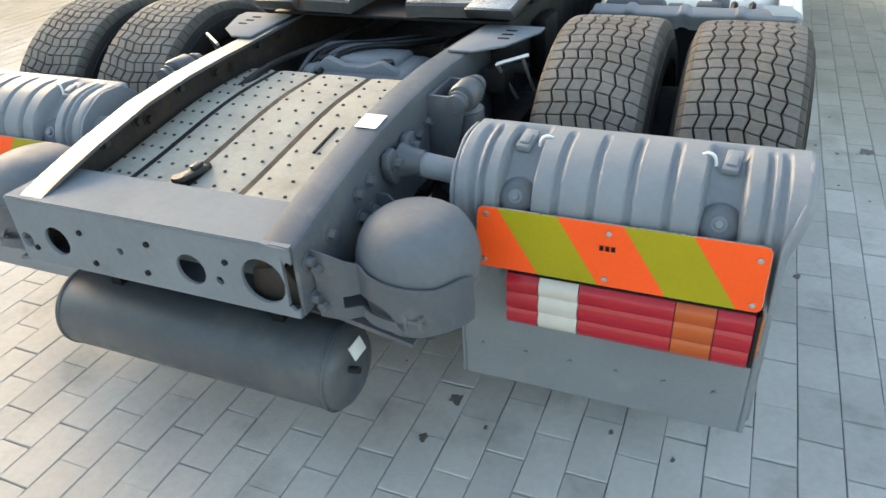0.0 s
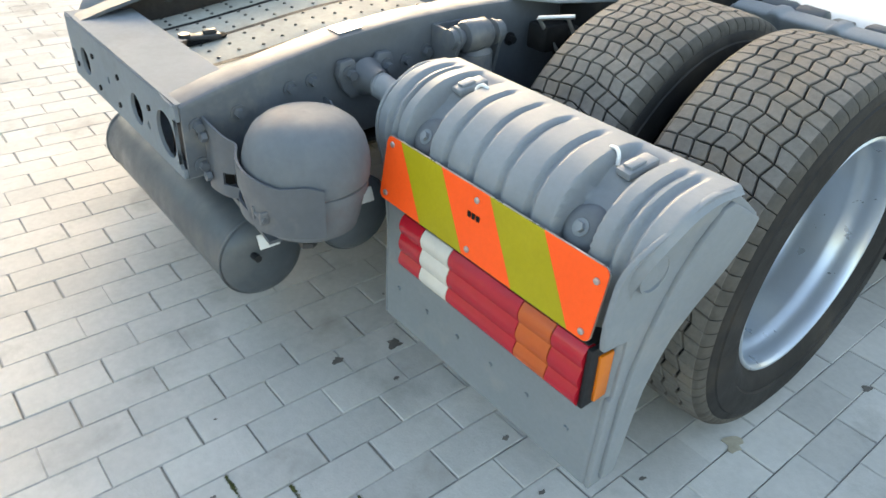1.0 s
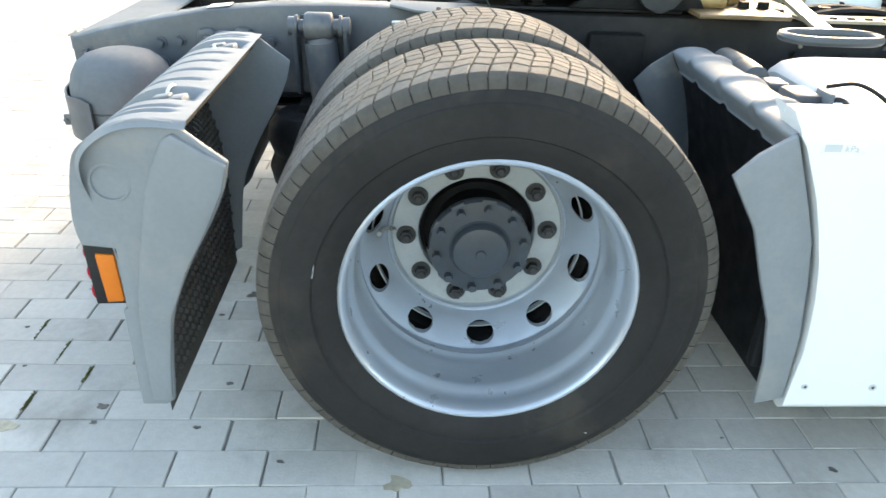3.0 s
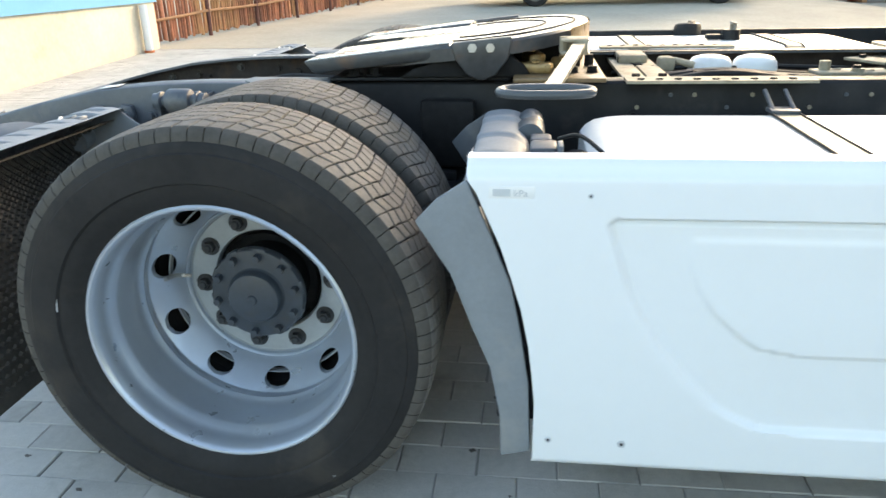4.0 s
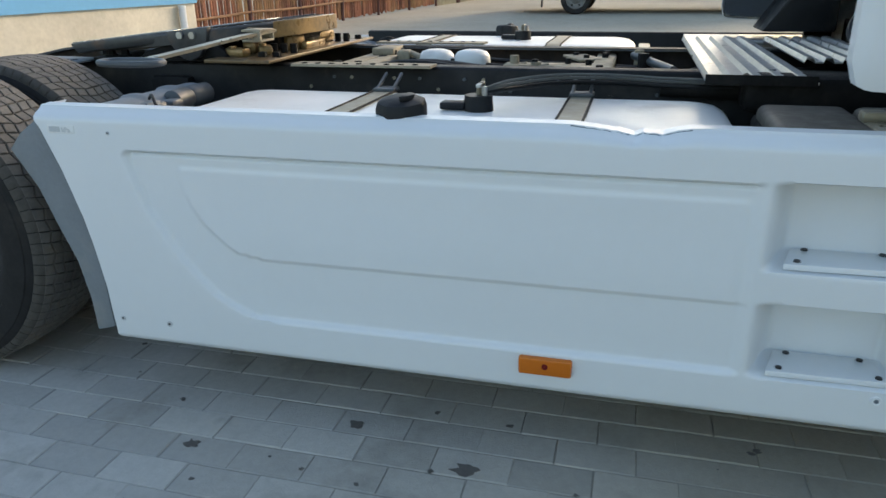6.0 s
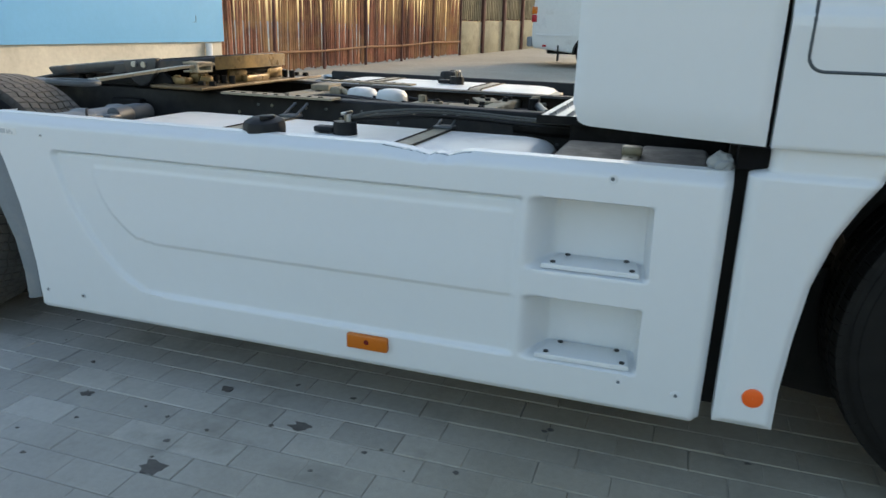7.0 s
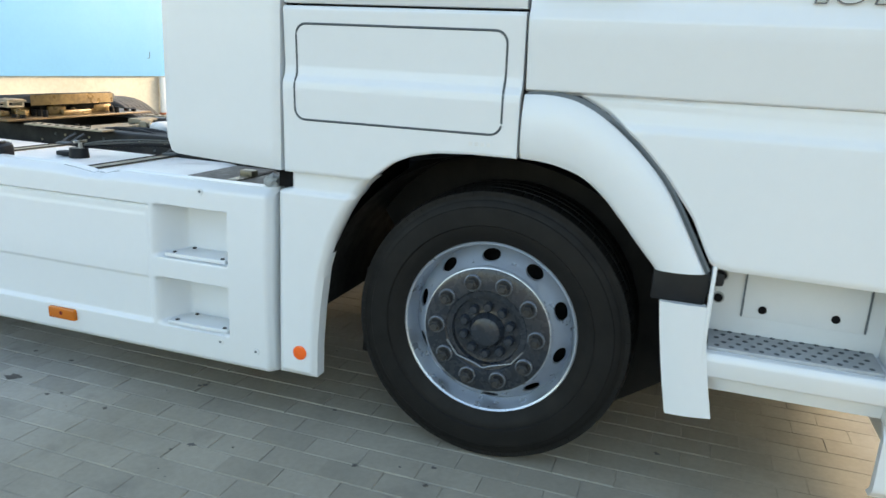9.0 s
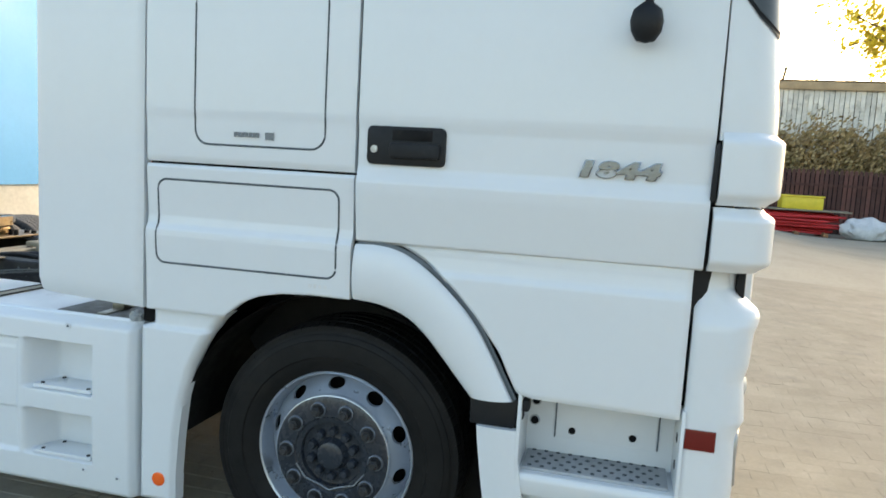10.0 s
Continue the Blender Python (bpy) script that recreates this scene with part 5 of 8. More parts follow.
out = coupling_outline()
bm = bmesh.new()
lo = [bm.verts.new((x, y, top_z(y) - 0.044)) for x, y in out]
hi = [bm.verts.new((x, y, top_z(y) - 0.010)) for x, y in out]
hi2 = [bm.verts.new((x * 0.985, 0.5 + (y - 0.5) * 0.985, top_z(y) - 0.003)) for x, y in out]
n = len(out)
for a_, b_ in ((lo, hi), (hi, hi2)):
    for i in range(n):
        j = (i + 1) % n
        bm.faces.new((a_[i], a_[j], b_[j], b_[i]))
fifth = part("coupling_plate", bm, "fifth", truck, "worn horseshoe-shaped coupling plate, greasy at the front", recalc=True)
bm = bmesh.new()
arc_ = [p for p in out[:25] if p[1] > 0.745]
skin(bm, lambda u, v: Vector((arc_[int(round(u * (len(arc_) - 1)))][0] * 1.008, 0.5 + (arc_[int(round(u * (len(arc_) - 1)))][1] - 0.5) * 1.012, top_z(arc_[int(round(u * (len(arc_) - 1)))][1]) - 0.004 - 0.056 * v)), len(arc_) - 1, 3)
part("greasy_lip", bm, "grease", fifth, "golden-brown greasy front lip")
bm = bmesh.new()
f = bm.faces.new([bm.verts.new((x * 0.985, 0.5 + (y - 0.5) * 0.985, 0)) for x, y in out])
bmesh.ops.triangulate(bm, faces=[f])
bmesh.ops.subdivide_edges(bm, edges=bm.edges[:], cuts=3, use_grid_fill=True)
for v in bm.verts:
    v.co.z = top_z(v.co.y) - 0.0025
part("coupling_top", bm, "fifth_top", fifth, "polished worn top of the coupling plate")
for rr, nm in ((0.36, 0), (0.24, 1)):
    bm = bmesh.new()
    pts = [(rr * math.cos(radians(a)), 0.515 + rr * 0.78 * math.sin(radians(a)), top_z(0.515 + rr * 0.78 * math.sin(radians(a))) - 0.003) for a in range(-25, 206, 7)]
    tube(bm, pts, 0.005, 6)
    part("grease_groove", bm, "dark", fifth)
bm = bmesh.new()
box(bm, (0, 0.58, 0.935), (0.44, 0.34, 0.06), 0.02)
part("lock_body", bm, "dark", fifth)
for sx in (1, -1):
    # side pedestal with a shield-shaped cheek
    bm = bmesh.new()
    prism(bm, [(0.28, 0.890), (0.66, 0.890), (0.64, 0.920), (0.61, 0.945), (0.59, 0.970), (0.44, 0.955), (0.41, 0.94), (0.32, 0.915)], sx * 0.405, sx * 0.435, "x", 0.006)
    ped = part("pedestal", bm, "dark", truck, "black coupling pedestal")
    bm = bmesh.new()
    prism(bm, [(0.435, 0.988), (0.605, 1.005), (0.595, 0.945), (0.56, 0.90), (0.52, 0.884), (0.48, 0.90), (0.445, 0.945)], sx * 0.437, sx * 0.468, "x", 0.006)
    part("shield_cheek", bm, "fifth", ped)
    for y in (0.495, 0.545):
        bm = bmesh.new()
        cyl(bm, (sx * 0.466, y, 0.975), (sx * 0.478, y, 0.975), 0.013, seg=6)
        part("bolt", bm, "steel", ped)
    bm = bmesh.new()
    prism(bm, [(0.0, 0.94), (0.40, 0.984), (0.43, 0.986), (0.44, 0.955), (0.36, 0.938), (0.03, 0.905)], sx * 0.30, sx * 0.452, "x", 0.008)
    rc = part("ramp_cheek", bm, "fifth", ped, "dark steel slide ramp with rust patches")
    bm = bmesh.new()
    prism(bm, [(0.012, 0.9435), (0.40, 0.9865), (0.428, 0.988), (0.428, 0.984), (0.40, 0.982), (0.012, 0.939)], sx * 0.308, sx * 0.445, "x", 0.001)
    part("ramp_top", bm, "fifth_top", rc)
    for y in (0.78, 0.82, 0.86):
        bm = bmesh.new()
        cyl(bm, (sx * 0.26, y - 0.03, 0.897), (sx * 0.26, y - 0.03, 0.932), 0.014, seg=10)
        part("spring_pin", bm, "dark", ped)
# release handle with its loop grip
bm = bmesh.new()
bar = smooth_path([(0.36, 0.80, 0.985), (0.55, 0.775, 0.976), (0.78, 0.735, 0.957), (0.952, 0.705, 0.944)], 5)
ring_loft(bm, [[p + Vector((0, dy, dz)) for dy, dz in ((-0.017, -0.005), (0.017, -0.005), (0.017, 0.005), (-0.017, 0.005))] for p in bar])
handle = part("release_handle", bm, "strap", truck, "steel release handle of the coupling")
bm = bmesh.new()
pts = []
for k in range(28):
    a = 2 * math.pi * k / 28
    ct, st = math.cos(a), math.sin(a)
    pts.append((1.004 + 0.045 * math.copysign(abs(ct) ** 0.8, ct), 0.69 + 0.095 * math.copysign(abs(st) ** 0.7, st), 0.942))
tube(bm, pts, 0.0095, 10, closed=True)
part("loop_grip", bm, "tank_grey", handle, "dark grey loop grip")
bm = bmesh.new()
for dz_ in (-0.018, 0.016):
    box(bm, (0.42, 0.775, 0.975 + dz_), (0.10, 0.075, 0.008), 0.003)
box(bm, (0.375, 0.775, 0.974), (0.012, 0.075, 0.036), 0.003)
box(bm, (0.465, 0.795, 0.974), (0.014, 0.030, 0.036), 0.003)
cyl(bm, (0.42, 0.745, 0.955), (0.42, 0.745, 0.998), 0.010, seg=8)
part("handle_guide", bm, "tan_dust", handle, "olive-tan guide bracket of the handle")

# ---- filters, cross tubes and lines between the rails ----
for y in (1.275, 1.425):
    bm = bmesh.new()
    lathe(bm, [(0.068, 0.70), (0.073, 0.712), (0.0745, 0.835), (0.071, 0.858), (0.059, 0.873), (0.036, 0.880), (0.0005, 0.882)], 32, cap0=True, axis="z", c=(-0.135, y, 0))
    part("air_dryer_cartridge", bm, "white_plain", truck, "white domed air dryer cartridge")
bm = bmesh.new()
box(bm, (-0.135, 1.35, 0.68), (0.16, 0.34, 0.06), 0.01)
part("dryer_block", bm, "dark", truck)
for y in (0.98, 1.06, 1.95):
    bm = bmesh.new()
    box(bm, (0, y, 0.842), (0.78, 0.07, 0.012), 0.002)
    box(bm, (0, y + 0.035, 0.80), (0.78, 0.01, 0.09), 0.002)
    cr = part("crossmember", bm, "tan_dust", truck, "dusty steel cross member between the rails")
    for x in (-0.3, -0.22, 0.2, 0.29):
        bm = bmesh.new()
        cyl(bm, (x, y, 0.848), (x, y, 0.866), 0.014, seg=6)
        part("bolt", bm, "dark", cr)
bm = bmesh.new()
box(bm, (-0.02, 1.76, 0.836), (0.10, 0.36, 0.012), 0.004)
box(bm, (-0.22, 1.86, 0.846), (0.20, 0.10, 0.010), 0.003, m=pose(0, 0, 0, 0, 0, 24))
box(bm, (0.17, 1.86, 0.832), (0.09, 0.16, 0.05), 0.018)
tray_ = part("valve_tray", bm, "tan_dust", truck, "dusty tan valve tray between the rails")
for x, y in ((-0.05, 1.62), (0.01, 1.70), (-0.04, 1.82), (0.0, 1.90), (-0.27, 1.83), (-0.17, 1.88)):
    bm = bmesh.new()
    cyl(bm, (x, y, 0.842), (x, y, 0.862), 0.013, seg=6)
    part("bolt", bm, "dark", tray_)
bm = bmesh.new()
cyl(bm, (-0.30, 2.06, 0.85), (0.10, 2.20, 0.84), 0.016, seg=12)
part("cross_rod", bm, "tank_grey", truck, "grey cross rod between the rails")
bm = bmesh.new()
box(bm, (-0.27, 1.02, 0.862), (0.16, 0.10, 0.03), 0.008)
box(bm, (-0.16, 1.13, 0.850), (0.06, 0.06, 0.05), 0.014)
cyl(bm, (-0.16, 1.16, 0.86), (-0.10, 1.22, 0.85), 0.012, seg=10)
part("air_valve", bm, "tan_dust", truck, "dusty air valve behind the coupling")
rnd = random.Random(11)
for k in range(9):
    bm = bmesh.new()
    x, y = rnd.uniform(-0.3, 0.3), rnd.uniform(1.0, 2.1)
    cyl(bm, (x, y, 0.76), (x, y, 0.83 + rnd.uniform(0, 0.045)), rnd.uniform(0.012, 0.024), seg=10)
    cyl(bm, (x, y, 0.83), (x + rnd.uniform(-0.05, 0.05), y + 0.05, 0.84), 0.010, seg=8)
    part("valve", bm, "dark" if k % 3 else "tan_dust", truck)
for k in range(7):
    bm = bmesh.new()
    x0 = rnd.uniform(-0.34, 0.3)
    pts = smooth_path([(x0, 0.95, 0.81), (x0 + rnd.uniform(-0.1, 0.1), 1.25, 0.83 + rnd.uniform(0, 0.03)), (x0 + rnd.uniform(-0.1, 0.1), 1.6, 0.82), (x0 + rnd.uniform(-0.05, 0.05), 2.2, 0.81)], 6)
    tube(bm, pts, rnd.uniform(0.007, 0.013), 7)
    part("air_line", bm, "black", truck)
# added dark sheet closing the frame below, between the rails
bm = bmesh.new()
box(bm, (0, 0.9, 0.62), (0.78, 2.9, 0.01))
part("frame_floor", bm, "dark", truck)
for k, (dx_, dz_, m_) in enumerate(((0.0, 0.0, "hose_grey"), (-0.02, -0.012, "hose_grey"), (-0.03, -0.026, "black"), (-0.045, -0.030, "black"))):
    bm = bmesh.new()
    pts = smooth_path([(0.85, 1.68, 0.872 + 0.4 * dz_), (0.76 + dx_, 1.74, 0.884 + dz_), (0.64 + dx_, 1.86, 0.886 + dz_), (0.56 + dx_, 2.02, 0.878 + dz_), (0.53 + dx_, 2.2, 0.866 + dz_), (0.52 + dx_, 2.45, 0.862 + dz_), (0.51 + dx_, 2.75, 0.846 + dz_)], 8)
    tube(bm, pts, 0.0045 if k < 2 else 0.006, 8)
    part("fuel_line", bm, m_, truck, "fuel and cable line along the rail")


# ---- fuel tanks with straps, caps and senders ----
def fuel_tank(sx, y0, y1):
    bm = bmesh.new()
    x0, x1, z0, z1, r = 0.53, 1.20 if sx > 0 else 1.16, 0.25, 0.815 if sx > 0 else 0.862, 0.085
    prof = round_rect(x0, x1, z0, z1, r, 7)
    cxm, czm = (x0 + x1) / 2, (z0 + z1) / 2
    rings = []
    for y, s in ((y0, 0.80), (y0 + 0.012, 0.88), (y0 + 0.035, 0.95), (y0 + 0.07, 0.985), (y0 + 0.11, 1.0), (y1 - 0.11, 1.0), (y1 - 0.07, 0.985), (y1 - 0.035, 0.95), (y1 - 0.012, 0.88), (y1, 0.80)):
        k = 0.33 * (1 - s)
        rings.append([(sx * (cxm + (x - cxm) * (1 - k * 1.5)), y, czm + (z - czm) * (1 - k * 1.8)) for x, z in prof])
    ring_loft(bm, rings)
    tank = part("fuel_tank", bm, "white_plain", truck, "white-painted fuel tank with steel straps")
    for y in (1.302, 1.922) if sx > 0 else (1.09, 1.70):
        bm = bmesh.new()
        o = round_rect(x0 - 0.004, x1 + 0.004, z0 - 0.004, z1 + 0.004, r + 0.004, 7)
        i_ = round_rect(x0 - 0.0005, x1 + 0.0005, z0 - 0.0005, z1 + 0.0005, r, 7)
        rr = [[bm.verts.new((sx * p[0], yy, p[1])) for p in pts] for pts, yy in ((i_, y - 0.036), (o, y - 0.036), (o, y + 0.036), (i_, y + 0.036))]
        m = len(o)
        for a_, b_ in zip(rr, rr[1:]):
            for q in range(m):
                w = (q + 1) % m
                bm.faces.new((a_[q], a_[w], b_[w], b_[q]))
        part("tank_strap", bm, "tank_strap", tank, "dull steel tank strap")
        for dy in (-0.0335, 0.0335):
            bm = bmesh.new()
            edge_ = round_rect(x0 - 0.0045, x1 + 0.0045, z0 - 0.0045, z1 + 0.0045, r + 0.004, 7)
            tube(bm, [(sx * p[0], y + dy, p[1]) for p in edge_], 0.0035, 6, closed=True)
            part("strap_rubber", bm, "dark", tank, "dark rubber edge of the strap")
        if sx < 0:
            continue
        bm = bmesh.new()
        for dy in (-0.026, 0.026):
            cyl(bm, (sx * 0.60, y + dy, z1 + 0.006), (sx * 0.50, y + dy, z1 + 0.046), 0.006, seg=8)
        box(bm, (sx * 0.585, y, z1 + 0.008), (0.06, 0.072, 0.012), 0.004)
        part("strap_hook", bm, "tank_grey", tank)
    cy = 1.537 if sx > 0 else 1.39
    up = z1 - (0.828 if sx > 0 else 0.852)   # the fittings ride on the tank top
    bm = bmesh.new()
    lathe(bm, [(0.046, 0.812), (0.046, 0.838), (0.058, 0.842), (0.0635, 0.850), (0.0635, 0.882), (0.0585, 0.896), (0.046, 0.902), (0.001, 0.905)], 48, axis="z", c=(0, 0, 0))
    for v in bm.verts:
        a_ = math.atan2(v.co.y, v.co.x)
        r_ = math.hypot(v.co.x, v.co.y)
        w_ = (a_ + 0.3) % (math.pi / 4) - math.pi / 8
        f_ = 1 + ((math.cos(math.pi / 8) / math.cos(w_) - 1) * 0.8 if r_ > 0.035 else 0)
        v.co = Vector((sx * 1.15 + v.co.x * f_, cy + v.co.y * f_, v.co.z + up + 0.12 * v.co.x * sx * -1))
    prism(bm, [(sx * 1.15 + 0.036 * math.cos(math.pi * k / 10), cy + 0.006 + 0.026 * math.sin(math.pi * k / 10)) for k in range(11)], 0.898 + up, 0.912 + up, "z", 0.003)
    part("filler_cap", bm, "black", tank, "black lobed fuel filler cap", angle=30)
    bm = bmesh.new()
    cyl(bm, (sx * 0.865, cy + 0.128, z1 - 0.01), (sx * 0.865, cy + 0.128, z1 + 0.042), 0.042, 0.038, seg=18)
    box(bm, (sx * 0.865, cy + 0.058, z1 + 0.013), (0.05, 0.07, 0.02), 0.006)
    part("fuel_sender", bm, "black", tank, "black fuel sender unit")
    for dx, col in ((0.0, "strap"), (0.018, "steel")):
        bm = bmesh.new()
        cyl(bm, (sx * (0.855 + dx), cy + 0.128 + dx, z1 + 0.04), (sx * (0.855 + dx), cy + 0.128 + dx, z1 + 0.066), 0.008, seg=8)
        box(bm, (sx * (0.85 + dx), cy + 0.133, z1 + 0.069), (0.05, 0.014, 0.010), 0.003)
        part("pipe_union", bm, col, tank)
    return tank


fuel_tank(1, 0.79, 2.33)
fuel_tank(-1, 0.79, 2.06)


# ---- front half of the rear wheel guards ----
FGUARD = [(0.655, 0.20), (0.645, 0.40), (0.628, 0.54), (0.600, 0.66), (0.572, 0.745), (0.556, 0.785)]


def front_guard(sx):
    path = smooth_path([(y, z, 0) for y, z in FGUARD], 5)
    n = len(path) - 1
    bm = bmesh.new()

    def fn(u, v):
        p = path[int(round(v * n))]
        x = 0.56 + 0.65 * u
        off = 0.0
        for gx in (0.66, 0.84, 1.02, 1.14):
            off += 0.010 * (1 - step01(0.006, 0.014, abs(x - gx)))
        return Vector((sx * x, p.x + 0.02 - off, p.y + 0.004 - off * 0.5))
    skin(bm, fn, 100, n, 0.0)
    g = part("front_half_guard", bm, "grey", truck, "grey plastic guard ahead of the rear wheel")
    bm = bmesh.new()
    skin(bm, lambda u, v: Vector((sx * (0.56 + 0.65 * u), path[int(round(v * n))].x + 0.004, path[int(round(v * n))].y - 0.004)), 2, n)
    part("spray_mat", bm, "black", g)
    for x, th in ((1.240, 0.014), (0.575, 0.008)):
        bm = bmesh.new()
        prism(bm, [(0.445, 0.735), (0.486, 0.779), (0.545, 0.818), (0.556, 0.792), (0.588, 0.715), (0.630, 0.606), (0.650, 0.503), (0.668, 0.382), (0.673, 0.223), (0.64, 0.212), (0.612, 0.206), (0.609, 0.308), (0.589, 0.42), (0.552, 0.513), (0.511, 0.628)], sx * (x - th), sx * x, "x", 0.004)
        part("side_cheek", bm, "grey" if x > 1 else "chassis", g)
    # rolled top sheet, light grey, with two raised ribs and a fixing block
    roll = smooth_path([(0.556, 0.765, 0), (0.538, 0.795, 0), (0.532, 0.812, 0), (0.548, 0.822, 0), (0.585, 0.826, 0), (0.620, 0.820, 0), (0.645, 0.802, 0), (0.655, 0.775, 0)], 4)
    nr = len(roll) - 1
    bm = bmesh.new()

    def top_at(u, v):
        p = roll[int(round(v * nr))]
        x = 0.575 + 0.655 * u
        off = sum(0.008 * (1 - step01(0.010, 0.020, abs(x - gx))) for gx in (0.70, 0.88, 1.06))
        return Vector((sx * x, p.x + 0.006, p.y + off))
    skin(bm, top_at, 80, nr, 0.006, (0, 0, -1))
    part("top_sheet", bm, "grey", g, "light grey rolled top of the guard")
    bm = bmesh.new()
    box(bm, (sx * 0.95, 0.690, 0.806), (0.085, 0.060, 0.030), 0.010)
    box(bm, (sx * 0.84, 0.685, 0.800), (0.06, 0.050, 0.026), 0.008)
    part("bracket_boss", bm, "chassis", g, "grey fixing block")
    bm = bmesh.new()
    box(bm, (sx * 0.985, 0.725, 0.805), (0.06, 0.012, 0.05), 0.004)
    part("fixing_tab", bm, "grey", g, "grey fixing tab")
    bm = bmesh.new()
    lathe(bm, [(0.020, sx * 0.60), (0.034, sx * 0.61), (0.036, sx * 0.70), (0.030, sx * 0.715), (0.036, sx * 0.73), (0.033, sx * 0.80), (0.018, sx * 0.81)], 24, cap0=True, cap1=True, c=(0, 0.660, 0.800))
    part("guard_tube", bm, "tank_grey", g, "dark grey stub of the guard tube")
    bm = bmesh.new()
    for x in (0.97, 1.03, 1.09):
        lathe(bm, [(0.040, sx * x - 0.012), (0.048, sx * x), (0.040, sx * x + 0.012)], 18, c=(0, 0.76, 0.765))
    part("coiled_hose", bm, "black", g, "coiled black hose behind the guard")
    bm = bmesh.new()
    tube(bm, smooth_path([(sx * 0.99, 0.72, 0.84), (sx * 1.03, 0.76, 0.856), (sx * 1.07, 0.80, 0.835), (sx * 1.06, 0.83, 0.80)], 6), 0.0045, 8)
    part("looped_cable", bm, "black", g)
    return g


front_guard(1)
front_guard(-1)

# ---- side panels ----
OUTER = [(0.300, 1.30), (0.301, 1.20), (0.305, 1.14), (0.312, 1.113), (0.335, 1.065), (0.36, 1.027), (0.42, 0.970), (0.483, 0.920), (0.598, 0.853), (0.70, 0.817), (0.735, 0.806), (0.748, 0.815)]
INNER = [(0.471, 1.30), (0.4715, 1.22), (0.474, 1.185), (0.488, 1.10), (0.508, 1.07), (0.529, 1.046), (0.56, 1.012), (0.605, 0.981), (0.65, 0.962), (0.681, 0.954), (0.716, 0.958)]
P_Y1, P_Z0, P_Z1 = 2.855, 0.186, 0.853


CRACK = [(0.0, 0.0), (0.22, 0.006), (0.38, 0.011), (0.46, 0.014), (0.50, 0.019), (0.54, 0.017), (0.60, 0.011), (0.70, 0.013), (0.77, 0.015), (0.86, 0.006), (1.0, 0.0)]
LEAD = [(0.186, 0.676), (0.208, 0.679), (0.347, 0.680), (0.42, 0.673), (0.483, 0.665), (0.56, 0.650), (0.63, 0.629), (0.696, 0.607), (0.75, 0.583), (0.798, 0.562), (0.817, 0.548), (0.83, 0.545), (0.862, 0.545)]


def tear(y):
    """How far the torn lip hangs below the panel's top, jagged between two clean ends."""
    t = (y - 1.95) / 0.25
    if t <= 0.0 or t >= 1.0:
        return 0.0
    return interp(t, CRACK) + 0.0012 * math.sin(61 * t) * math.sin(math.pi * t)


def panel_depth(y, z, steps):
    d = 0.0
    yl = interp(z, OUTER)
    s = min(y - yl, z - 0.300) if y < 2.3 else z - 0.300
    fade = 1 - step01(2.30, 2.37, y)
    d += (0.015 * step01(-0.003, 0.009, s) * step01(0.0, 0.006, 0.7495 - z) + 0.007 * (1 - step01(0.002, 0.007, abs(0.748 - z - 0.004))) * (y > yl + 0.01)) * (1 - step01(2.33, 2.36, y))
    # shallow inner step, sharp along its lower and hind edge, fading out upwards
    yi = interp(z, INNER)
    s2 = min(y - yi, z - 0.471, 0.712 - z)
    d -= (0.0075 - 0.0045 * step01(0.50, 0.66, z)) * step01(0.0, 0.007, s2) * fade
    if steps:
        for z0, z1 in ((0.563, 0.752), (0.303, 0.482)):
            a = step01(2.362, 2.435, y) * (1 - step01(2.668, 2.684, y))
            b = step01(z0 - 0.004, z0 + 0.010, z) * (1 - step01(z1 - 0.012, z1 + 0.004, z))
            d += 0.125 * a * b
    # rolled edges
    e = z - P_Z0
    d += 0.012 * (1 - step01(0.0, 0.02, e)) ** 2
    e = P_Z1 - z
    d += 0.035 * (1 - step01(0.0, 0.04, e)) ** 2
    e = P_Y1 - y
    d += 0.03 * (1 - step01(0.0, 0.03, e)) ** 2
    # gentle belly
    d += 0.012 * ((z - 0.55) / 0.33) ** 2
    return d


def side_panel(sx, steps=True):
    ys = list(np.arange(0, 1.0001, 1 / 330))
    zs = []
    z = P_Z0
    while z < P_Z1 - 1e-6:
        zs.append(z)
        z += 0.0055
    zs.append(P_Z1)
    bm = bmesh.new()
    grid = []
    for u in ys:
        col = []
        for z in zs:
            lead = interp(z, LEAD)
            y = lead + (P_Y1 - lead) * u
            zz = z
            if z > 0.80:
                zz = z - tear(y) * (z - 0.80) / 0.053
            col.append(bm.verts.new((sx * (1.252 - panel_depth(y, z, steps)), y, zz)))
        # inward lip along the top
        last = col[-1].co
        col.append(bm.verts.new((last.x - sx * 0.035, last.y, last.z + 0.002)))
        col.append(bm.verts.new((last.x - sx * 0.038, last.y, last.z - 0.012)))
        grid.append(col)
    for a, b in zip(grid, grid[1:]):
        for i in range(len(a) - 1):
            bm.faces.new((a[i], b[i], b[i + 1], a[i + 1]))
    for cols, dy in ((grid[0], 0.003), (grid[-1], -0.01)):
        cols = cols[:-2]
        back = [bm.verts.new(v.co + Vector((-sx * 0.09, dy, 0))) for v in cols]
        for i in range(len(cols) - 1):
            bm.faces.new((cols[i], cols[i + 1], back[i + 1], back[i]))
    p = part("side_panel", bm, "white", truck, "white moulded side panel with two step recesses" if steps else "white moulded side panel", angle=60)
    return p


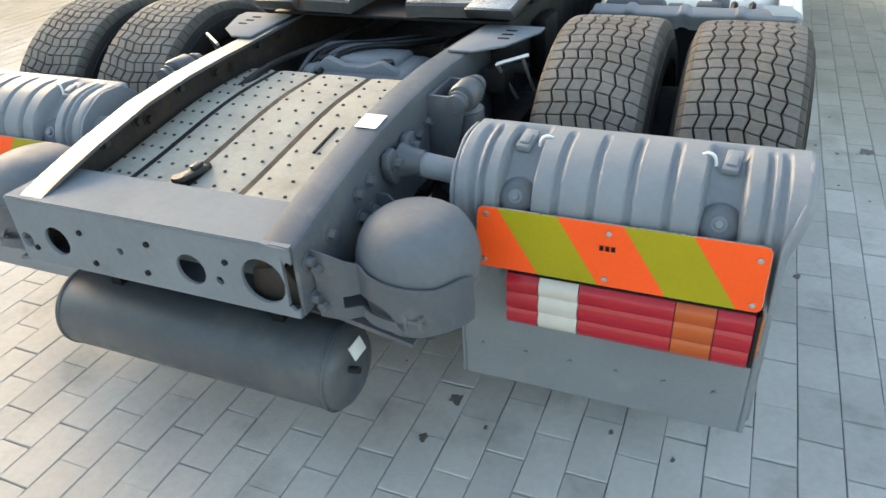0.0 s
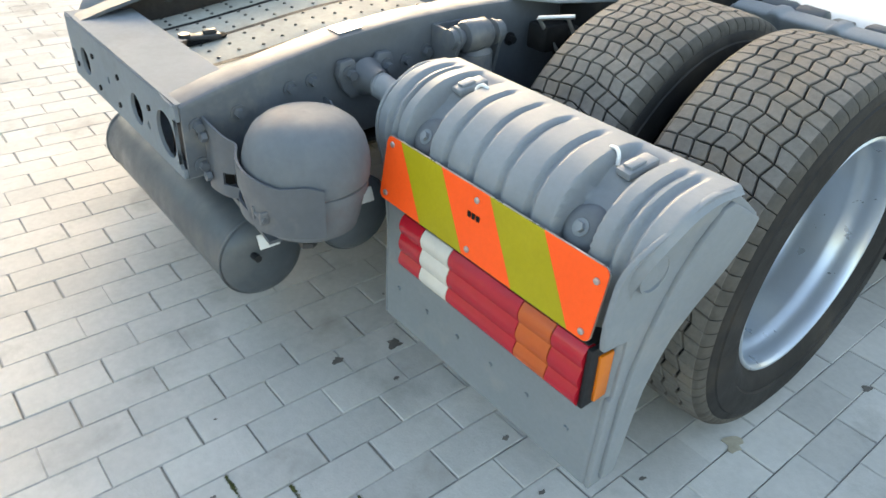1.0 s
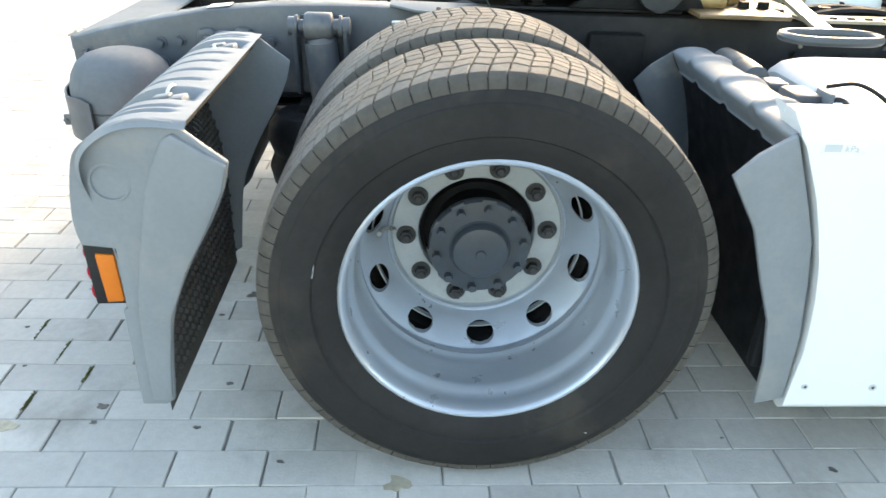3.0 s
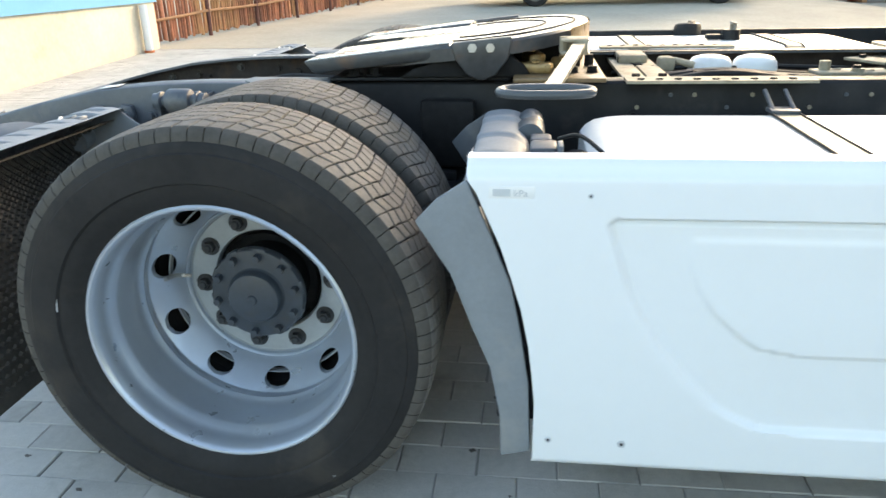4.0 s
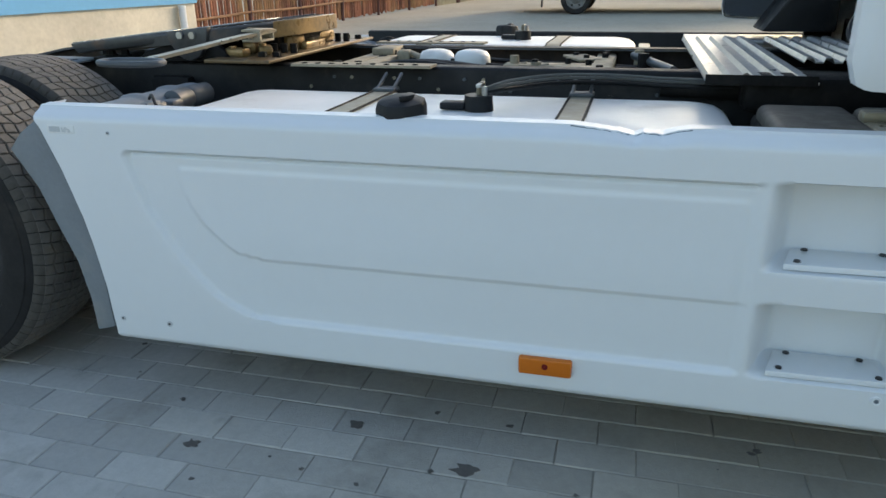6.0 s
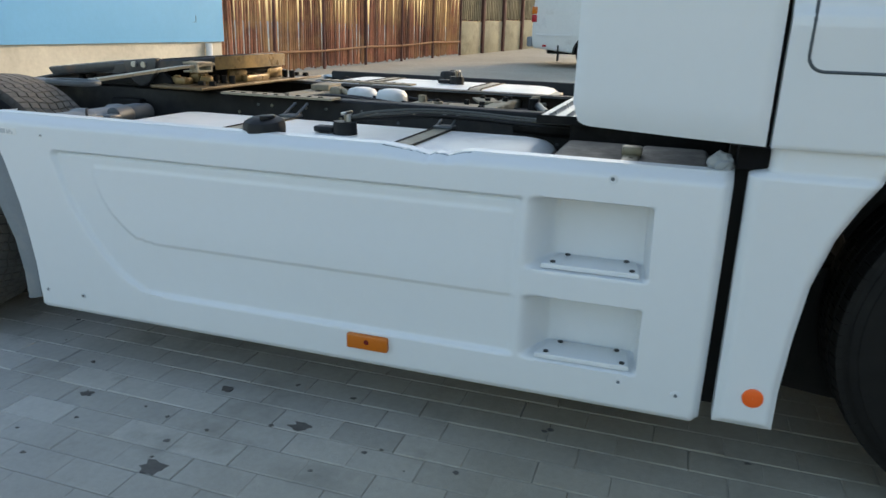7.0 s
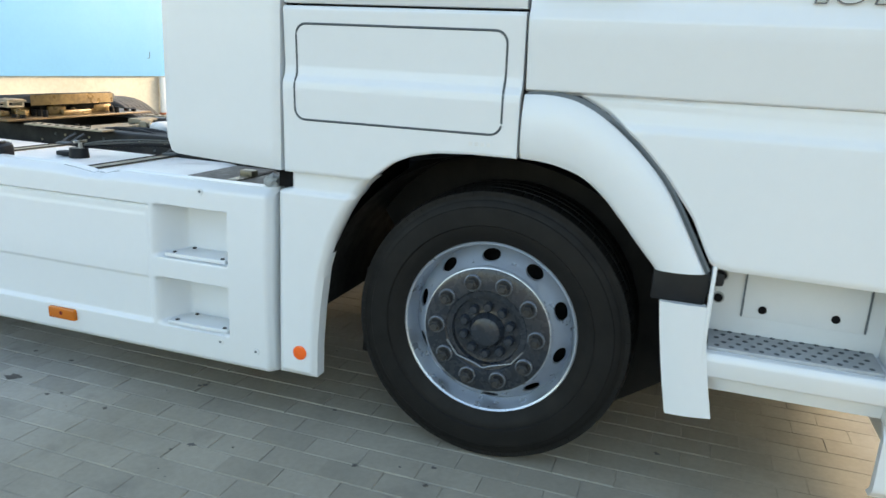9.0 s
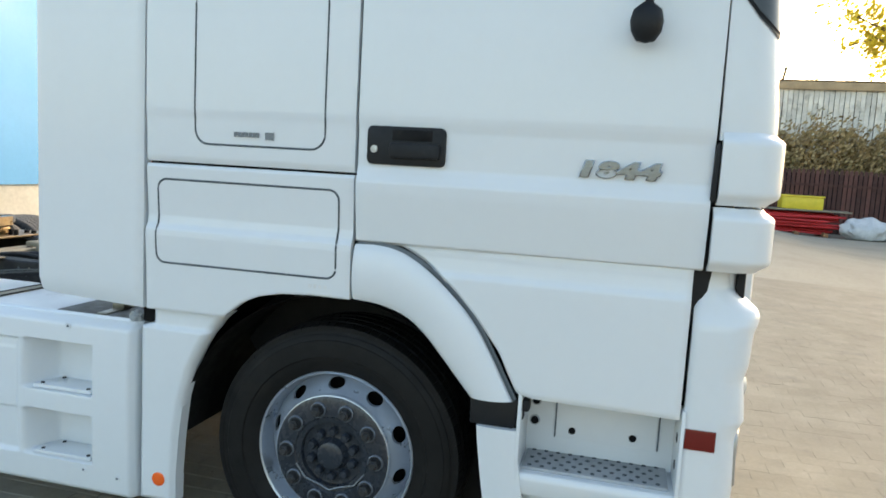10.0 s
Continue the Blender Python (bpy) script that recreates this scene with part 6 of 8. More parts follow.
panel = side_panel(1)
for z0 in (0.574, 0.314):
    bm = bmesh.new()
    prism(bm, [(1.132, 2.442), (1.132, 2.648), (1.236, 2.664), (1.240, 2.41)], z0 - 0.010, z0 + 0.004, "z", 0.002)
    tp = part("tread_plate", bm, "white", panel, "pale grey screwed tread plate")
    for x, y in ((1.145, 2.468), (1.145, 2.625), (1.222, 2.44), (1.222, 2.645)):
        bm = bmesh.new()
        lathe(bm, [(0.008, z0 + 0.0035), (0.007, z0 + 0.008), (0.003, z0 + 0.009)], 8, cap1=True, axis="z", c=(x, y, 0))
        part("screw", bm, "nut", tp)
for y, z, r in ((0.711, 0.257, 0.0045), (0.862, 0.255, 0.0055), (0.772, 0.793, 0.003), (2.575, 0.818, 0.008), (2.642, 0.274, 0.008), (2.79, 0.262, 0.008)):
    bm = bmesh.new()
    x = 1.252 - panel_depth(y, z, False)
    lathe(bm, [(r * 1.6, x), (r * 1.5, x + 0.003), (r, x + 0.0035), (r * 0.8, x + 0.002)], 14, cap1=True, c=(0, y, z))
    sc_ = part("screw", bm, "print_grey" if y < 1 else "white", panel)
    bm = bmesh.new()
    cyl(bm, (x + 0.0015, y, z), (x + 0.0031, y, z), r * 0.62, seg=8)
    part("screw_socket", bm, "nut" if y < 1 else "gap_grey", sc_)
# small pressure sticker: a grey field for the figures, then the unit
px_ = 1.252 - panel_depth(0.60, 0.797, False)
bm = bmesh.new()
box(bm, (px_ + 0.0002, 0.629, 0.7975), (0.0016, 0.084, 0.023), 0.0005)
sticker_ = part("pressure_sticker", bm, "white_plain", panel, "small white pressure sticker")
bm = bmesh.new()
box(bm, (px_ + 0.0012, 0.610, 0.7975), (0.0014, 0.032, 0.014))
part("figure_bar", bm, "print_grey", sticker_)
unit = bpy.data.curves.new("unit_text", "FONT")
unit.body, unit.size, unit.extrude = "kPa", 0.0185, 0.0004
tmp = bpy.data.objects.new("tmp_text", unit)
scene.collection.objects.link(tmp)
me = bpy.data.meshes.new_from_object(tmp.evaluated_get(bpy.context.evaluated_depsgraph_get()))
bpy.data.objects.remove(tmp)
me.materials.clear()
me.materials.append(M["print_grey"])
ut = new("unit_text", me)
ut.parent = sticker_
ut.matrix_basis = pose(px_ + 0.0016, 0.632, 0.7905, 90, 0, 90)
bm = bmesh.new()
box(bm, (1.248, 1.916, 0.266), (0.022, 0.13, 0.046), 0.006)
marker = part("side_marker", bm, "lens_orange", panel, "orange side marker lamp")
bm = bmesh.new()
lathe(bm, [(0.009, 1.257), (0.008, 1.2595), (0.0005, 1.260)], 12, c=(0, 1.916, 0.269))
part("marker_stud", bm, "lens_dark", marker)
rnd = random.Random(19)
pts = []   # torn edge: a ragged dark crack under the upper lip
for k in range(46):
    y = 1.945 + 0.255 * k / 45
    pts.append((1.2535 - panel_depth(y, P_Z1 - 0.006, False) - 0.004, y, P_Z1 - 0.004 - tear(y) + rnd.uniform(-0.001, 0.001)))
bm = bmesh.new()
tube(bm, pts, 0.0017, 5)
part("torn_edge", bm, "gap_grey", panel, "torn and cracked upper edge of the panel")
lp = side_panel(-1, False)
bm = bmesh.new()
box(bm, (-1.183, 1.72, 0.60), (0.03, 2.26, 0.56), 0.01)
part("panel_back", bm, "black", lp, "black inner face of the panel")
bm = bmesh.new()
box(bm, (1.19, 1.45, 0.55), (0.03, 1.7, 0.55), 0.01)
part("panel_back", bm, "black", panel)

# battery lid and step box behind the panel, left step box
bm = bmesh.new()
box(bm, (0.90, 2.60, 0.62), (0.36, 0.44, 0.38), 0.02)
bb = part("battery_box", bm, "dark", truck, "dark battery box with a dusty lid")
for y, w in ((2.49, 0.21), (2.71, 0.20)):
    bm = bmesh.new()
    box(bm, (0.95, y, 0.812), (0.38, w, 0.055), 0.022, seg=3)
    part("lid", bm, "lid_olive", bb, "dusty olive-grey lid")
bm = bmesh.new()
box(bm, (1.04, 2.60, 0.836), (0.12, 0.045, 0.014), 0.004)
box(bm, (0.985, 2.60, 0.852), (0.045, 0.055, 0.026), 0.006)
part("lid_catch", bm, "strap", bb, "tan metal catch between the lids")
bm = bmesh.new()
bmesh.ops.create_icosphere(bm, subdivisions=3, radius=1)
for v in bm.verts:
    n_ = 1 + 0.45 * noise.noise(v.co * 2.3)
    v.co = Vector((1.17 + v.co.x * 0.03 * n_, 2.822 + v.co.y * 0.030 * n_, 0.866 + v.co.z * 0.026 * n_))
part("rubber_flap", bm, "ring_grey", bb, "crumpled pale plastic scrap")
bm = bmesh.new()
box(bm, (-1.0, 2.62, 0.70), (0.36, 0.62, 0.30), 0.02)
part("left_step_box", bm, "white_plain", truck, "pale step box beside the deck")
bm = bmesh.new()
box(bm, (-0.62, 2.1, 0.84), (0.36, 0.05, 0.03), 0.005)
part("tank_bracket", bm, "strap", truck)

# ribbed aluminium deck behind the cab
bm = bmesh.new()
x = 2.265
sec = []
while x < 2.55:
    sec += [(x, 0.878), (x + 0.007, 0.893), (x + 0.028, 0.893), (x + 0.035, 0.878), (x + 0.058, 0.878)]
    x += 0.058
sec = sec + [(p[0], p[1] - 0.005) for p in reversed(sec)]
prism(bm, sec, -0.79, 0.64, "x")
deck = part("deck_plate", bm, "alu", truck, "ribbed aluminium deck plate behind the cab", angle=20)
bm = bmesh.new()
x = 2.613
sec = []
while x < 2.90:
    sec += [(x, 0.878), (x + 0.007, 0.893), (x + 0.028, 0.893), (x + 0.035, 0.878), (x + 0.058, 0.878)]
    x += 0.058
sec = sec + [(p[0], p[1] - 0.005) for p in reversed(sec)]
prism(bm, sec, -0.79, 0.12, "x")
part("front_deck", bm, "alu", deck, angle=20)
bm = bmesh.new()
box(bm, (-1.0, 2.62, 0.862), (0.40, 0.66, 0.02), 0.004)
part("left_deck", bm, "alu", truck, "shiny left deck plate")
bm = bmesh.new()
prism(bm, [(0.632, 0.868), (0.646, 0.868), (0.646, 0.896), (0.642, 0.896), (0.642, 0.872), (0.632, 0.872)], 2.262, 2.55, "y")
part("edge_angle", bm, "dark", deck, "dark angle along the deck's edge")
for xx in (-0.36, 0.36):
    bm = bmesh.new()
    box(bm, (xx, 2.6, 0.868), (0.06, 0.6, 0.012))
    part("deck_bearer", bm, "dark", deck)
# black duct and hoses in the gap behind the cab
bm = bmesh.new()
prism(bm, [(2.61, 0.905), (2.92, 0.905), (2.92, 1.34), (2.70, 1.04)], -1.18, -0.86, "x", 0.012)
part("air_duct", bm, "black", truck, "black intake duct behind the cab")
for k in range(5):
    bm = bmesh.new()
    pts = smooth_path([(0.1 + 0.07 * k, 2.90, 1.5), (0.12 + 0.07 * k, 2.80, 1.15 - 0.02 * k), (0.18 + 0.06 * k, 2.72, 0.98), (0.3 + 0.05 * k, 2.76, 0.93), (0.42 + 0.03 * k, 2.86, 0.87)], 7)
    tube(bm, pts, 0.013, 8)
    part("suzi_hose", bm, "black", truck, "black hanging air hose")
bm = bmesh.new()
cyl(bm, (0.47, 2.15, 0.835), (0.47, 2.9, 0.82), 0.03, seg=14)
box(bm, (0.56, 2.62, 0.84), (0.12, 0.5, 0.10), 0.02)
part("cab_mount", bm, "dark", truck)

# ---- cab ----


def cab_x(z, y=3.5):
    """Outer surface of the cab's side at height z."""
    prof = [(0.70, 1.246), (1.135, 1.250), (1.155, 1.240), (1.195, 1.236), (1.222, 1.238), (1.232, 1.252), (1.30, 1.262), (1.385, 1.275), (1.42, 1.277), (1.448, 1.268), (1.47, 1.262), (1.585, 1.264), (1.612, 1.270), (1.63, 1.272), (2.1, 1.270), (2.6, 1.258), (3.4, 1.22)]
    return interp(z, prof)


def cab_x_rear(z):
    prof = [(0.90, 1.258), (1.10, 1.264), (1.19, 1.270), (1.212, 1.268), (1.232, 1.256), (1.26, 1.252), (1.40, 1.262), (1.428, 1.264), (1.444, 1.255), (1.46, 1.262), (1.60, 1.266), (1.618, 1.270), (2.1, 1.270), (2.6, 1.258), (3.4, 1.22)]
    return interp(z, prof)


def body_panel(name, y0, y1, zl, zu, xf, sx, label="", material="white", nu=40, nv=150, rnd_r=0.004, parent=None, depth=0.03):
    bm = bmesh.new()

    def fn(u, v):
        y = y0 + (y1 - y0) * u
        a, b = zl(y), zu(y)
        z = a + (b - a) * v
        e = min((y - y0), (y1 - y), (z - a), (b - z))
        inset = rnd_r * (1 - step01(0, rnd_r * 2.2, e)) ** 2
        return Vector((sx * (xf(z) - inset), y, z))
    skin(bm, fn, nu, nv, depth, (-sx, 0, 0))
    return part(name, bm, material, parent or truck, label, angle=40)


cab = None
ARCH_IN = [(3.10, 0.80), (3.16, 0.885), (3.22, 0.924), (3.295, 0.984), (3.36, 1.012), (3.44, 1.028), (3.55, 1.034), (3.675, 1.033)]


def build_side(sx):
    zl = lambda y: interp(y, [(2.918, 0.924), (3.22, 0.924)] + ARCH_IN[3:])
    rear = body_panel("cab_rear_quarter", 2.918, 3.683, zl, lambda y: 1.438, cab_x_rear, sx, "white cab quarter panel with a flush hatch", nv=120)
    body_panel("cab_upper_quarter", 2.918, 3.683, lambda y: 1.446, lambda y: 3.30, cab_x_rear, sx, "white upper cab side with a locker flap", nv=150)
    door = body_panel("door", 3.694, 4.762, lambda y: 1.226, lambda y: 2.06, cab_x, sx, "white cab door with black handle", nu=50, nv=150)
    body_panel("door_frame", 3.694, 4.762, lambda y: 2.64, lambda y: 3.30, cab_x, sx, nu=4, nv=20)
    body_panel("door_pillar", 3.694, 3.80, lambda y: 2.06, lambda y: 2.64, cab_x, sx, nu=4, nv=20)
    # lower door extension above the steps
    low = [(3.72, 1.219), (3.84, 1.213), (3.93, 1.165), (4.03, 1.083), (4.11, 0.998), (4.185, 0.90), (4.232, 0.805), (4.25, 0.775), (4.30, 0.765), (4.74, 0.760)]
    body_panel("door_extension", 3.75, 4.740, lambda y: min(interp(y, low) + 0.012, 1.2215), lambda y: 1.2252, cab_x, sx, "white lower door extension", nu=90, nv=50, rnd_r=0.008)
    # arch moulding
    inner = smooth_path([(3.692, 1.034, 0), (3.78, 1.026, 0), (3.868, 0.999, 0), (3.935, 0.950, 0), (3.995, 0.885, 0), (4.055, 0.815, 0), (4.105, 0.758, 0)], 6)
    outer = smooth_path([(3.692, 1.216, 0), (3.76, 1.218, 0), (3.84, 1.205, 0), (3.93, 1.158, 0), (4.03, 1.075, 0), (4.12, 0.970, 0), (4.238, 0.762, 0)], 6)
    n = len(inner) - 1
    bm = bmesh.new()

    def arch(u, v):
        a, b = inner[int(round(u * n))], outer[int(round(u * n))]
        p = a.lerp(b, v)
        bulge = 0.022 * math.sin(math.pi * min(1, max(0, v))) ** 0.6
        return Vector((sx * (1.246 + bulge), p.x, p.y))
    skin(bm, arch, n, 16, 0.06, (-sx, 0, 0))
    am = part("arch_moulding", bm, "white", truck, "white wheel arch moulding", angle=50)
    bm = bmesh.new()   # grey strip along the arch, standing for the shaded gap
    skin(bm, lambda u, v: Vector((sx * 1.243, outer[int(round(u * n))].x + 0.014 * v - 0.002, outer[int(round(u * n))].y + 0.012 * v - 0.002)), n, 1)
    part("gap_strip", bm, "gap_grey", am)
    # thin dark line for the shadow in the gap's lower half
    bm = bmesh.new()
    tube(bm, [(sx * 1.246, outer[k].x + 0.006, outer[k].y + 0.002) for k in range(n // 2, n + 1)], 0.0022, 6)
    part("gap_seal", bm, "seal", am)
    bm = bmesh.new()
    prism(bm, [(4.10, 0.664), (4.245, 0.664), (4.262, 0.75), (4.245, 0.765), (4.10, 0.762)], sx * 1.14, sx * 1.222, "x", 0.006)
    foot = part("arch_foot", bm, "black", am, "black plastic arch foot")
    bm = bmesh.new()
    box(bm, (sx * 1.20, 4.274, 0.745), (0.05, 0.034, 0.040), 0.009)
    box(bm, (sx * 1.19, 4.262, 0.715), (0.04, 0.02, 0.045), 0.006)
    part("foot_clip", bm, "black", foot)
    bm = bmesh.new()
    skin(bm, lambda u, v: Vector((sx * (1.238 + 0.006 * math.sin(math.pi * u)), 4.127 + 0.128 * u + 0.055 * (1 - v) * (1 - 0.3 * v), 0.325 + 0.34 * v + 0.008 * u * (1 - v))), 10, 14, 0.03, (-sx, 0, 0))
    part("mud_flap", bm, "white", am, "white wheel guard end piece")
    # wheel house
    bm = bmesh.new()
    skin(bm, lambda u, v: Vector((sx * (0.70 + 0.51 * v), 3.62 + 0.585 * math.cos(math.pi * (1.0 - 1.08 * u)), 0.46 + 0.565 * math.sin(math.pi * (1.0 - 1.08 * u)))), 40, 4)
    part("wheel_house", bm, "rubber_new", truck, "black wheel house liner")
    # black sheet added behind the front wheel as the shade there
    bm = bmesh.new()
    prism(bm, [(3.17, 0.68), (3.21, 0.57), (3.05, 0.52), (3.04, 0.18), (3.60, 0.12), (3.95, 0.12), (4.21, 0.30), (4.21, 0.70), (4.0, 0.95), (3.6, 1.02), (3.25, 0.95), (3.08, 0.82)], sx * 0.865, sx * 0.885, "x")
    part("wheel_house_wall", bm, "rubber_new", truck, "black sheet standing for the shade behind the front wheel")
    # black plates added to stop light leaking past the front wheel
    bm = bmesh.new()
    box(bm, (sx * 0.98, 4.225, 0.545), (0.42, 0.02, 0.49), 0.004)
    part("splash_shield", bm, "black", truck)
    bm = bmesh.new()
    box(bm, (sx * 0.78, 3.02, 0.78), (0.70, 0.02, 0.34), 0.004)
    part("splash_shield", bm, "black", truck)
    # fender strip behind the front wheel
    edge_y = lambda z: interp(z, [(0.20, 3.030), (0.32, 3.030), (0.465, 3.040), (0.60, 3.056), (0.72, 3.090), (0.80, 3.129), (0.86, 3.165), (0.90, 3.192), (0.932, 3.228)])
    bm = bmesh.new()

    def fen(u, v):
        z = 0.207 + 0.725 * v
        a, b = 2.886 + 0.042 * step01(0.856, 0.868, z), edge_y(z)
        y = a + (b - a) * u
        e = min(u * (b - a), (1 - u) * (b - a), z - 0.207)
        return Vector((sx * (1.252 - 0.018 * (1 - step01(0, 0.026, e)) ** 2 - 0.014 * step01(0.852, 0.868, z)), y, z))
    skin(bm, fen, 24, 110, 0.05, (-sx, 0, 0))
    fs = part("fender_strip", bm, "white", truck, "white rear fender strip with an orange reflector", angle=50)
    bm = bmesh.new()
    lathe(bm, [(0.0255, 1.250), (0.0255, 1.255), (0.022, 1.2565), (0.0005, 1.257)], 28, c=(0, 2.972, 0.296))
    for v in bm.verts:
        v.co.x *= sx
    part("round_reflector", bm, "dot", fs, "round orange reflector")
    # black pieces put behind the skins as the shade in these gaps
    bm = bmesh.new()
    box(bm, (sx * 1.13, 2.90, 0.56), (0.03, 0.12, 0.70))
    part("gap_backing", bm, "rubber_new", fs)
    bm = bmesh.new()
    box(bm, (sx * 1.165, 2.892, 0.886), (0.05, 0.072, 0.056), 0.004)
    part("black_corner_block", bm, "void", fs)
    bm = bmesh.new()
    box(bm, (sx * 1.195, 2.912, 2.08), (0.02, 0.03, 2.3))
    part("deflector_gap", bm, "dark", fs)
    # side air deflector behind the cab
    dz = [(2.464, 1.00), (2.466, 0.978), (2.472, 0.962), (2.484, 0.951), (2.502, 0.9455), (2.53, 0.944), (2.72, 0.934), (2.907, 0.926)]
    d = body_panel("air_deflector", 2.464, 2.906, lambda y: interp(y, dz), lambda y: 3.25, lambda z: 1.272 - 0.01 * max(0, z - 2), sx, "white side air deflector", nu=30, nv=60, rnd_r=0.012, depth=0.04)
    # sheet on the inner face, coloured dark for the shade it lies in
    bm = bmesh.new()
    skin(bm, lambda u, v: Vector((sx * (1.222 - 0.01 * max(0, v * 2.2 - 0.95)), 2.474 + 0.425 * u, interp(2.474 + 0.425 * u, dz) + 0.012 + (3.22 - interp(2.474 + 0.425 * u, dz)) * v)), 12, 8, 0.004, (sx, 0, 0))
    part("deflector_inner", bm, "deflector_shade", d, "inner face of the deflector, its shade put in as dark grey")
    # flush hatch outlines, dark lines in place of the shaded grooves
    def outline(y0, y1, z0, z1, r, xf, notch=0.0, parent=None):
        bm = bmesh.new()
        pts = round_rect(y0, y1, z0, z1, r, 6)
        dense = []
        for p, q in zip(pts, pts[1:] + pts[:1]):
            m = max(1, int(math.dist(p, q) / 0.012))
            for k in range(m):
                dense.append((p[0] + (q[0] - p[0]) * k / m, p[1] + (q[1] - p[1]) * k / m))
        def warp(p):
            cy = (y0 + y1) / 2
            s = notch * (1 - step01(0.0, 0.03, abs(p[1] - 1.235)))
            return (p[0] + (s if p[0] < cy else -s), p[1])
        dense = [warp(p) for p in dense]
        tube(bm, [(sx * (xf(p[1]) - 0.0018), p[0], p[1]) for p in dense], 0.0042, 6, closed=True)
        return part("hatch_seal", bm, "seal", parent, "dark line for the hatch groove")
    outline(2.962, 3.634, 1.096, 1.386, 0.035, cab_x_rear, 0.0015, rear)
    outline(3.108, 3.580, 1.512, 2.02, 0.05, cab_x_rear, 0, rear)
    bm = bmesh.new()
    for k, w in enumerate((0.011,) * 7):
        box(bm, (sx * 1.2695, 3.262 + 0.0135 * k, 1.549), (0.002, w, 0.016))
    box(bm, (sx * 1.2695, 3.385, 1.547), (0.002, 0.03, 0.024))
    part("badge_bars", bm, "cup_grey", rear, "small grey badge")
    bm = bmesh.new()
    for k in range(4):
        box(bm, (sx * 1.2635, 3.545 + 0.018 * k, 1.066), (0.002, 0.011, 0.012))
    part("embossed_bars", bm, "white_plain", rear)
    # door handle
    bm = bmesh.new()
    prism(bm, round_rect(3.727, 3.982, 1.478, 1.598, 0.018), sx * 1.255, sx * 1.274, "x", 0.003)
    h = part("door_handle", bm, "black", door, "black recessed door handle")
    bm = bmesh.new()
    prism(bm, round_rect(3.805, 3.968, 1.500, 1.548, 0.012), sx * 1.272, sx * 1.292, "x", 0.006)
    part("handle_grip", bm, "black", h)
    bm = bmesh.new()
    box(bm, (sx * 1.2735, 3.875, 1.572), (0.004, 0.13, 0.034), 0.0015)
    part("handle_hollow", bm, "dark", h)
    bm = bmesh.new()
    lathe(bm, [(0.012, 1.272), (0.012, 1.277), (0.0005, 1.278)], 14, c=(0, 3.752, 1.525))
    for v in bm.verts:
        v.co.x *= sx
    part("key_lock", bm, "steel", h)
    # front corner: deflector, pillar, bumper
    def corner(name, z0, z1, y0, y1, x, r, label, lean=0.0, nv=24, parent=None, mat_="white", end_x=0.75, round_z=0.03):
        bm = bmesh.new()
        plan = [(x, y0)] + [(x - r + r * math.cos(a), y1 - r + r * math.sin(a)) for a in (math.pi / 2 * k / 10 for k in range(11))] + [(end_x, y1 + 0.01)]
        m = len(plan) - 1
        def fn(u, v):
            p = plan[int(round(u * m))]
            z = z0 + (z1 - z0) * v
            e = min(z - z0, z1 - z)
            ins = round_z * (1 - step01(0, round_z * 1.4, e)) ** 2
            return Vector((sx * (p[0] - ins), p[1] - ins * (u > 0.05) - lean * (z - z0) * (1.0 if u > 0.02 else 0.12), z))
        skin(bm, fn, m, nv, 0.03, (-sx, 0, 0))
        return part(name, bm, mat_, parent or truck, label, angle=45)
    c1 = corner("corner_deflector", 1.418, 1.628, 4.779, 4.954, 1.286, 0.085, "white corner air deflector")
    corner("corner_deflector_lower", 1.228, 1.412, 4.773, 4.948, 1.284, 0.085, "white lower corner air deflector")
    corner("windscreen_pillar", 1.60, 3.2, 4.771, 4.941, 1.262, 0.10, "white windscreen pillar", lean=0.10, round_z=0.004, end_x=1.05)
    corner("grille_corner", 1.12, 1.26, 4.776, 4.876, 1.16, 0.05, "white corner below the deflector")
    bm = bmesh.new()
    prism(bm, [(4.759, 1.43), (4.774, 1.425), (4.777, 1.585), (4.77, 1.595), (4.763, 1.58)], sx * 1.22, sx * 1.276, "x", 0.003)
    part("gap_filler", bm, "black", c1)
    bm = bmesh.new()
    box(bm, (sx * 1.14, 4.884, 1.20), (0.03, 0.024, 0.12), 0.005)
    part("corner_slot", bm, "black", c1)
    # bumper corner: shoulder at the top, waist at the lamp, tucked in below
    FRONT = [(0.375, 4.911), (0.50, 4.916), (0.60, 4.919), (0.72, 4.912), (0.75, 4.918), (0.775, 4.931), (0.83, 4.926), (0.90, 4.917), (0.945, 4.928), (1.045, 4.933), (1.075, 4.944), (1.095, 4.947), (1.112, 4.941), (1.148, 4.892), (1.172, 4.865), (1.225, 4.86)]
    SIDE = [(0.375, 1.222), (0.42, 1.230), (0.80, 1.235), (1.05, 1.236), (1.068, 1.233), (1.10, 1.220), (1.14, 1.204), (1.17, 1.197), (1.225, 1.195)]

    def bumper(u, v):
        z = 0.394 + 0.831 * v
        x, y1, r = interp(z, SIDE), interp(z, FRONT), 0.085
        if u < 0.25:
            px, py = x, 4.752 + (y1 - r - 4.752) * u / 0.25
        elif u < 0.8:
            a = math.pi / 2 * (u - 0.25) / 0.55
            px, py = x - r + r * math.cos(a), y1 - r + r * math.sin(a)
        else:
            px, py = x - r - (x - r - 0.75) * (u - 0.8) / 0.2, y1 + 0.004 * (u - 0.8)
        return Vector((sx * (px - 0.010 * (1 - step01(0, 0.02, py - 4.752)) ** 2), py, z))
    bm = bmesh.new()
    skin(bm, bumper, 40, 120, 0.03, (-sx, 0, 0))
    b1 = part("bumper_corner", bm, "white", truck, "white bumper corner with a red reflector", angle=45)
    # dark strip put in for the shade of the gap at the door
    bm = bmesh.new()
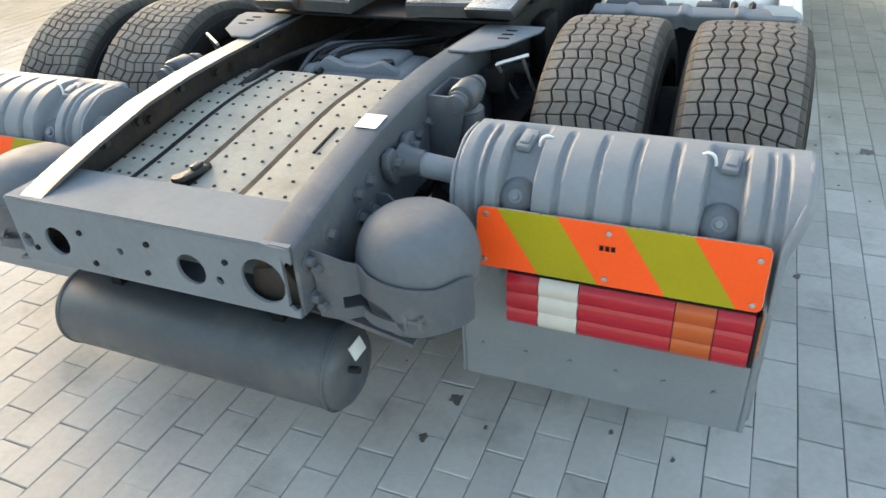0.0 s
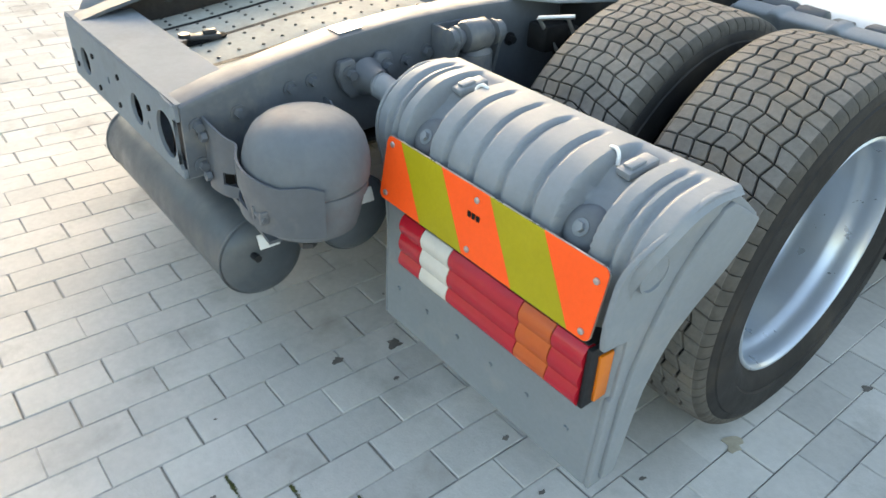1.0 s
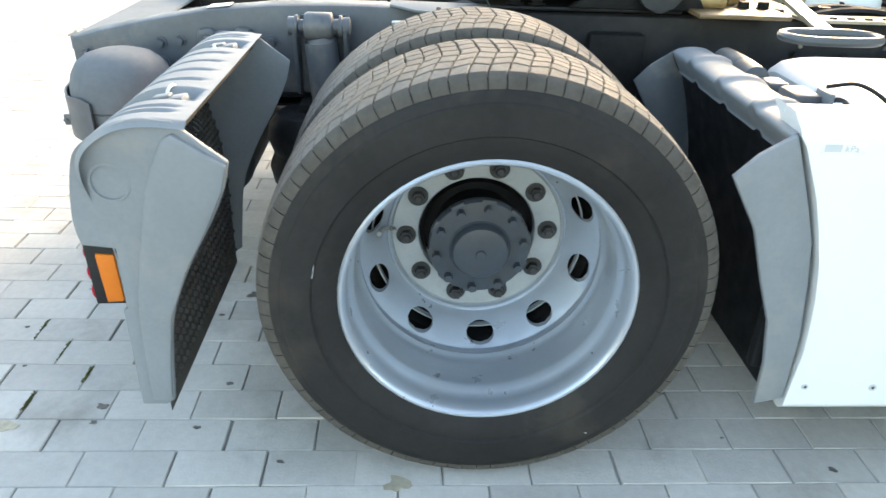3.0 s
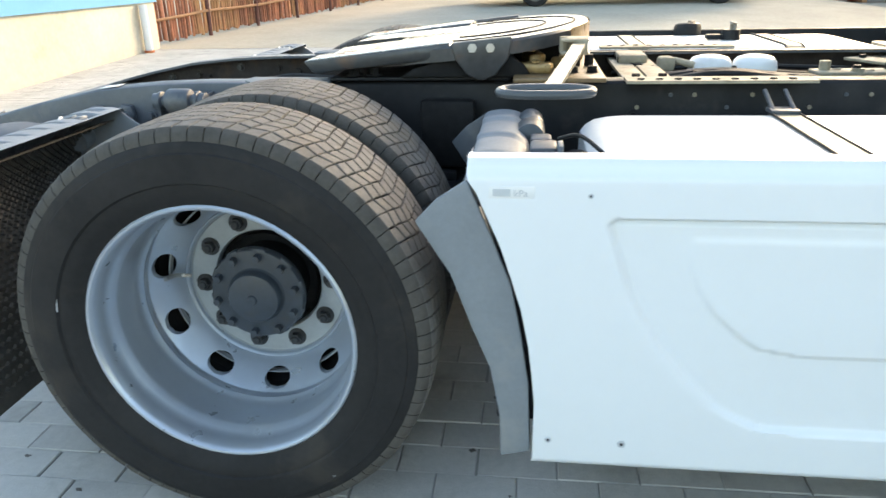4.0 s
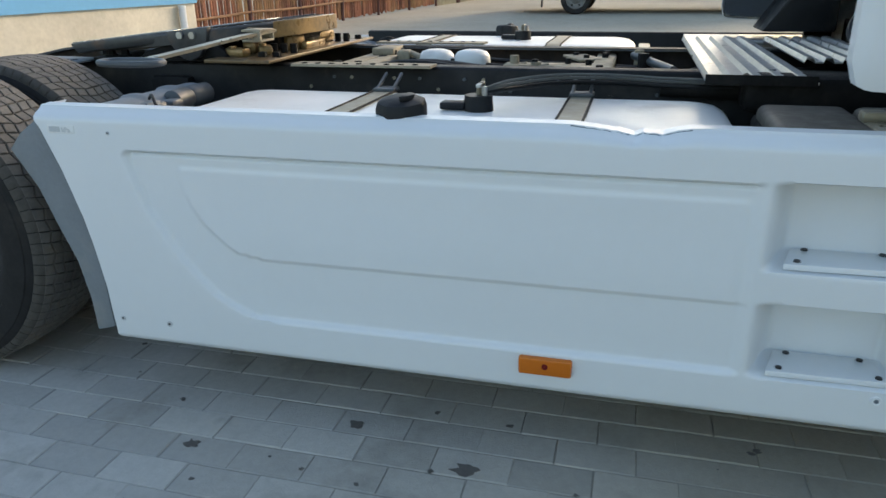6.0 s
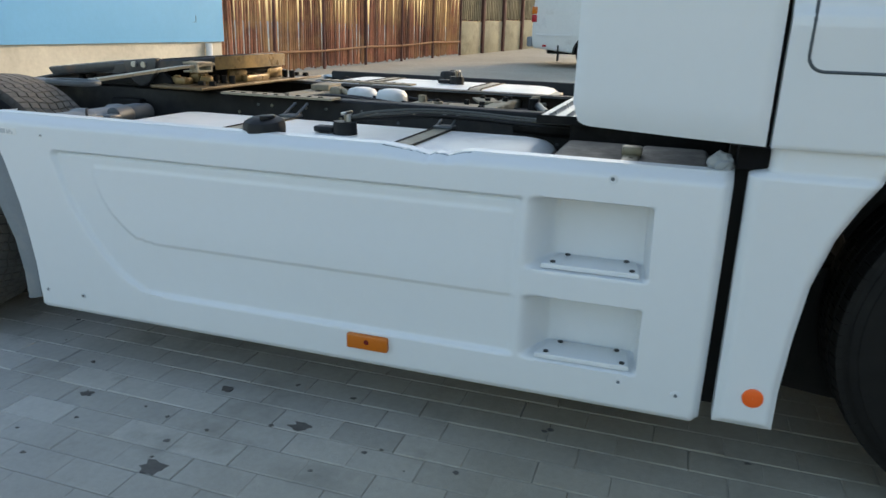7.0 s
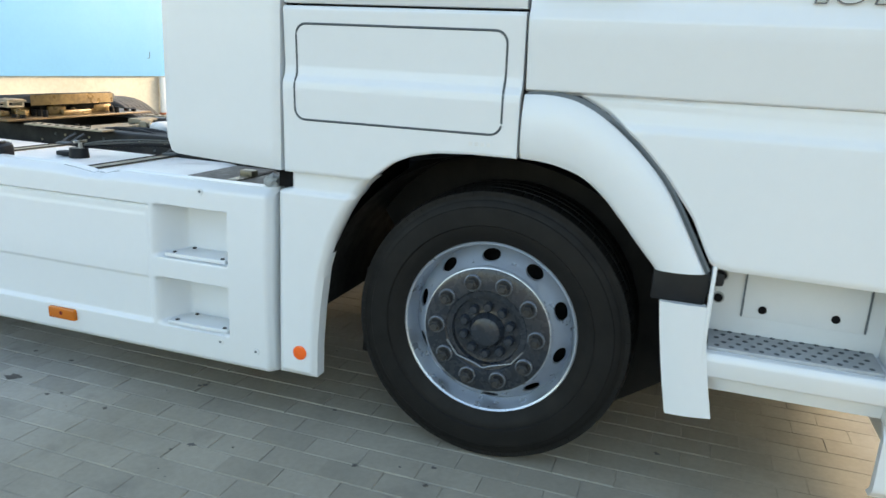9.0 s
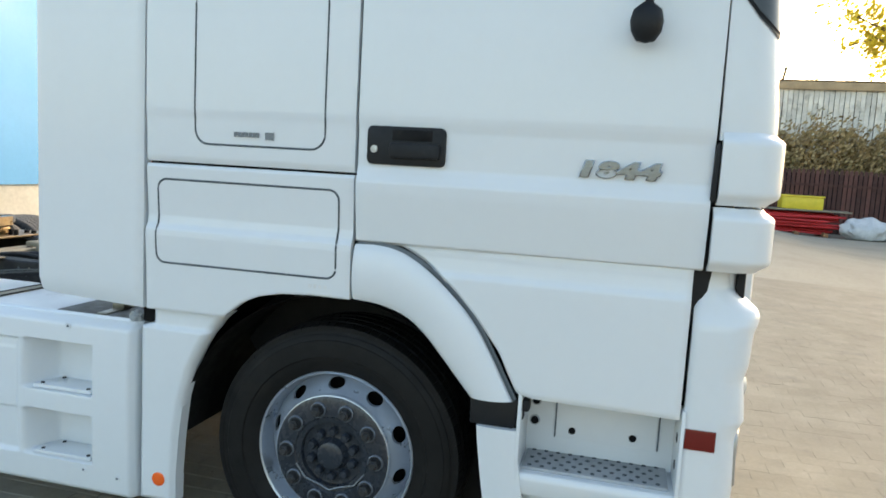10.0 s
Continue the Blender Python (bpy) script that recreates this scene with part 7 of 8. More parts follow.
    skin(bm, lambda u, v: Vector((sx * 1.175, 4.728 + 0.034 * u, 0.765 + 0.455 * v)), 1, 4, 0.01, (-sx, 0, 0))
    part("gap_backing", bm, "dark", b1)
    bm = bmesh.new()
    lathe(bm, [(0.048, 4.901), (0.046, 4.92), (0.036, 4.931), (0.018, 4.936), (0.001, 4.937)], 24, axis="y", c=(0, 0, 0))
    for v in bm.verts:
        v.co = Vector((sx * (1.105 + v.co.x), v.co.y, 0.868 + v.co.z * 0.8))
    part("marker_lens", bm, "lens_white", b1, "clear round corner lens")
    bm = bmesh.new()
    tube(bm, smooth_path([(sx * 1.10, 4.921, 0.735), (sx * 1.165, 4.911, 0.725), (sx * 1.175, 4.908, 0.65), (sx * 1.165, 4.913, 0.575), (sx * 1.10, 4.924, 0.565)], 6), 0.009, 10)
    part("fog_lamp_rim", bm, "steel", b1, "bright rim of the fog lamp recess")
    corner("bumper_lower", 0.17, 0.388, 4.753, 4.908, 1.221, 0.085, "white lower bumper corner")
    bm = bmesh.new()
    box(bm, (sx * 1.236, 4.802, 0.718), (0.008, 0.088, 0.062), 0.002)
    part("red_reflector", bm, "lens_dark", b1, "dark red rectangular reflector")
    bm = bmesh.new()
    prism(bm, round_rect(0.70, 1.10, 0.78, 1.0, 0.05), 4.906, 4.934, "y", 0.006)
    for v in bm.verts:
        v.co.x *= sx
    part("headlamp", bm, "glass", b1, "headlamp in the bumper")
    # steps
    bm = bmesh.new()
    box(bm, (sx * 1.035, 4.51, 0.61), (0.02, 0.50, 0.40), 0.003)
    st = part("step_well", bm, "white", truck, "white step well below the door")
    for y, z, h_ in ((4.262, 0.64, 0.30), (4.752, 0.60, 0.40)):
        bm = bmesh.new()
        box(bm, (sx * 1.14, y, z), (0.20, 0.012, h_), 0.003)
        part("well_wall", bm, "white", st)
    bm = bmesh.new()
    box(bm, (sx * 1.0475, 4.53, 0.67), (0.006, 0.33, 0.15), 0.003)
    part("step_cover", bm, "white", st)
    for y, z in ((4.42, 0.625), (4.617, 0.628)):
        bm = bmesh.new()
        cyl(bm, (sx * 1.048, y, z), (sx * 1.054, y, z), 0.012, seg=16)
        part("round_plug", bm, "void", st)
    for y, z in ((4.295, 0.715), (4.293, 0.645)):
        bm = bmesh.new()
        lathe(bm, [(0.018, 1.044), (0.018, 1.05), (0.010, 1.051), (0.009, 1.044)], 14, cap1=True, c=(0, y, z))
        for v in bm.verts:
            v.co.x *= sx
        rn = part("rivet_nut", bm, "step_grey", st)
        bm = bmesh.new()
        cyl(bm, (sx * 1.047, y, z), (sx * 1.0525, y, z), 0.0135, seg=14)
        part("rivet_bore", bm, "void", rn)
    for x, z in ((1.155, 0.690), (1.150, 0.600)):
        bm = bmesh.new()
        cyl(bm, (sx * x, 4.747, z), (sx * x, 4.744, z), 0.015, seg=16)
        part("wall_bore", bm, "void", st)
    bm = bmesh.new()
    box(bm, (sx * 1.12, 4.503, 0.535), (0.165, 0.455, 0.012), 0.003)
    part("step_tread", bm, "step_grey", st, "perforated grey step tread")
    for y in (4.364, 4.698):
        bm = bmesh.new()
        box(bm, (sx * 1.0515, y, 0.672), (0.003, 0.005, 0.15))
        part("cover_gap", bm, "gap_grey", st)
    for i in range(5):
        for j in range(11):
            bm = bmesh.new()
            x, y = 1.052 + 0.033 * i, 4.300 + 0.040 * j + 0.020 * (i % 2)
            if y > 4.715:
                continue
            cyl(bm, (sx * x, y, 0.5412), (sx * x, y, 0.5425), 0.0075, seg=10)
            part("tread_hole", bm, "seal", st)
    bm = bmesh.new()
    prism(bm, [(1.02, 0.53), (1.228, 0.53), (1.236, 0.51), (1.225, 0.455), (1.19, 0.445), (1.18, 0.40), (1.02, 0.395)], 4.256, 4.752, "y", 0.006)
    for v in bm.verts:
        v.co.x *= sx
    part("step_lip", bm, "white", st)
    # side window
    bm = bmesh.new()
    prism(bm, round_rect(3.78, 4.79, 2.05, 2.66, 0.05), sx * 1.225, sx * 1.245, "x", 0.003)
    part("side_window", bm, "glass", door, "dark door window")
    return door


door = build_side(1)
build_side(-1)

# cab shell behind the skins, black so that the gaps between them look shaded
bm = bmesh.new()
prism(bm, [(2.925, 1.05), (4.78, 1.05), (4.80, 1.25), (4.88, 1.6), (4.85, 2.1), (4.60, 2.95), (4.2, 3.25), (2.95, 3.25)], -1.205, 1.205, "x", 0.02)
shell = part("cab_shell", bm, "black", truck, "cab body behind the white skins, black for the shaded gaps")
bm = bmesh.new()
box(bm, (0, 2.93, 2.3), (2.36, 0.03, 2.5), 0.01)
part("rear_wall", bm, "white", shell)
bm = bmesh.new()
prism(bm, [(2.922, 3.22), (4.55, 3.22), (4.62, 2.98), (4.70, 2.98), (4.52, 3.28), (4.15, 3.52), (3.3, 3.58), (2.922, 3.50)], -1.222, 1.222, "x", 0.03)
part("roof", bm, "white", shell, "white cab roof")
bm = bmesh.new()
prism(bm, [(4.90, 1.80), (4.915, 1.80), (4.68, 3.0), (4.65, 3.0)], -1.10, 1.10, "x", 0.004)
part("windscreen", bm, "glass", shell, "dark windscreen")
bm = bmesh.new()
box(bm, (0, 4.925, 1.32), (1.9, 0.06, 0.62), 0.03)
for k in range(5):
    box(bm, (0, 4.958, 1.10 + 0.10 * k), (1.7, 0.02, 0.035), 0.008)
part("front_grille", bm, "white", shell, "white front with grille slats")
bm = bmesh.new()
box(bm, (0, 4.90, 0.62), (1.9, 0.10, 0.90), 0.03)
part("front_bumper", bm, "white", shell)
# pod of the wide-angle mirror hanging beside the door, with its arm
bm = bmesh.new()
lathe(bm, [(0.0005, -0.056), (0.025, -0.05), (0.041, -0.025), (0.045, 0.005), (0.038, 0.034), (0.018, 0.050), (0.010, 0.056)], 32, axis="z", c=(0, 0, 0))
for v in bm.verts:
    v.co = Vector((1.335 + v.co.x * 0.8, 4.545 + v.co.y, 1.905 + v.co.z))
mp = part("mirror_pod", bm, "black", truck, "black oval mirror pod beside the door", angle=80)
bm = bmesh.new()
tube(bm, smooth_path([(1.335, 4.548, 1.952), (1.335, 4.555, 2.05), (1.36, 4.62, 2.15), (1.30, 4.80, 2.2)], 5), 0.012, 10)
part("mirror_arm", bm, "black", mp)
# dark edge of the windscreen, wrapped round the pillar
bm = bmesh.new()
TRIM = [(4.72, 2.20), (4.77, 2.045), (4.802, 1.985), (4.843, 1.936), (4.875, 1.910), (4.899, 1.893), (4.95, 1.872)]


def trim_at(u, v, grow, rise):
    """Point of the screen's edge band: along the pillar's side, then round its corner."""
    if u < 0.35:
        px, py = 1.262 + grow, 4.775 + (4.841 - 4.775) * u / 0.35
    else:
        a = math.pi / 2 * (u - 0.35) / 0.65
        px, py = 1.162 + (0.10 + grow) * math.cos(a), 4.841 + (0.10 + grow) * math.sin(a)
    z0 = 1.93
    for _ in range(4):
        z0 = interp(py - 0.10 * (z0 - 1.60), TRIM)
    z = z0 + rise + (2.5 - z0) * v
    return Vector((px, py - 0.10 * (z - 1.60), z))


skin(bm, lambda u, v: trim_at(u, v, 0.004, 0.0), 40, 12, 0.004, (-1, 0, 0))
ptrim = part("pillar_trim", bm, "black", shell, "black windscreen edge band")
bm = bmesh.new()
skin(bm, lambda u, v: trim_at(u, v, 0.0075, 0.016), 40, 12, 0.003, (-1, 0, 0))
part("screen_edge", bm, "glass", ptrim, "dark curved windscreen glass")
bm = bmesh.new()
prism(bm, [(4.905, 1.885), (4.916, 1.898), (4.92, 1.868), (4.912, 1.855)], 1.0, 1.12, "x", 0.003)
part("wiper_knob", bm, "black", shell)

# chromed model number on the door
txt = bpy.data.curves.new("model_number", "FONT")
txt.body, txt.size, txt.extrude, txt.shear, txt.bevel_depth, txt.space_character, txt.offset = "1844", 0.060, 0.004, 0.18, 0.0022, 1.16, 0.0030
tmp = bpy.data.objects.new("tmp_text", txt)
scene.collection.objects.link(tmp)
me = bpy.data.meshes.new_from_object(tmp.evaluated_get(bpy.context.evaluated_depsgraph_get()))
bpy.data.objects.remove(tmp)
me.materials.clear()
me.materials.append(M["chrome"])
wid = max(v.co.x for v in me.vertices) - min(v.co.x for v in me.vertices)
me.transform(Matrix.Diagonal((0.235 / wid, 1, 1, 1)))
num = new("model_number", me)
num.parent = door
num.matrix_basis = pose(1.2675, 4.380, 1.480, 90, 0, 90)
tagged(num, "chromed model number 1844")

# unseen block added for engine and gearbox, to keep light from under the cab
bm = bmesh.new()
box(bm, (0, 4.01, 0.72), (0.72, 1.38, 0.72), 0.06)
box(bm, (0, 3.12, 0.80), (0.72, 0.44, 0.40), 0.04)
box(bm, (0, 2.60, 0.62), (0.42, 0.7, 0.42), 0.05)
lathe(bm, [(0.10, 4.55), (0.18, 4.6), (0.18, 4.9)], 20, cap0=True, cap1=True, axis="y", c=(0, 0, 0.5))
part("engine_block", bm, "dark", truck, "added dark block below the cab, in place of engine and gearbox")


# ---- ground ----
PX, PY, PH = 0.1083, 0.2085, 0.03
ROW0, COL0 = 0.6215, -0.986


def col_y(j):
    """Where joint j of an even row lies; the bond is laid a little tighter beside the lorry."""
    return COL0 + PY * min(j, 3.0) + 0.2010 * max(0.0, j - 3.0)


def paver_xy(i, j):
    """Middle of paver i along x, j along y, in running bond."""
    return ROW0 + PX * (i + 0.5), col_y(j + 0.5 + (0.5 if i % 2 else 0.0))


bm = bmesh.new()
xs = [-600, -120, -60, -41, -39.8, -24, -16, -10, -7.95, -7.75, -6, -3, -1.5, 0, 3, 8, 30, 120, 600]
ysg = [-600, -100, -30, -8, -0.4, -0.1, 0.15, 0.4, 0.7, 3, 4.2, 4.7, 5.1, 5.6, 5.9, 6.2, 6.5, 6.8, 7.1, 7.4, 7.7, 8.0, 8.25, 8.5, 8.8, 9.1, 9.4, 9.7, 10, 10.3, 10.6, 11, 12, 20, 40, 120, 600]
gv = [[bm.verts.new((x, y, max(-1.2, min(slope(x, y), 1.2)) - joint_depth(y) - (0.12 if -39.9 < x < -7.9 and -11.5 < y < 37 else 0.0))) for y in ysg] for x in xs]
for i in range(len(xs) - 1):
    for j in range(len(ysg) - 1):
        bm.faces.new((gv[i][j], gv[i + 1][j], gv[i + 1][j + 1], gv[i][j + 1]))
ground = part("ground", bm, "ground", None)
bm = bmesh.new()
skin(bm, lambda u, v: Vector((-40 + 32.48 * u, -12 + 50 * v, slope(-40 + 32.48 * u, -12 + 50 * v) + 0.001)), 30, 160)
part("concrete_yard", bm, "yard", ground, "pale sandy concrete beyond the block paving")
tagged(ground, "sandy grey yard surface with block paving", "ground", kind="structure")

# ---- background: blue-clad wall ----
wall = thing("wall_blue", "low beige plinth wall clad in sky-blue sheet above", "wall", kind="structure", loc=(-4.5, -4.75, 0))
wall.location = (0, 0, 0)
bm = bmesh.new()
box(bm, (-4.60, -4.86, 0.25), (6.1, 0.30, 1.20), 0.006)
part("plinth", bm, "beige", wall, "stained beige plaster plinth")
bm = bmesh.new()
box(bm, (-4.60, -4.85, 2.40), (6.14, 0.36, 3.16), 0.004)
part("cladding", bm, "blue", wall, "flat sky-blue cladding")
bm = bmesh.new()
box(bm, (-6.95, -4.668, 1.17), (0.008, 0.004, 0.10))
box(bm, (-6.92, -4.668, 1.12), (0.06, 0.004, 0.008))
part("wall_mark", bm, "seal", wall)
bm = bmesh.new()
cyl(bm, (-7.20, -4.64, 0.12), (-7.20, -4.64, 0.80), 0.055, seg=14)
dp = part("downpipe", bm, "white_plain", wall, "pale grey downpipe")
bm = bmesh.new()
cyl(bm, (-7.20, -4.64, 0.05), (-7.20, -4.64, 0.20), 0.065, seg=14)
part("pipe_foot", bm, "orange_pipe", dp, "orange clay pipe foot")

# ---- slatted fence ----
F0, F1 = Vector((-7.72, -4.92, 0)), Vector((-16.2, -3.17, 0))
fence = thing("slat_fence", "tall fence of weathered red-brown and tan wooden poles", "fence")
rnd = random.Random(77)
slat_meshes = []
for k in range(8):   # round poles, each a little bent
    bm = bmesh.new()
    h = 2.12 + 0.06 * rnd.uniform(-1, 1)
    w = 0.021 + 0.006 * rnd.random()
    bx, by = rnd.uniform(-0.012, 0.012), rnd.uniform(-0.012, 0.012)
    rings = [[(bx * math.sin(math.pi * f) + w * g * math.cos(a), by * math.sin(math.pi * f) + w * g * math.sin(a), h * f) for a in (math.pi / 4 * q for q in range(8))] for f, g in ((0, 1.05), (0.35, 1.0), (0.7, 0.95), (1.0, 0.9))]
    ring_loft(bm, rings)
    ob = part("slat", bm, "slat", fence)
    slat_meshes.append(ob.data)
    bpy.data.objects.remove(ob)
d = (F1 - F0)
ang = math.degrees(math.atan2(d.y, d.x))
count = int(d.length / 0.064)
for k in range(count):
    p = F0 + d * ((k + 0.5) / count)
    ob = new("slat", slat_meshes[rnd.randrange(8)])
    ob.parent = fence
    ob.matrix_basis = pose(p.x, p.y + rnd.uniform(-0.012, 0.012), slope(p.x) + 0.04 + rnd.uniform(-0.02, 0.03), rnd.uniform(-1, 1), rnd.uniform(-1.6, 1.6), rnd.uniform(0, 360))
for z, nm in ((0.36, 0), (1.92, 1)):
    for k in range(6):
        a, b = F0 + d * (k / 6), F0 + d * ((k + 1) / 6)
        off = Vector((0.04, 0.035, 0))
        bm = bmesh.new()
        tube(bm, smooth_path([(a.x, a.y + 0.05, slope(a.x) + z + 0.03 * (k % 2)), ((a.x + b.x) / 2, (a.y + b.y) / 2 + 0.05, slope((a.x + b.x) / 2) + z + 0.01), (b.x, b.y + 0.05, slope(b.x) + z + 0.03 * ((k + 1) % 2))], 4), 0.024, 8)
        part("fence_rail", bm, "fence_rail", fence, "round wooden fence rail")
for k in range(1, 7):
    p = F0 + d * (k / 6)
    bm = bmesh.new()
    cyl(bm, (p.x, p.y + 0.045, slope(p.x) - 0.1), (p.x, p.y + 0.045, slope(p.x) + 2.15), 0.032, 0.028, seg=10)
    part("fence_post", bm, "dark_fence", fence, "dark fence post")
# pale gate panels beyond
gate = thing("panel_wall", "beige concrete panel wall with dark posts", "wall")
q = Vector((-0.979, 0.205, 0))
for k in range(4):
    a = F1 + q * (0.05 + 1.35 * k)
    bm = bmesh.new()
    m = pose(0, 0, 0, 0, 0, math.degrees(math.atan2(q.y, q.x)))
    box(bm, a + q * 0.62 + Vector((0, 0, slope(a.x) + 0.42)), (1.2, 0.06, 0.95), 0.01, m=m)
    part("wall_panel", bm, "olive_wall", gate)
    bm = bmesh.new()
    box(bm, a + q * 0.62 + Vector((0, -0.05, slope(a.x) + 1.5)), (1.2, 0.02, 1.2), 0.004, m=m)
    part("upper_panel", bm, "dark_fence", gate)
    for i in range(11):
        bm = bmesh.new()
        box(bm, a + q * (0.07 + 0.11 * i) + Vector((0, 0.0, slope(a.x) + 1.5)), (0.075, 0.03, 1.2 - 0.04 * (i % 3)), 0.006, m=m)
        part("slat", bm, "olive_wood", gate, "weathered olive-grey slat")
    bm = bmesh.new()
    box(bm, a + q * 1.28 + Vector((0, 0.03, slope(a.x) + 1.05)), (0.12, 0.12, 2.3), 0.012, m=m)
    part("post", bm, "dark_fence", gate)


# ---- parked van ----
def wheel_small(parent, x, y, z, R):
    bm = bmesh.new()
    lathe(bm, [(0.20, -0.09), (0.27, -0.10), (R - 0.02, -0.10), (R, -0.07), (R, 0.07), (R - 0.02, 0.10), (0.27, 0.10), (0.20, 0.09)], 36, c=(x, y, z))
    w = part("wheel", bm, "rubber", parent, "black van wheel with a steel rim")
    bm = bmesh.new()
    lathe(bm, [(0.215, x + 0.10), (0.20, x + 0.102), (0.19, x + 0.06), (0.115, x + 0.05), (0.085, x + 0.07), (0.05, x + 0.075), (0.045, x + 0.09), (0.0005, x + 0.09)], 28, c=(0, y, z))
    part("rim", bm, "van_rim", w)
    for k in range(6):
        t = radians(60 * k)
        bm = bmesh.new()
        cyl(bm, (x + 0.058, y + 0.155 * math.cos(t), z + 0.155 * math.sin(t)), (x + 0.063, y + 0.155 * math.cos(t), z + 0.155 * math.sin(t)), 0.022, seg=10)
        part("rim_slot", bm, "dark", w)


van = thing("van", "white high-roof delivery van parked by the fence", "van")
VX, VZ = -13.55, slope(-13.55)
yr, yf, R = 0.70, 4.468, 0.325
bm = bmesh.new()


def van_outline(wheel_r):
    pts = []
    base = 0.36
    def arc(yc):
        return [(yc + wheel_r * math.cos(radians(a)), 0.325 + wheel_r * math.sin(radians(a))) for a in range(180, -1, -15)]
    pts += [(-0.60, 0.42)] + arc(yr) + arc(yf) + [(5.15, 0.40), (5.22, 0.55), (5.24, 0.9), (5.12, 1.05), (4.65, 1.25), (4.20, 1.95), (3.9, 2.25), (3.3, 2.45), (-0.45, 2.45), (-0.58, 2.2), (-0.64, 1.0), (-0.64, 0.6)]
    return pts


prism(bm, [(y, z + VZ) for y, z in van_outline(0.385)], VX - 1.9, VX, "x", 0.04, 3)
part("body", bm, "van", van, "white van body with a sliding side")
bm = bmesh.new()
box(bm, (VX - 0.95, 2.4, VZ + 0.45), (1.6, 5.4, 0.3))
part("underbody", bm, "dark", van)
for y in (yr, yf):
    wheel_small(van, VX - 0.10, y, VZ + R, R)
    wheel_small(van, VX - 1.80, y, VZ + R, R)
    bm = bmesh.new()
    pts = [(VX + 0.004, y + 0.388 * math.cos(radians(a)), VZ + 0.325 + 0.388 * math.sin(radians(a))) for a in range(-5, 186, 10)]
    tube(bm, pts, 0.018, 8)
    part("arch_trim", bm, "black", van, "black wheel arch edge")
for y0, y1 in ((-0.55, 0.26), (1.14, 4.03), (4.92, 5.2)):
    bm = bmesh.new()
    box(bm, (VX + 0.006, (y0 + y1) / 2, VZ + 0.70), (0.02, y1 - y0, 0.05), 0.008)
    part("rub_strip", bm, "van", van)
bm = bmesh.new()
box(bm, (VX - 0.95, 5.20, VZ + 0.48), (1.9, 0.14, 0.26), 0.04)
part("front_bumper", bm, "grey", van, "grey front bumper")
bm = bmesh.new()
box(bm, (VX - 0.95, -0.68, VZ + 0.55), (1.9, 0.14, 0.22), 0.04)
part("rear_bumper", bm, "grey", van, "grey rear bumper")
for z, c in ((1.05, "lens_red"), (1.22, "lens_orange")):
    bm = bmesh.new()
    box(bm, (VX - 0.03, -0.60, VZ + z), (0.10, 0.12, 0.16), 0.02)
    part("tail_lamp", bm, c, van)
for y in (-0.34, 1.45, 3.34):
    bm = bmesh.new()
    box(bm, (VX + 0.004, y, VZ + 0.47), (0.012, 0.09, 0.045), 0.004)
    part("side_marker", bm, "lens_red", van, "red side marker")
for y0, y1, z0, z1 in ((3.35, 4.2, 1.35, 1.9), (1.7, 3.1, 1.35, 1.9)):
    bm = bmesh.new()
    prism(bm, round_rect(y0, y1, VZ + z0, VZ + z1, 0.06), VX - 0.01, VX + 0.008, "x", 0.003)
    part("window", bm, "glass", van)
for y in (2.13, 3.26, 3.44):
    bm = bmesh.new()
    box(bm, (VX + 0.001, y, VZ + 1.3), (0.006, 0.010, 1.6))
    part("door_gap", bm, "seal", van)
bm = bmesh.new()
box(bm, (VX - 0.02, -0.02, VZ + 0.32), (0.2, 0.02, 0.34), 0.004)
part("mud_flap", bm, "black", van)

# ---- far end of the yard: dark fence, hedge, boarded shed, clutter ----
FX = -25.5
FZ = slope(FX, 12)
ff = thing("board_fence", "dark red-brown board fence at the yard's end", "fence")
bm = bmesh.new()
prism(bm, [(-0.065, 0), (0.065, 0), (0.065, 2.3), (0, 2.36), (-0.065, 2.3)], -0.012, 0.012, "y", 0.004, 1)
ob = part("board", bm, "dark_fence", ff)
bd = ob.data
bpy.data.objects.remove(ob)
rnd = random.Random(5)
for k in range(150):
    y = -2.5 + 0.16 * k
    ob = new("board", bd)
    ob.parent = ff
    ob.matrix_basis = pose(FX, y, FZ + rnd.uniform(-0.03, 0.03), 0, 0, 90 + rnd.uniform(-3, 3))
for z in (0.4, 1.78):
    bm = bmesh.new()
    box(bm, (FX + 0.04, 9.5, FZ + z), (0.05, 24.0, 0.09))
    part("fence_rail", bm, "dark_fence", ff)
bm = bmesh.new()
box(bm, (FX - 0.35, 9.5, FZ + 1.1), (0.04, 24.0, 2.2))
part("backing", bm, "dark", ff)


def leaves(name, label, category, centre_fn, count, size, material, seed, parent=None, kind="", sprig=1.0):
    rnd = random.Random(seed)
    verts, faces = [], []
    for k in range(count):
        c = centre_fn(rnd)
        n = Vector((rnd.gauss(0, 1), rnd.gauss(0, 1), rnd.gauss(0, 1))).normalized()
        u = n.orthogonal().normalized()
        w = n.cross(u)
        s = size * rnd.uniform(0.6, 1.4)
        b0 = len(verts)
        for a, b in ((-1, 0), (-0.2, 0.55), (1, 0), (-0.2, -0.55)):
            verts.append(c + u * a * s + w * b * s + n * (0.12 * s if b else 0))
        faces.append((b0, b0 + 1, b0 + 2, b0 + 3))
    me = bpy.data.meshes.new(name)
    me.from_pydata(verts, [], faces)
    me.materials.append(M[material])
    ob = new(name, me)
    if parent:
        ob.parent = parent
        if label:
            tagged(ob, label)
    else:
        tagged(ob, label, category, kind=kind)
    return ob


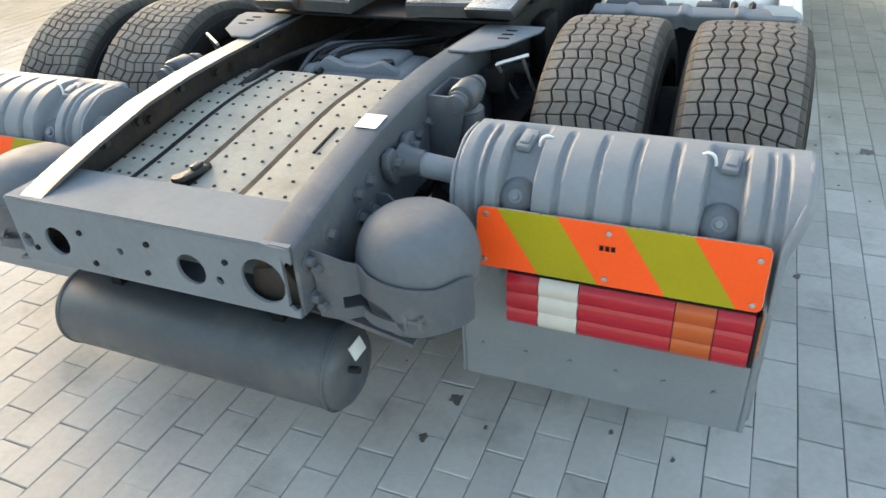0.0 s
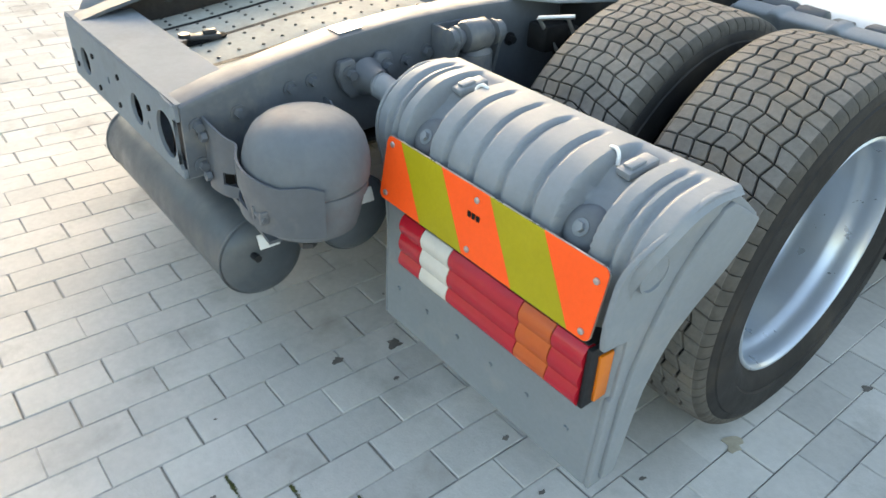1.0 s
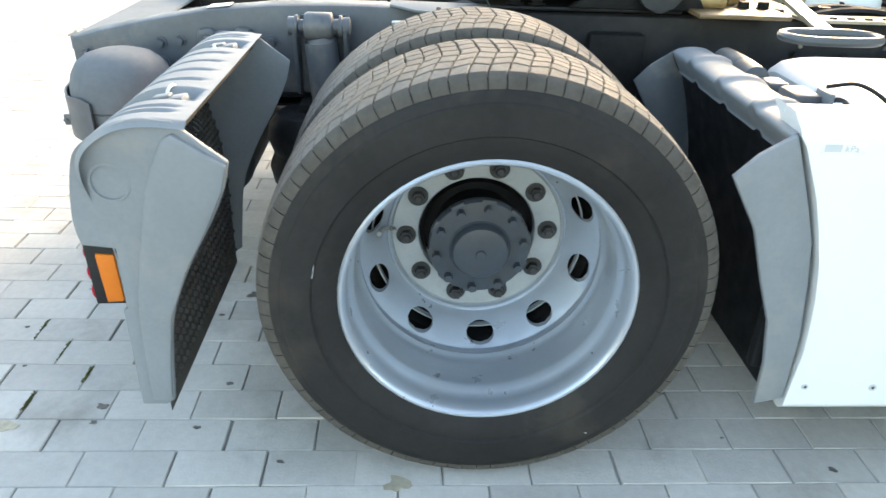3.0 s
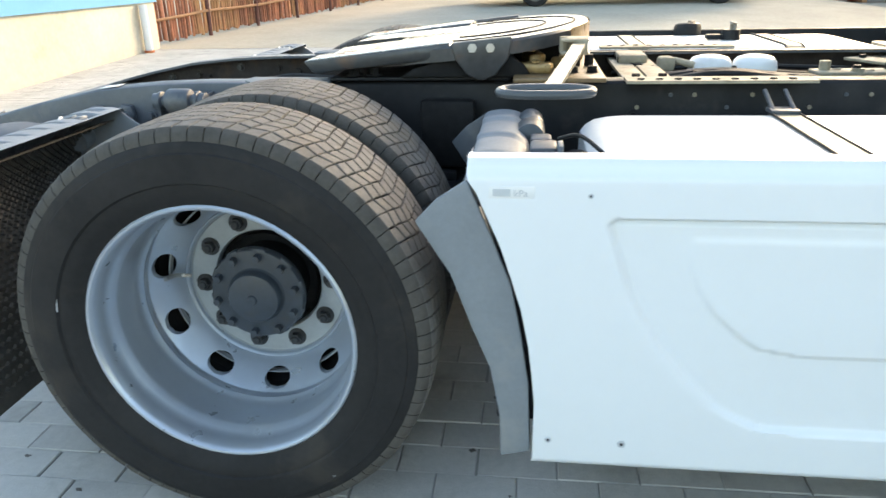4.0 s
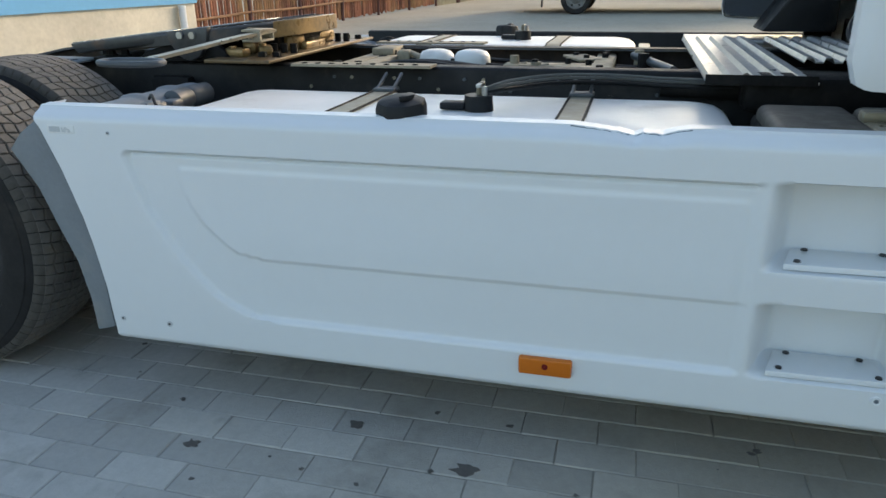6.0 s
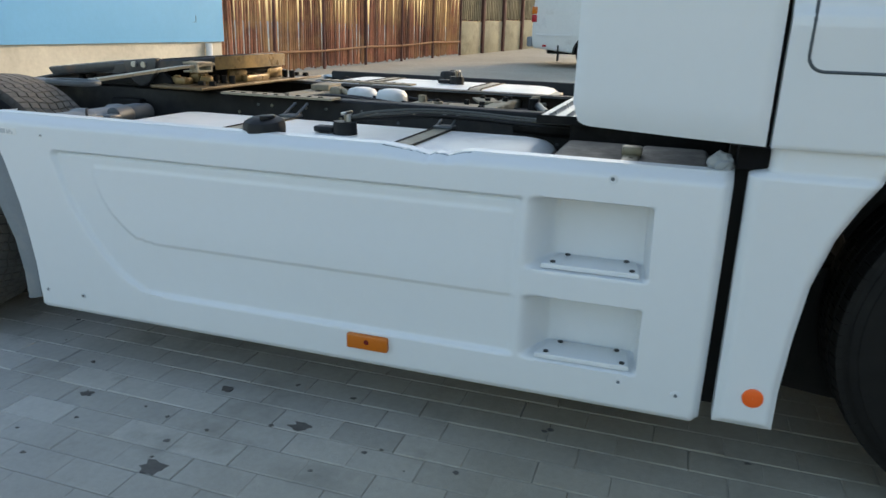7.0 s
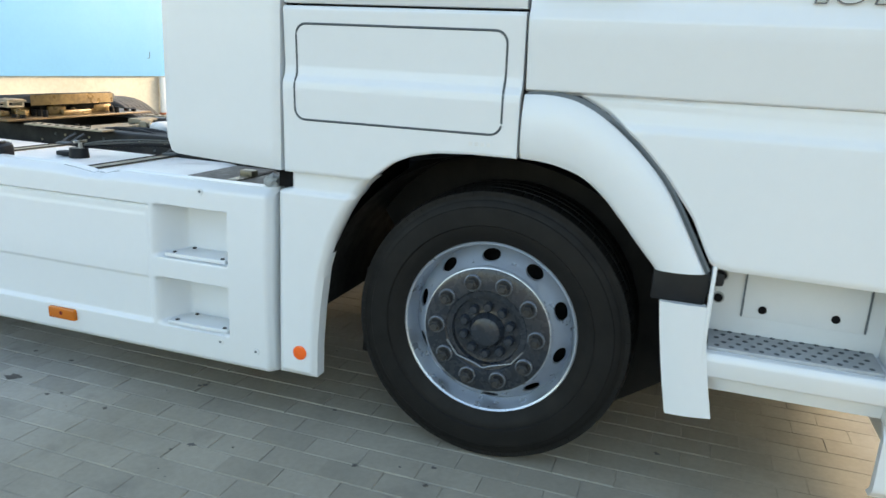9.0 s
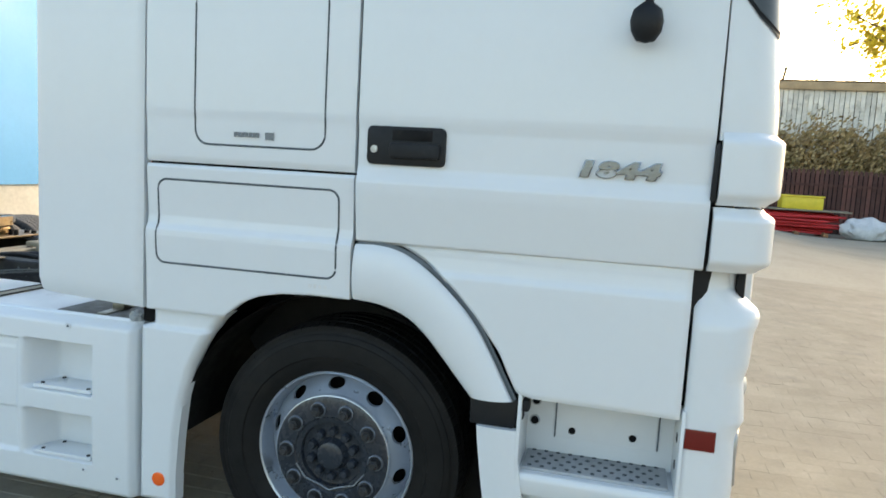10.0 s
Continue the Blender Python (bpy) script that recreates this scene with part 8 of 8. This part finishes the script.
def hedge_pt(r):
    y = r.uniform(3, 24)
    top = 3.75 + 0.20 * math.sin(y * 2.3) + 0.16 * math.sin(y * 5.1 + 1) + (0.55 if r.random() < 0.16 else 0.0)
    z = 2.2 + (top - 2.2) * r.random() ** 0.8
    return Vector((FX - 0.9 + r.gauss(0, 0.35), y, FZ + z + r.gauss(0, 0.05)))


leaves("hedge", "overgrown brown and olive autumn hedge above the fence", "hedge", hedge_pt, 30000, 0.075, "leaf", 9, kind="stuff")
shed = thing("shed", "long whitewashed boarded shed with a weathered roof edge", "building")
bm = bmesh.new()
prism(bm, [(-0.085, 0.04), (0.0, 0.0), (0.085, 0.04), (0.085, 2.4), (-0.085, 2.4)], -0.014, 0.014, "y", 0.005, 1)
ob = part("board", bm, "wall_white", shed)
bd = ob.data
bpy.data.objects.remove(ob)
SX = FX - 2.6
rnd = random.Random(41)
for k in range(78):   # lower row of boards, then a proud upper row that overlaps it
    ob = new("board", bd)
    ob.parent = shed
    ob.matrix_basis = pose(SX + 0.02 * (k % 2), 10.18 + 0.187 * k, FZ + 3.05 + rnd.uniform(-0.03, 0.03), 0, rnd.uniform(-0.6, 0.6), 90)
for k in range(39):
    for i in (0, 1):
        ob = new("board", bd)
        ob.parent = shed
        ob.matrix_basis = Matrix.Translation((SX + 0.06 + 0.02 * i, 10.17 + 0.374 * k + 0.187 * i, FZ + (4.95 if i else 4.70) + rnd.uniform(-0.04, 0.04))) @ Matrix.Diagonal((1, 1, 0.28 if i else 0.385, 1)) @ pose(0, 0, 0, 0, 0, 90)
bm = bmesh.new()
box(bm, (SX - 1.2, 17.45, FZ + 2.9), (2.3, 14.7, 5.8), 0.02)
part("shed_wall", bm, "shed_dark", shed)
bm = bmesh.new()
x0 = 10.05
pr = []
while x0 < 24.8:
    pr += [(x0, 0), (x0 + 0.06, 0.05), (x0 + 0.12, 0.05), (x0 + 0.18, 0)]
    x0 += 0.18
pr = pr + [(p[0], p[1] - 0.02) for p in reversed(pr)]
prism(bm, pr, 0, 3.0, "x")
for v in bm.verts:
    v.co = Vector((SX + 0.25 - v.co.x, v.co.y, FZ + 5.82 + v.co.z + 0.12 * v.co.x))
part("roof_sheet", bm, "roof", shed, "weathered corrugated roof sheet")
bm = bmesh.new()
box(bm, (SX + 0.2, 17.42, FZ + 5.65), (0.06, 14.75, 0.30), 0.01)
part("fascia", bm, "roof", shed)
bm = bmesh.new()
cyl(bm, (SX + 0.1, 10.17, FZ + 5.78), (SX + 0.1, 10.26, FZ + 6.36), 0.045, seg=8)
part("roof_pole", bm, "dark", shed)

# tree over the shed
tree = thing("tree", "tree with sparse yellow autumn leaves behind the shed", "tree", loc=(0, 0, 0))
TX, TY = SX - 2.5, 15.4
bm = bmesh.new()
cyl(bm, (TX, TY, FZ), (TX + 0.1, TY - 0.1, FZ + 4.5), 0.24, 0.16, seg=12)
cyl(bm, (TX + 0.1, TY - 0.1, FZ + 4.5), (TX, TY + 0.1, FZ + 9), 0.16, 0.06, seg=10)
part("trunk", bm, "bark", tree, "grey-brown bark trunk")
rnd = random.Random(21)
tips = []
for k in range(26):
    a = rnd.uniform(0, 6.28)
    z = FZ + rnd.uniform(4.2, 8.5)
    L_ = rnd.uniform(1.6, 3.6) * (1 - 0.25 * (z - FZ - 4) / 5)
    p0 = Vector((TX, TY, z))
    p1 = p0 + Vector((math.cos(a) * L_ * 0.5, math.sin(a) * L_ * 0.5, rnd.uniform(0.2, 0.8)))
    p2 = p0 + Vector((math.cos(a) * L_, math.sin(a) * L_, rnd.uniform(0.1, 1.4)))
    bm = bmesh.new()
    pts = smooth_path([p0, p1, p2], 4)
    tube(bm, pts, 0.03, 6)
    part("limb", bm, "bark", tree)
    for t in np.linspace(0.35, 1, 6):
        c = p0.lerp(p2, t) + Vector((0, 0, 0.25 * math.sin(math.pi * t)))
        for q_ in range(3):
            tips.append(c + Vector((rnd.gauss(0, 0.35), rnd.gauss(0, 0.35), rnd.gauss(0, 0.28))))
leaves("crown", "sparse yellow leaves", "", lambda r: tips[r.randrange(len(tips))] + Vector((r.gauss(0, 0.16), r.gauss(0, 0.16), r.gauss(0, 0.13))), 5200, 0.11, "leaf_yellow", 31, parent=tree)

# stacked scaffold parts, yellow box and sacks
YX = -23.6
YZ = slope(YX, 12)
stack = thing("scaffold_stack", "stack of red steel scaffold frames on planks", "scaffold parts")
rnd = random.Random(12)
for k in range(34):
    bm = bmesh.new()
    y0 = 8.9 + rnd.uniform(0, 0.4)
    z = YZ + 0.15 + 0.0185 * k
    x = YX + rnd.uniform(-0.45, 0.45)
    cyl(bm, (x, y0, z), (x + rnd.uniform(-0.3, 0.3), y0 + rnd.uniform(2.1, 2.6), z + rnd.uniform(-0.05, 0.06)), 0.035, seg=8)
    part("scaffold_tube", bm, "red", stack)
for k in range(3):
    bm = bmesh.new()
    box(bm, (YX, 9.35 + 0.9 * k, YZ + 0.07), (1.2, 0.14, 0.14), 0.01)
    part("timber_bearer", bm, "fence_rail", stack)
bm = bmesh.new()
box(bm, (YX, 10.6, YZ + 0.875), (1.0, 2.6, 0.05), 0.01)
part("plank", bm, "strap", stack)
skip_ = thing("yellow_box", "yellow steel tool box on top of the stack", "box")
bm = bmesh.new()
box(bm, (YX, 10.37, YZ + 1.11), (0.8, 1.3, 0.42), 0.03)
yb_ = part("shell", bm, "yellow", skip_)
bm = bmesh.new()
box(bm, (YX, 10.37, YZ + 1.345), (0.86, 1.36, 0.05), 0.015)
part("lid", bm, "yellow", skip_)


def sack(x, y, sxx, sy, sz, seed):
    bm = bmesh.new()
    bmesh.ops.create_icosphere(bm, subdivisions=4, radius=1)
    noise.seed_set(seed)
    for v in bm.verts:
        n = noise.noise(v.co * 1.8 + Vector((seed, 0, 0))) * 0.28 + noise.noise(v.co * 4 + Vector((seed, 3, 0))) * 0.10
        c = v.co * (1 + n)
        v.co = Vector((x + c.x * sxx, y + c.y * sy, slope(x, y) + max(0.0, sz * 0.8 + c.z * sz)))
    ob = part("sack", bm, "sack", None)
    tagged(ob, "crumpled pale plastic sack on the ground", "sack", "sacks in the yard")


sack(-23.0, 12.3, 0.5, 0.72, 0.40, 1)
sack(-23.2, 14.0, 0.5, 0.6, 0.30, 2)
sack(-23.4, 13.2, 0.4, 0.45, 0.22, 3)
sack(-23.3, 15.5, 0.6, 0.7, 0.34, 4)

# stains on the paving
rnd = random.Random(3)
SPOTS = [(1.010, -0.900, 0.030, "spot"), (1.068, -0.900, 0.018, "spot"), (0.483, -0.625, 0.050, "spot"), (1.088, -0.649, 0.018, "spot"), (0.666, -1.240, 0.013, "spot"), (0.597, -0.703, 0.018, "spot"),
         (0.920, -0.608, 0.018, "spot"), (0.848, -1.164, 0.010, "spot"), (0.457, -1.143, 0.008, "spot"), (1.200, -0.432, 0.018, "spot"), (1.381, 0.321, 0.034, "spot"), (0.449, -0.791, 0.034, "spot"),
         (0.710, 0.596, 0.050, "spot"), (0.719, 0.636, 0.044, "spot"), (1.058, -1.230, 0.060, "rust_spot"), (1.084, -1.110, 0.075, "rust_spot"), (1.268, -0.162, 0.060, "rust_spot")]
SPOTS += [(1.673, 1.476, 0.085, "spot"), (1.348, 1.745, 0.075, "spot"), (1.231, 1.401, 0.044, "spot"), (1.232, 0.857, 0.020, "spot"), (0.960, 0.527, 0.022, "spot"), (1.443, 1.337, 0.015, "spot"), (1.553, 1.420, 0.022, "spot"),
          (1.417, 1.004, 0.045, "spot"), (1.635, 1.436, 0.014, "spot"), (1.466, 1.492, 0.018, "spot"), (1.123, 1.605, 0.020, "spot"), (1.138, 1.816, 0.020, "spot"), (1.096, 2.453, 0.026, "spot"), (1.537, 1.873, 0.013, "spot"),
          (1.407, 1.976, 0.016, "spot"), (1.406, 2.251, 0.024, "spot"), (1.377, 2.015, 0.015, "spot"), (1.543, 1.086, 0.020, "spot"), (1.651, 0.971, 0.014, "spot"), (1.740, 1.091, 0.016, "spot"), (1.374, 1.658, 0.020, "spot")]
SPOTS += [(1.489, 2.694, 0.028, "spot"), (1.292, 3.494, 0.020, "spot"), (1.398, 3.505, 0.020, "spot"), (0.890, 4.182, 0.024, "spot"), (1.071, 3.017, 0.020, "spot"), (1.384, 3.252, 0.026, "spot"), (1.110, 2.438, 0.020, "spot")]
for k in range(40):
    SPOTS.append((rnd.uniform(0.2, 2.6), rnd.uniform(-2, 5.5), rnd.uniform(0.005, 0.012), "spot"))
for k, (x, y, r, mm) in enumerate(SPOTS):
    bm = bmesh.new()
    pts = []
    for q_ in range(14):
        a = 2 * math.pi * q_ / 14
        rr = 0.36 * r * (0.5 + 0.9 * rnd.random())
        pts.append((x + rr * math.cos(a), y + 1.3 * rr * math.sin(a)))
    prism(bm, pts, 0.0005, 0.0022, "z")
    part("stain", bm, mm, ground)

# moss in a few open joints
moss_at = []
rnd = random.Random(63)
for mx, my, along in ((0.718, -1.199, 0.10), (0.834, -1.098, 0.09), (0.700, -1.12, 0.05), (0.945, -0.93, 0.06), (1.054, -1.17, 0.07)):
    i_ = round((mx - ROW0) / PX - 0.5)
    base_j = min(range(-8, 9), key=lambda j: abs(paver_xy(i_, j)[1] + 0.104 - my))
    moss_at += [(ROW0 + PX * i_ + rnd.uniform(0.01, along), paver_xy(i_, base_j)[1] + PY / 2) for _ in range(5)]
leaves("moss", "olive-green moss in a paving joint", "", lambda r: Vector((*moss_at[r.randrange(len(moss_at))], -0.002)) + Vector((r.gauss(0, 0.009), r.gauss(0, 0.0022), r.uniform(0, 0.004))), 700, 0.0035, "moss", 64, parent=ground)

# pavers last: the nearest as pieces, the rest joined
def paver_geo(x, y, z, tilt_x, tilt_y, length=0.2010, packed=0, at=None):
    yy = y if at is None else at
    tight = 0.0011 * step01(2.6, 4.0, yy)  # joints close up ahead of the lorry
    shut = step01(4.3, 5.6, yy)            # there the long joints are packed with sand, the short ones stay open
    side = step01(0.7, 1.5, yy) * (1 - shut)   # beside the lorry the long edges are worn round, the short joints packed
    c = (0.0026 - tight) * (1 - 0.5 * side)
    hx, hy = PX / 2 - (0.0009 - 0.4 * tight + 0.0006 * side) * (1 - shut) + 0.0002 * shut, length / 2 - (0.0015 - 0.5 * tight) * (1 - 0.9 * shut * packed) * (1 - 0.6 * side)
    cx = (0.0016 + 0.0016 * side) * (1 - shut) + 0.0001
    v = []
    for ex, ey, ez in ((hx, hy, -PH), (hx, hy, -0.0028), (hx - cx, hy - c * (1 - 0.85 * shut * packed), 0.0)):
        for sx, sy in ((-1, -1), (1, -1), (1, 1), (-1, 1)):
            px, py = sx * ex, sy * ey
            v.append((x + px, y + py, z + ez + tilt_x * px + tilt_y * py))
    f = [(4 * l + k, 4 * l + (k + 1) % 4, 4 * l + 4 + (k + 1) % 4, 4 * l + 4 + k) for l in (0, 1) for k in range(4)] + [(8, 9, 10, 11)]
    return v, f


rnd = random.Random(8)
paver_meshes = []
for length, where in ((0.2010, 0.0), (PY, 0.0), (0.2010, 1.8)):
    piece_v, piece_f = paver_geo(0, 0, 0, 0, 0, length, 0, where)
    pm = bpy.data.meshes.new("paver")
    pm.from_pydata(piece_v, [], piece_f)
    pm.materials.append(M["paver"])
    paver_meshes.append(pm)
verts, faces = [], []
singles = 0
for i in range(-75, 84):
    for j in range(-34, 64):
        x, y = paver_xy(i, j)
        x, y = x + rnd.uniform(-0.0008, 0.0008), y + rnd.uniform(-0.0022, 0.0022)
        z = slope(x, y) + rnd.uniform(-0.0012, 0.0012) * (1 - 0.8 * step01(4.3, 5.6, y))
        tx, ty = rnd.uniform(-0.012, 0.012) * (1 - 0.7 * step01(4.3, 5.6, y)), rnd.uniform(-0.006, 0.006) * (1 - 0.7 * step01(4.3, 5.6, y))
        if 0.55 < x < 1.75 and -1.75 < y < 3.4 and (x > 1.30 or y < 0.2) and singles < 300 and not (x > 1.30 and y > 0.75 and x > 1.62):
            ob = new("paver", paver_meshes[1 if j < 3 else 2 if y > 1.1 else 0])
            ob.parent = ground
            ob.matrix_basis = pose(x, y, z, math.degrees(ty), -math.degrees(tx), 0)
            singles += 1
            continue
        if x < -1.4:   # laid to the fall of the yard
            tx += (slope(x + 0.05, y) - slope(x - 0.05, y)) / 0.1
            ty += (slope(x, y + 0.05) - slope(x, y - 0.05)) / 0.1
        v, f = paver_geo(x, y, z, tx, ty, PY if j < 3 else 0.2010, (i * 7 + j * 13) % 10 < 7)
        b0 = len(verts)
        verts += v
        faces += [tuple(q_ + b0 for q_ in ff_) for ff_ in f]
me = bpy.data.meshes.new("paving")
me.from_pydata(verts, [], faces)
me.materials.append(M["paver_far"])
pav = new("paving", me)
pav.parent = ground
tagged(pav, "grey concrete block paving in running bond", kind="stuff")
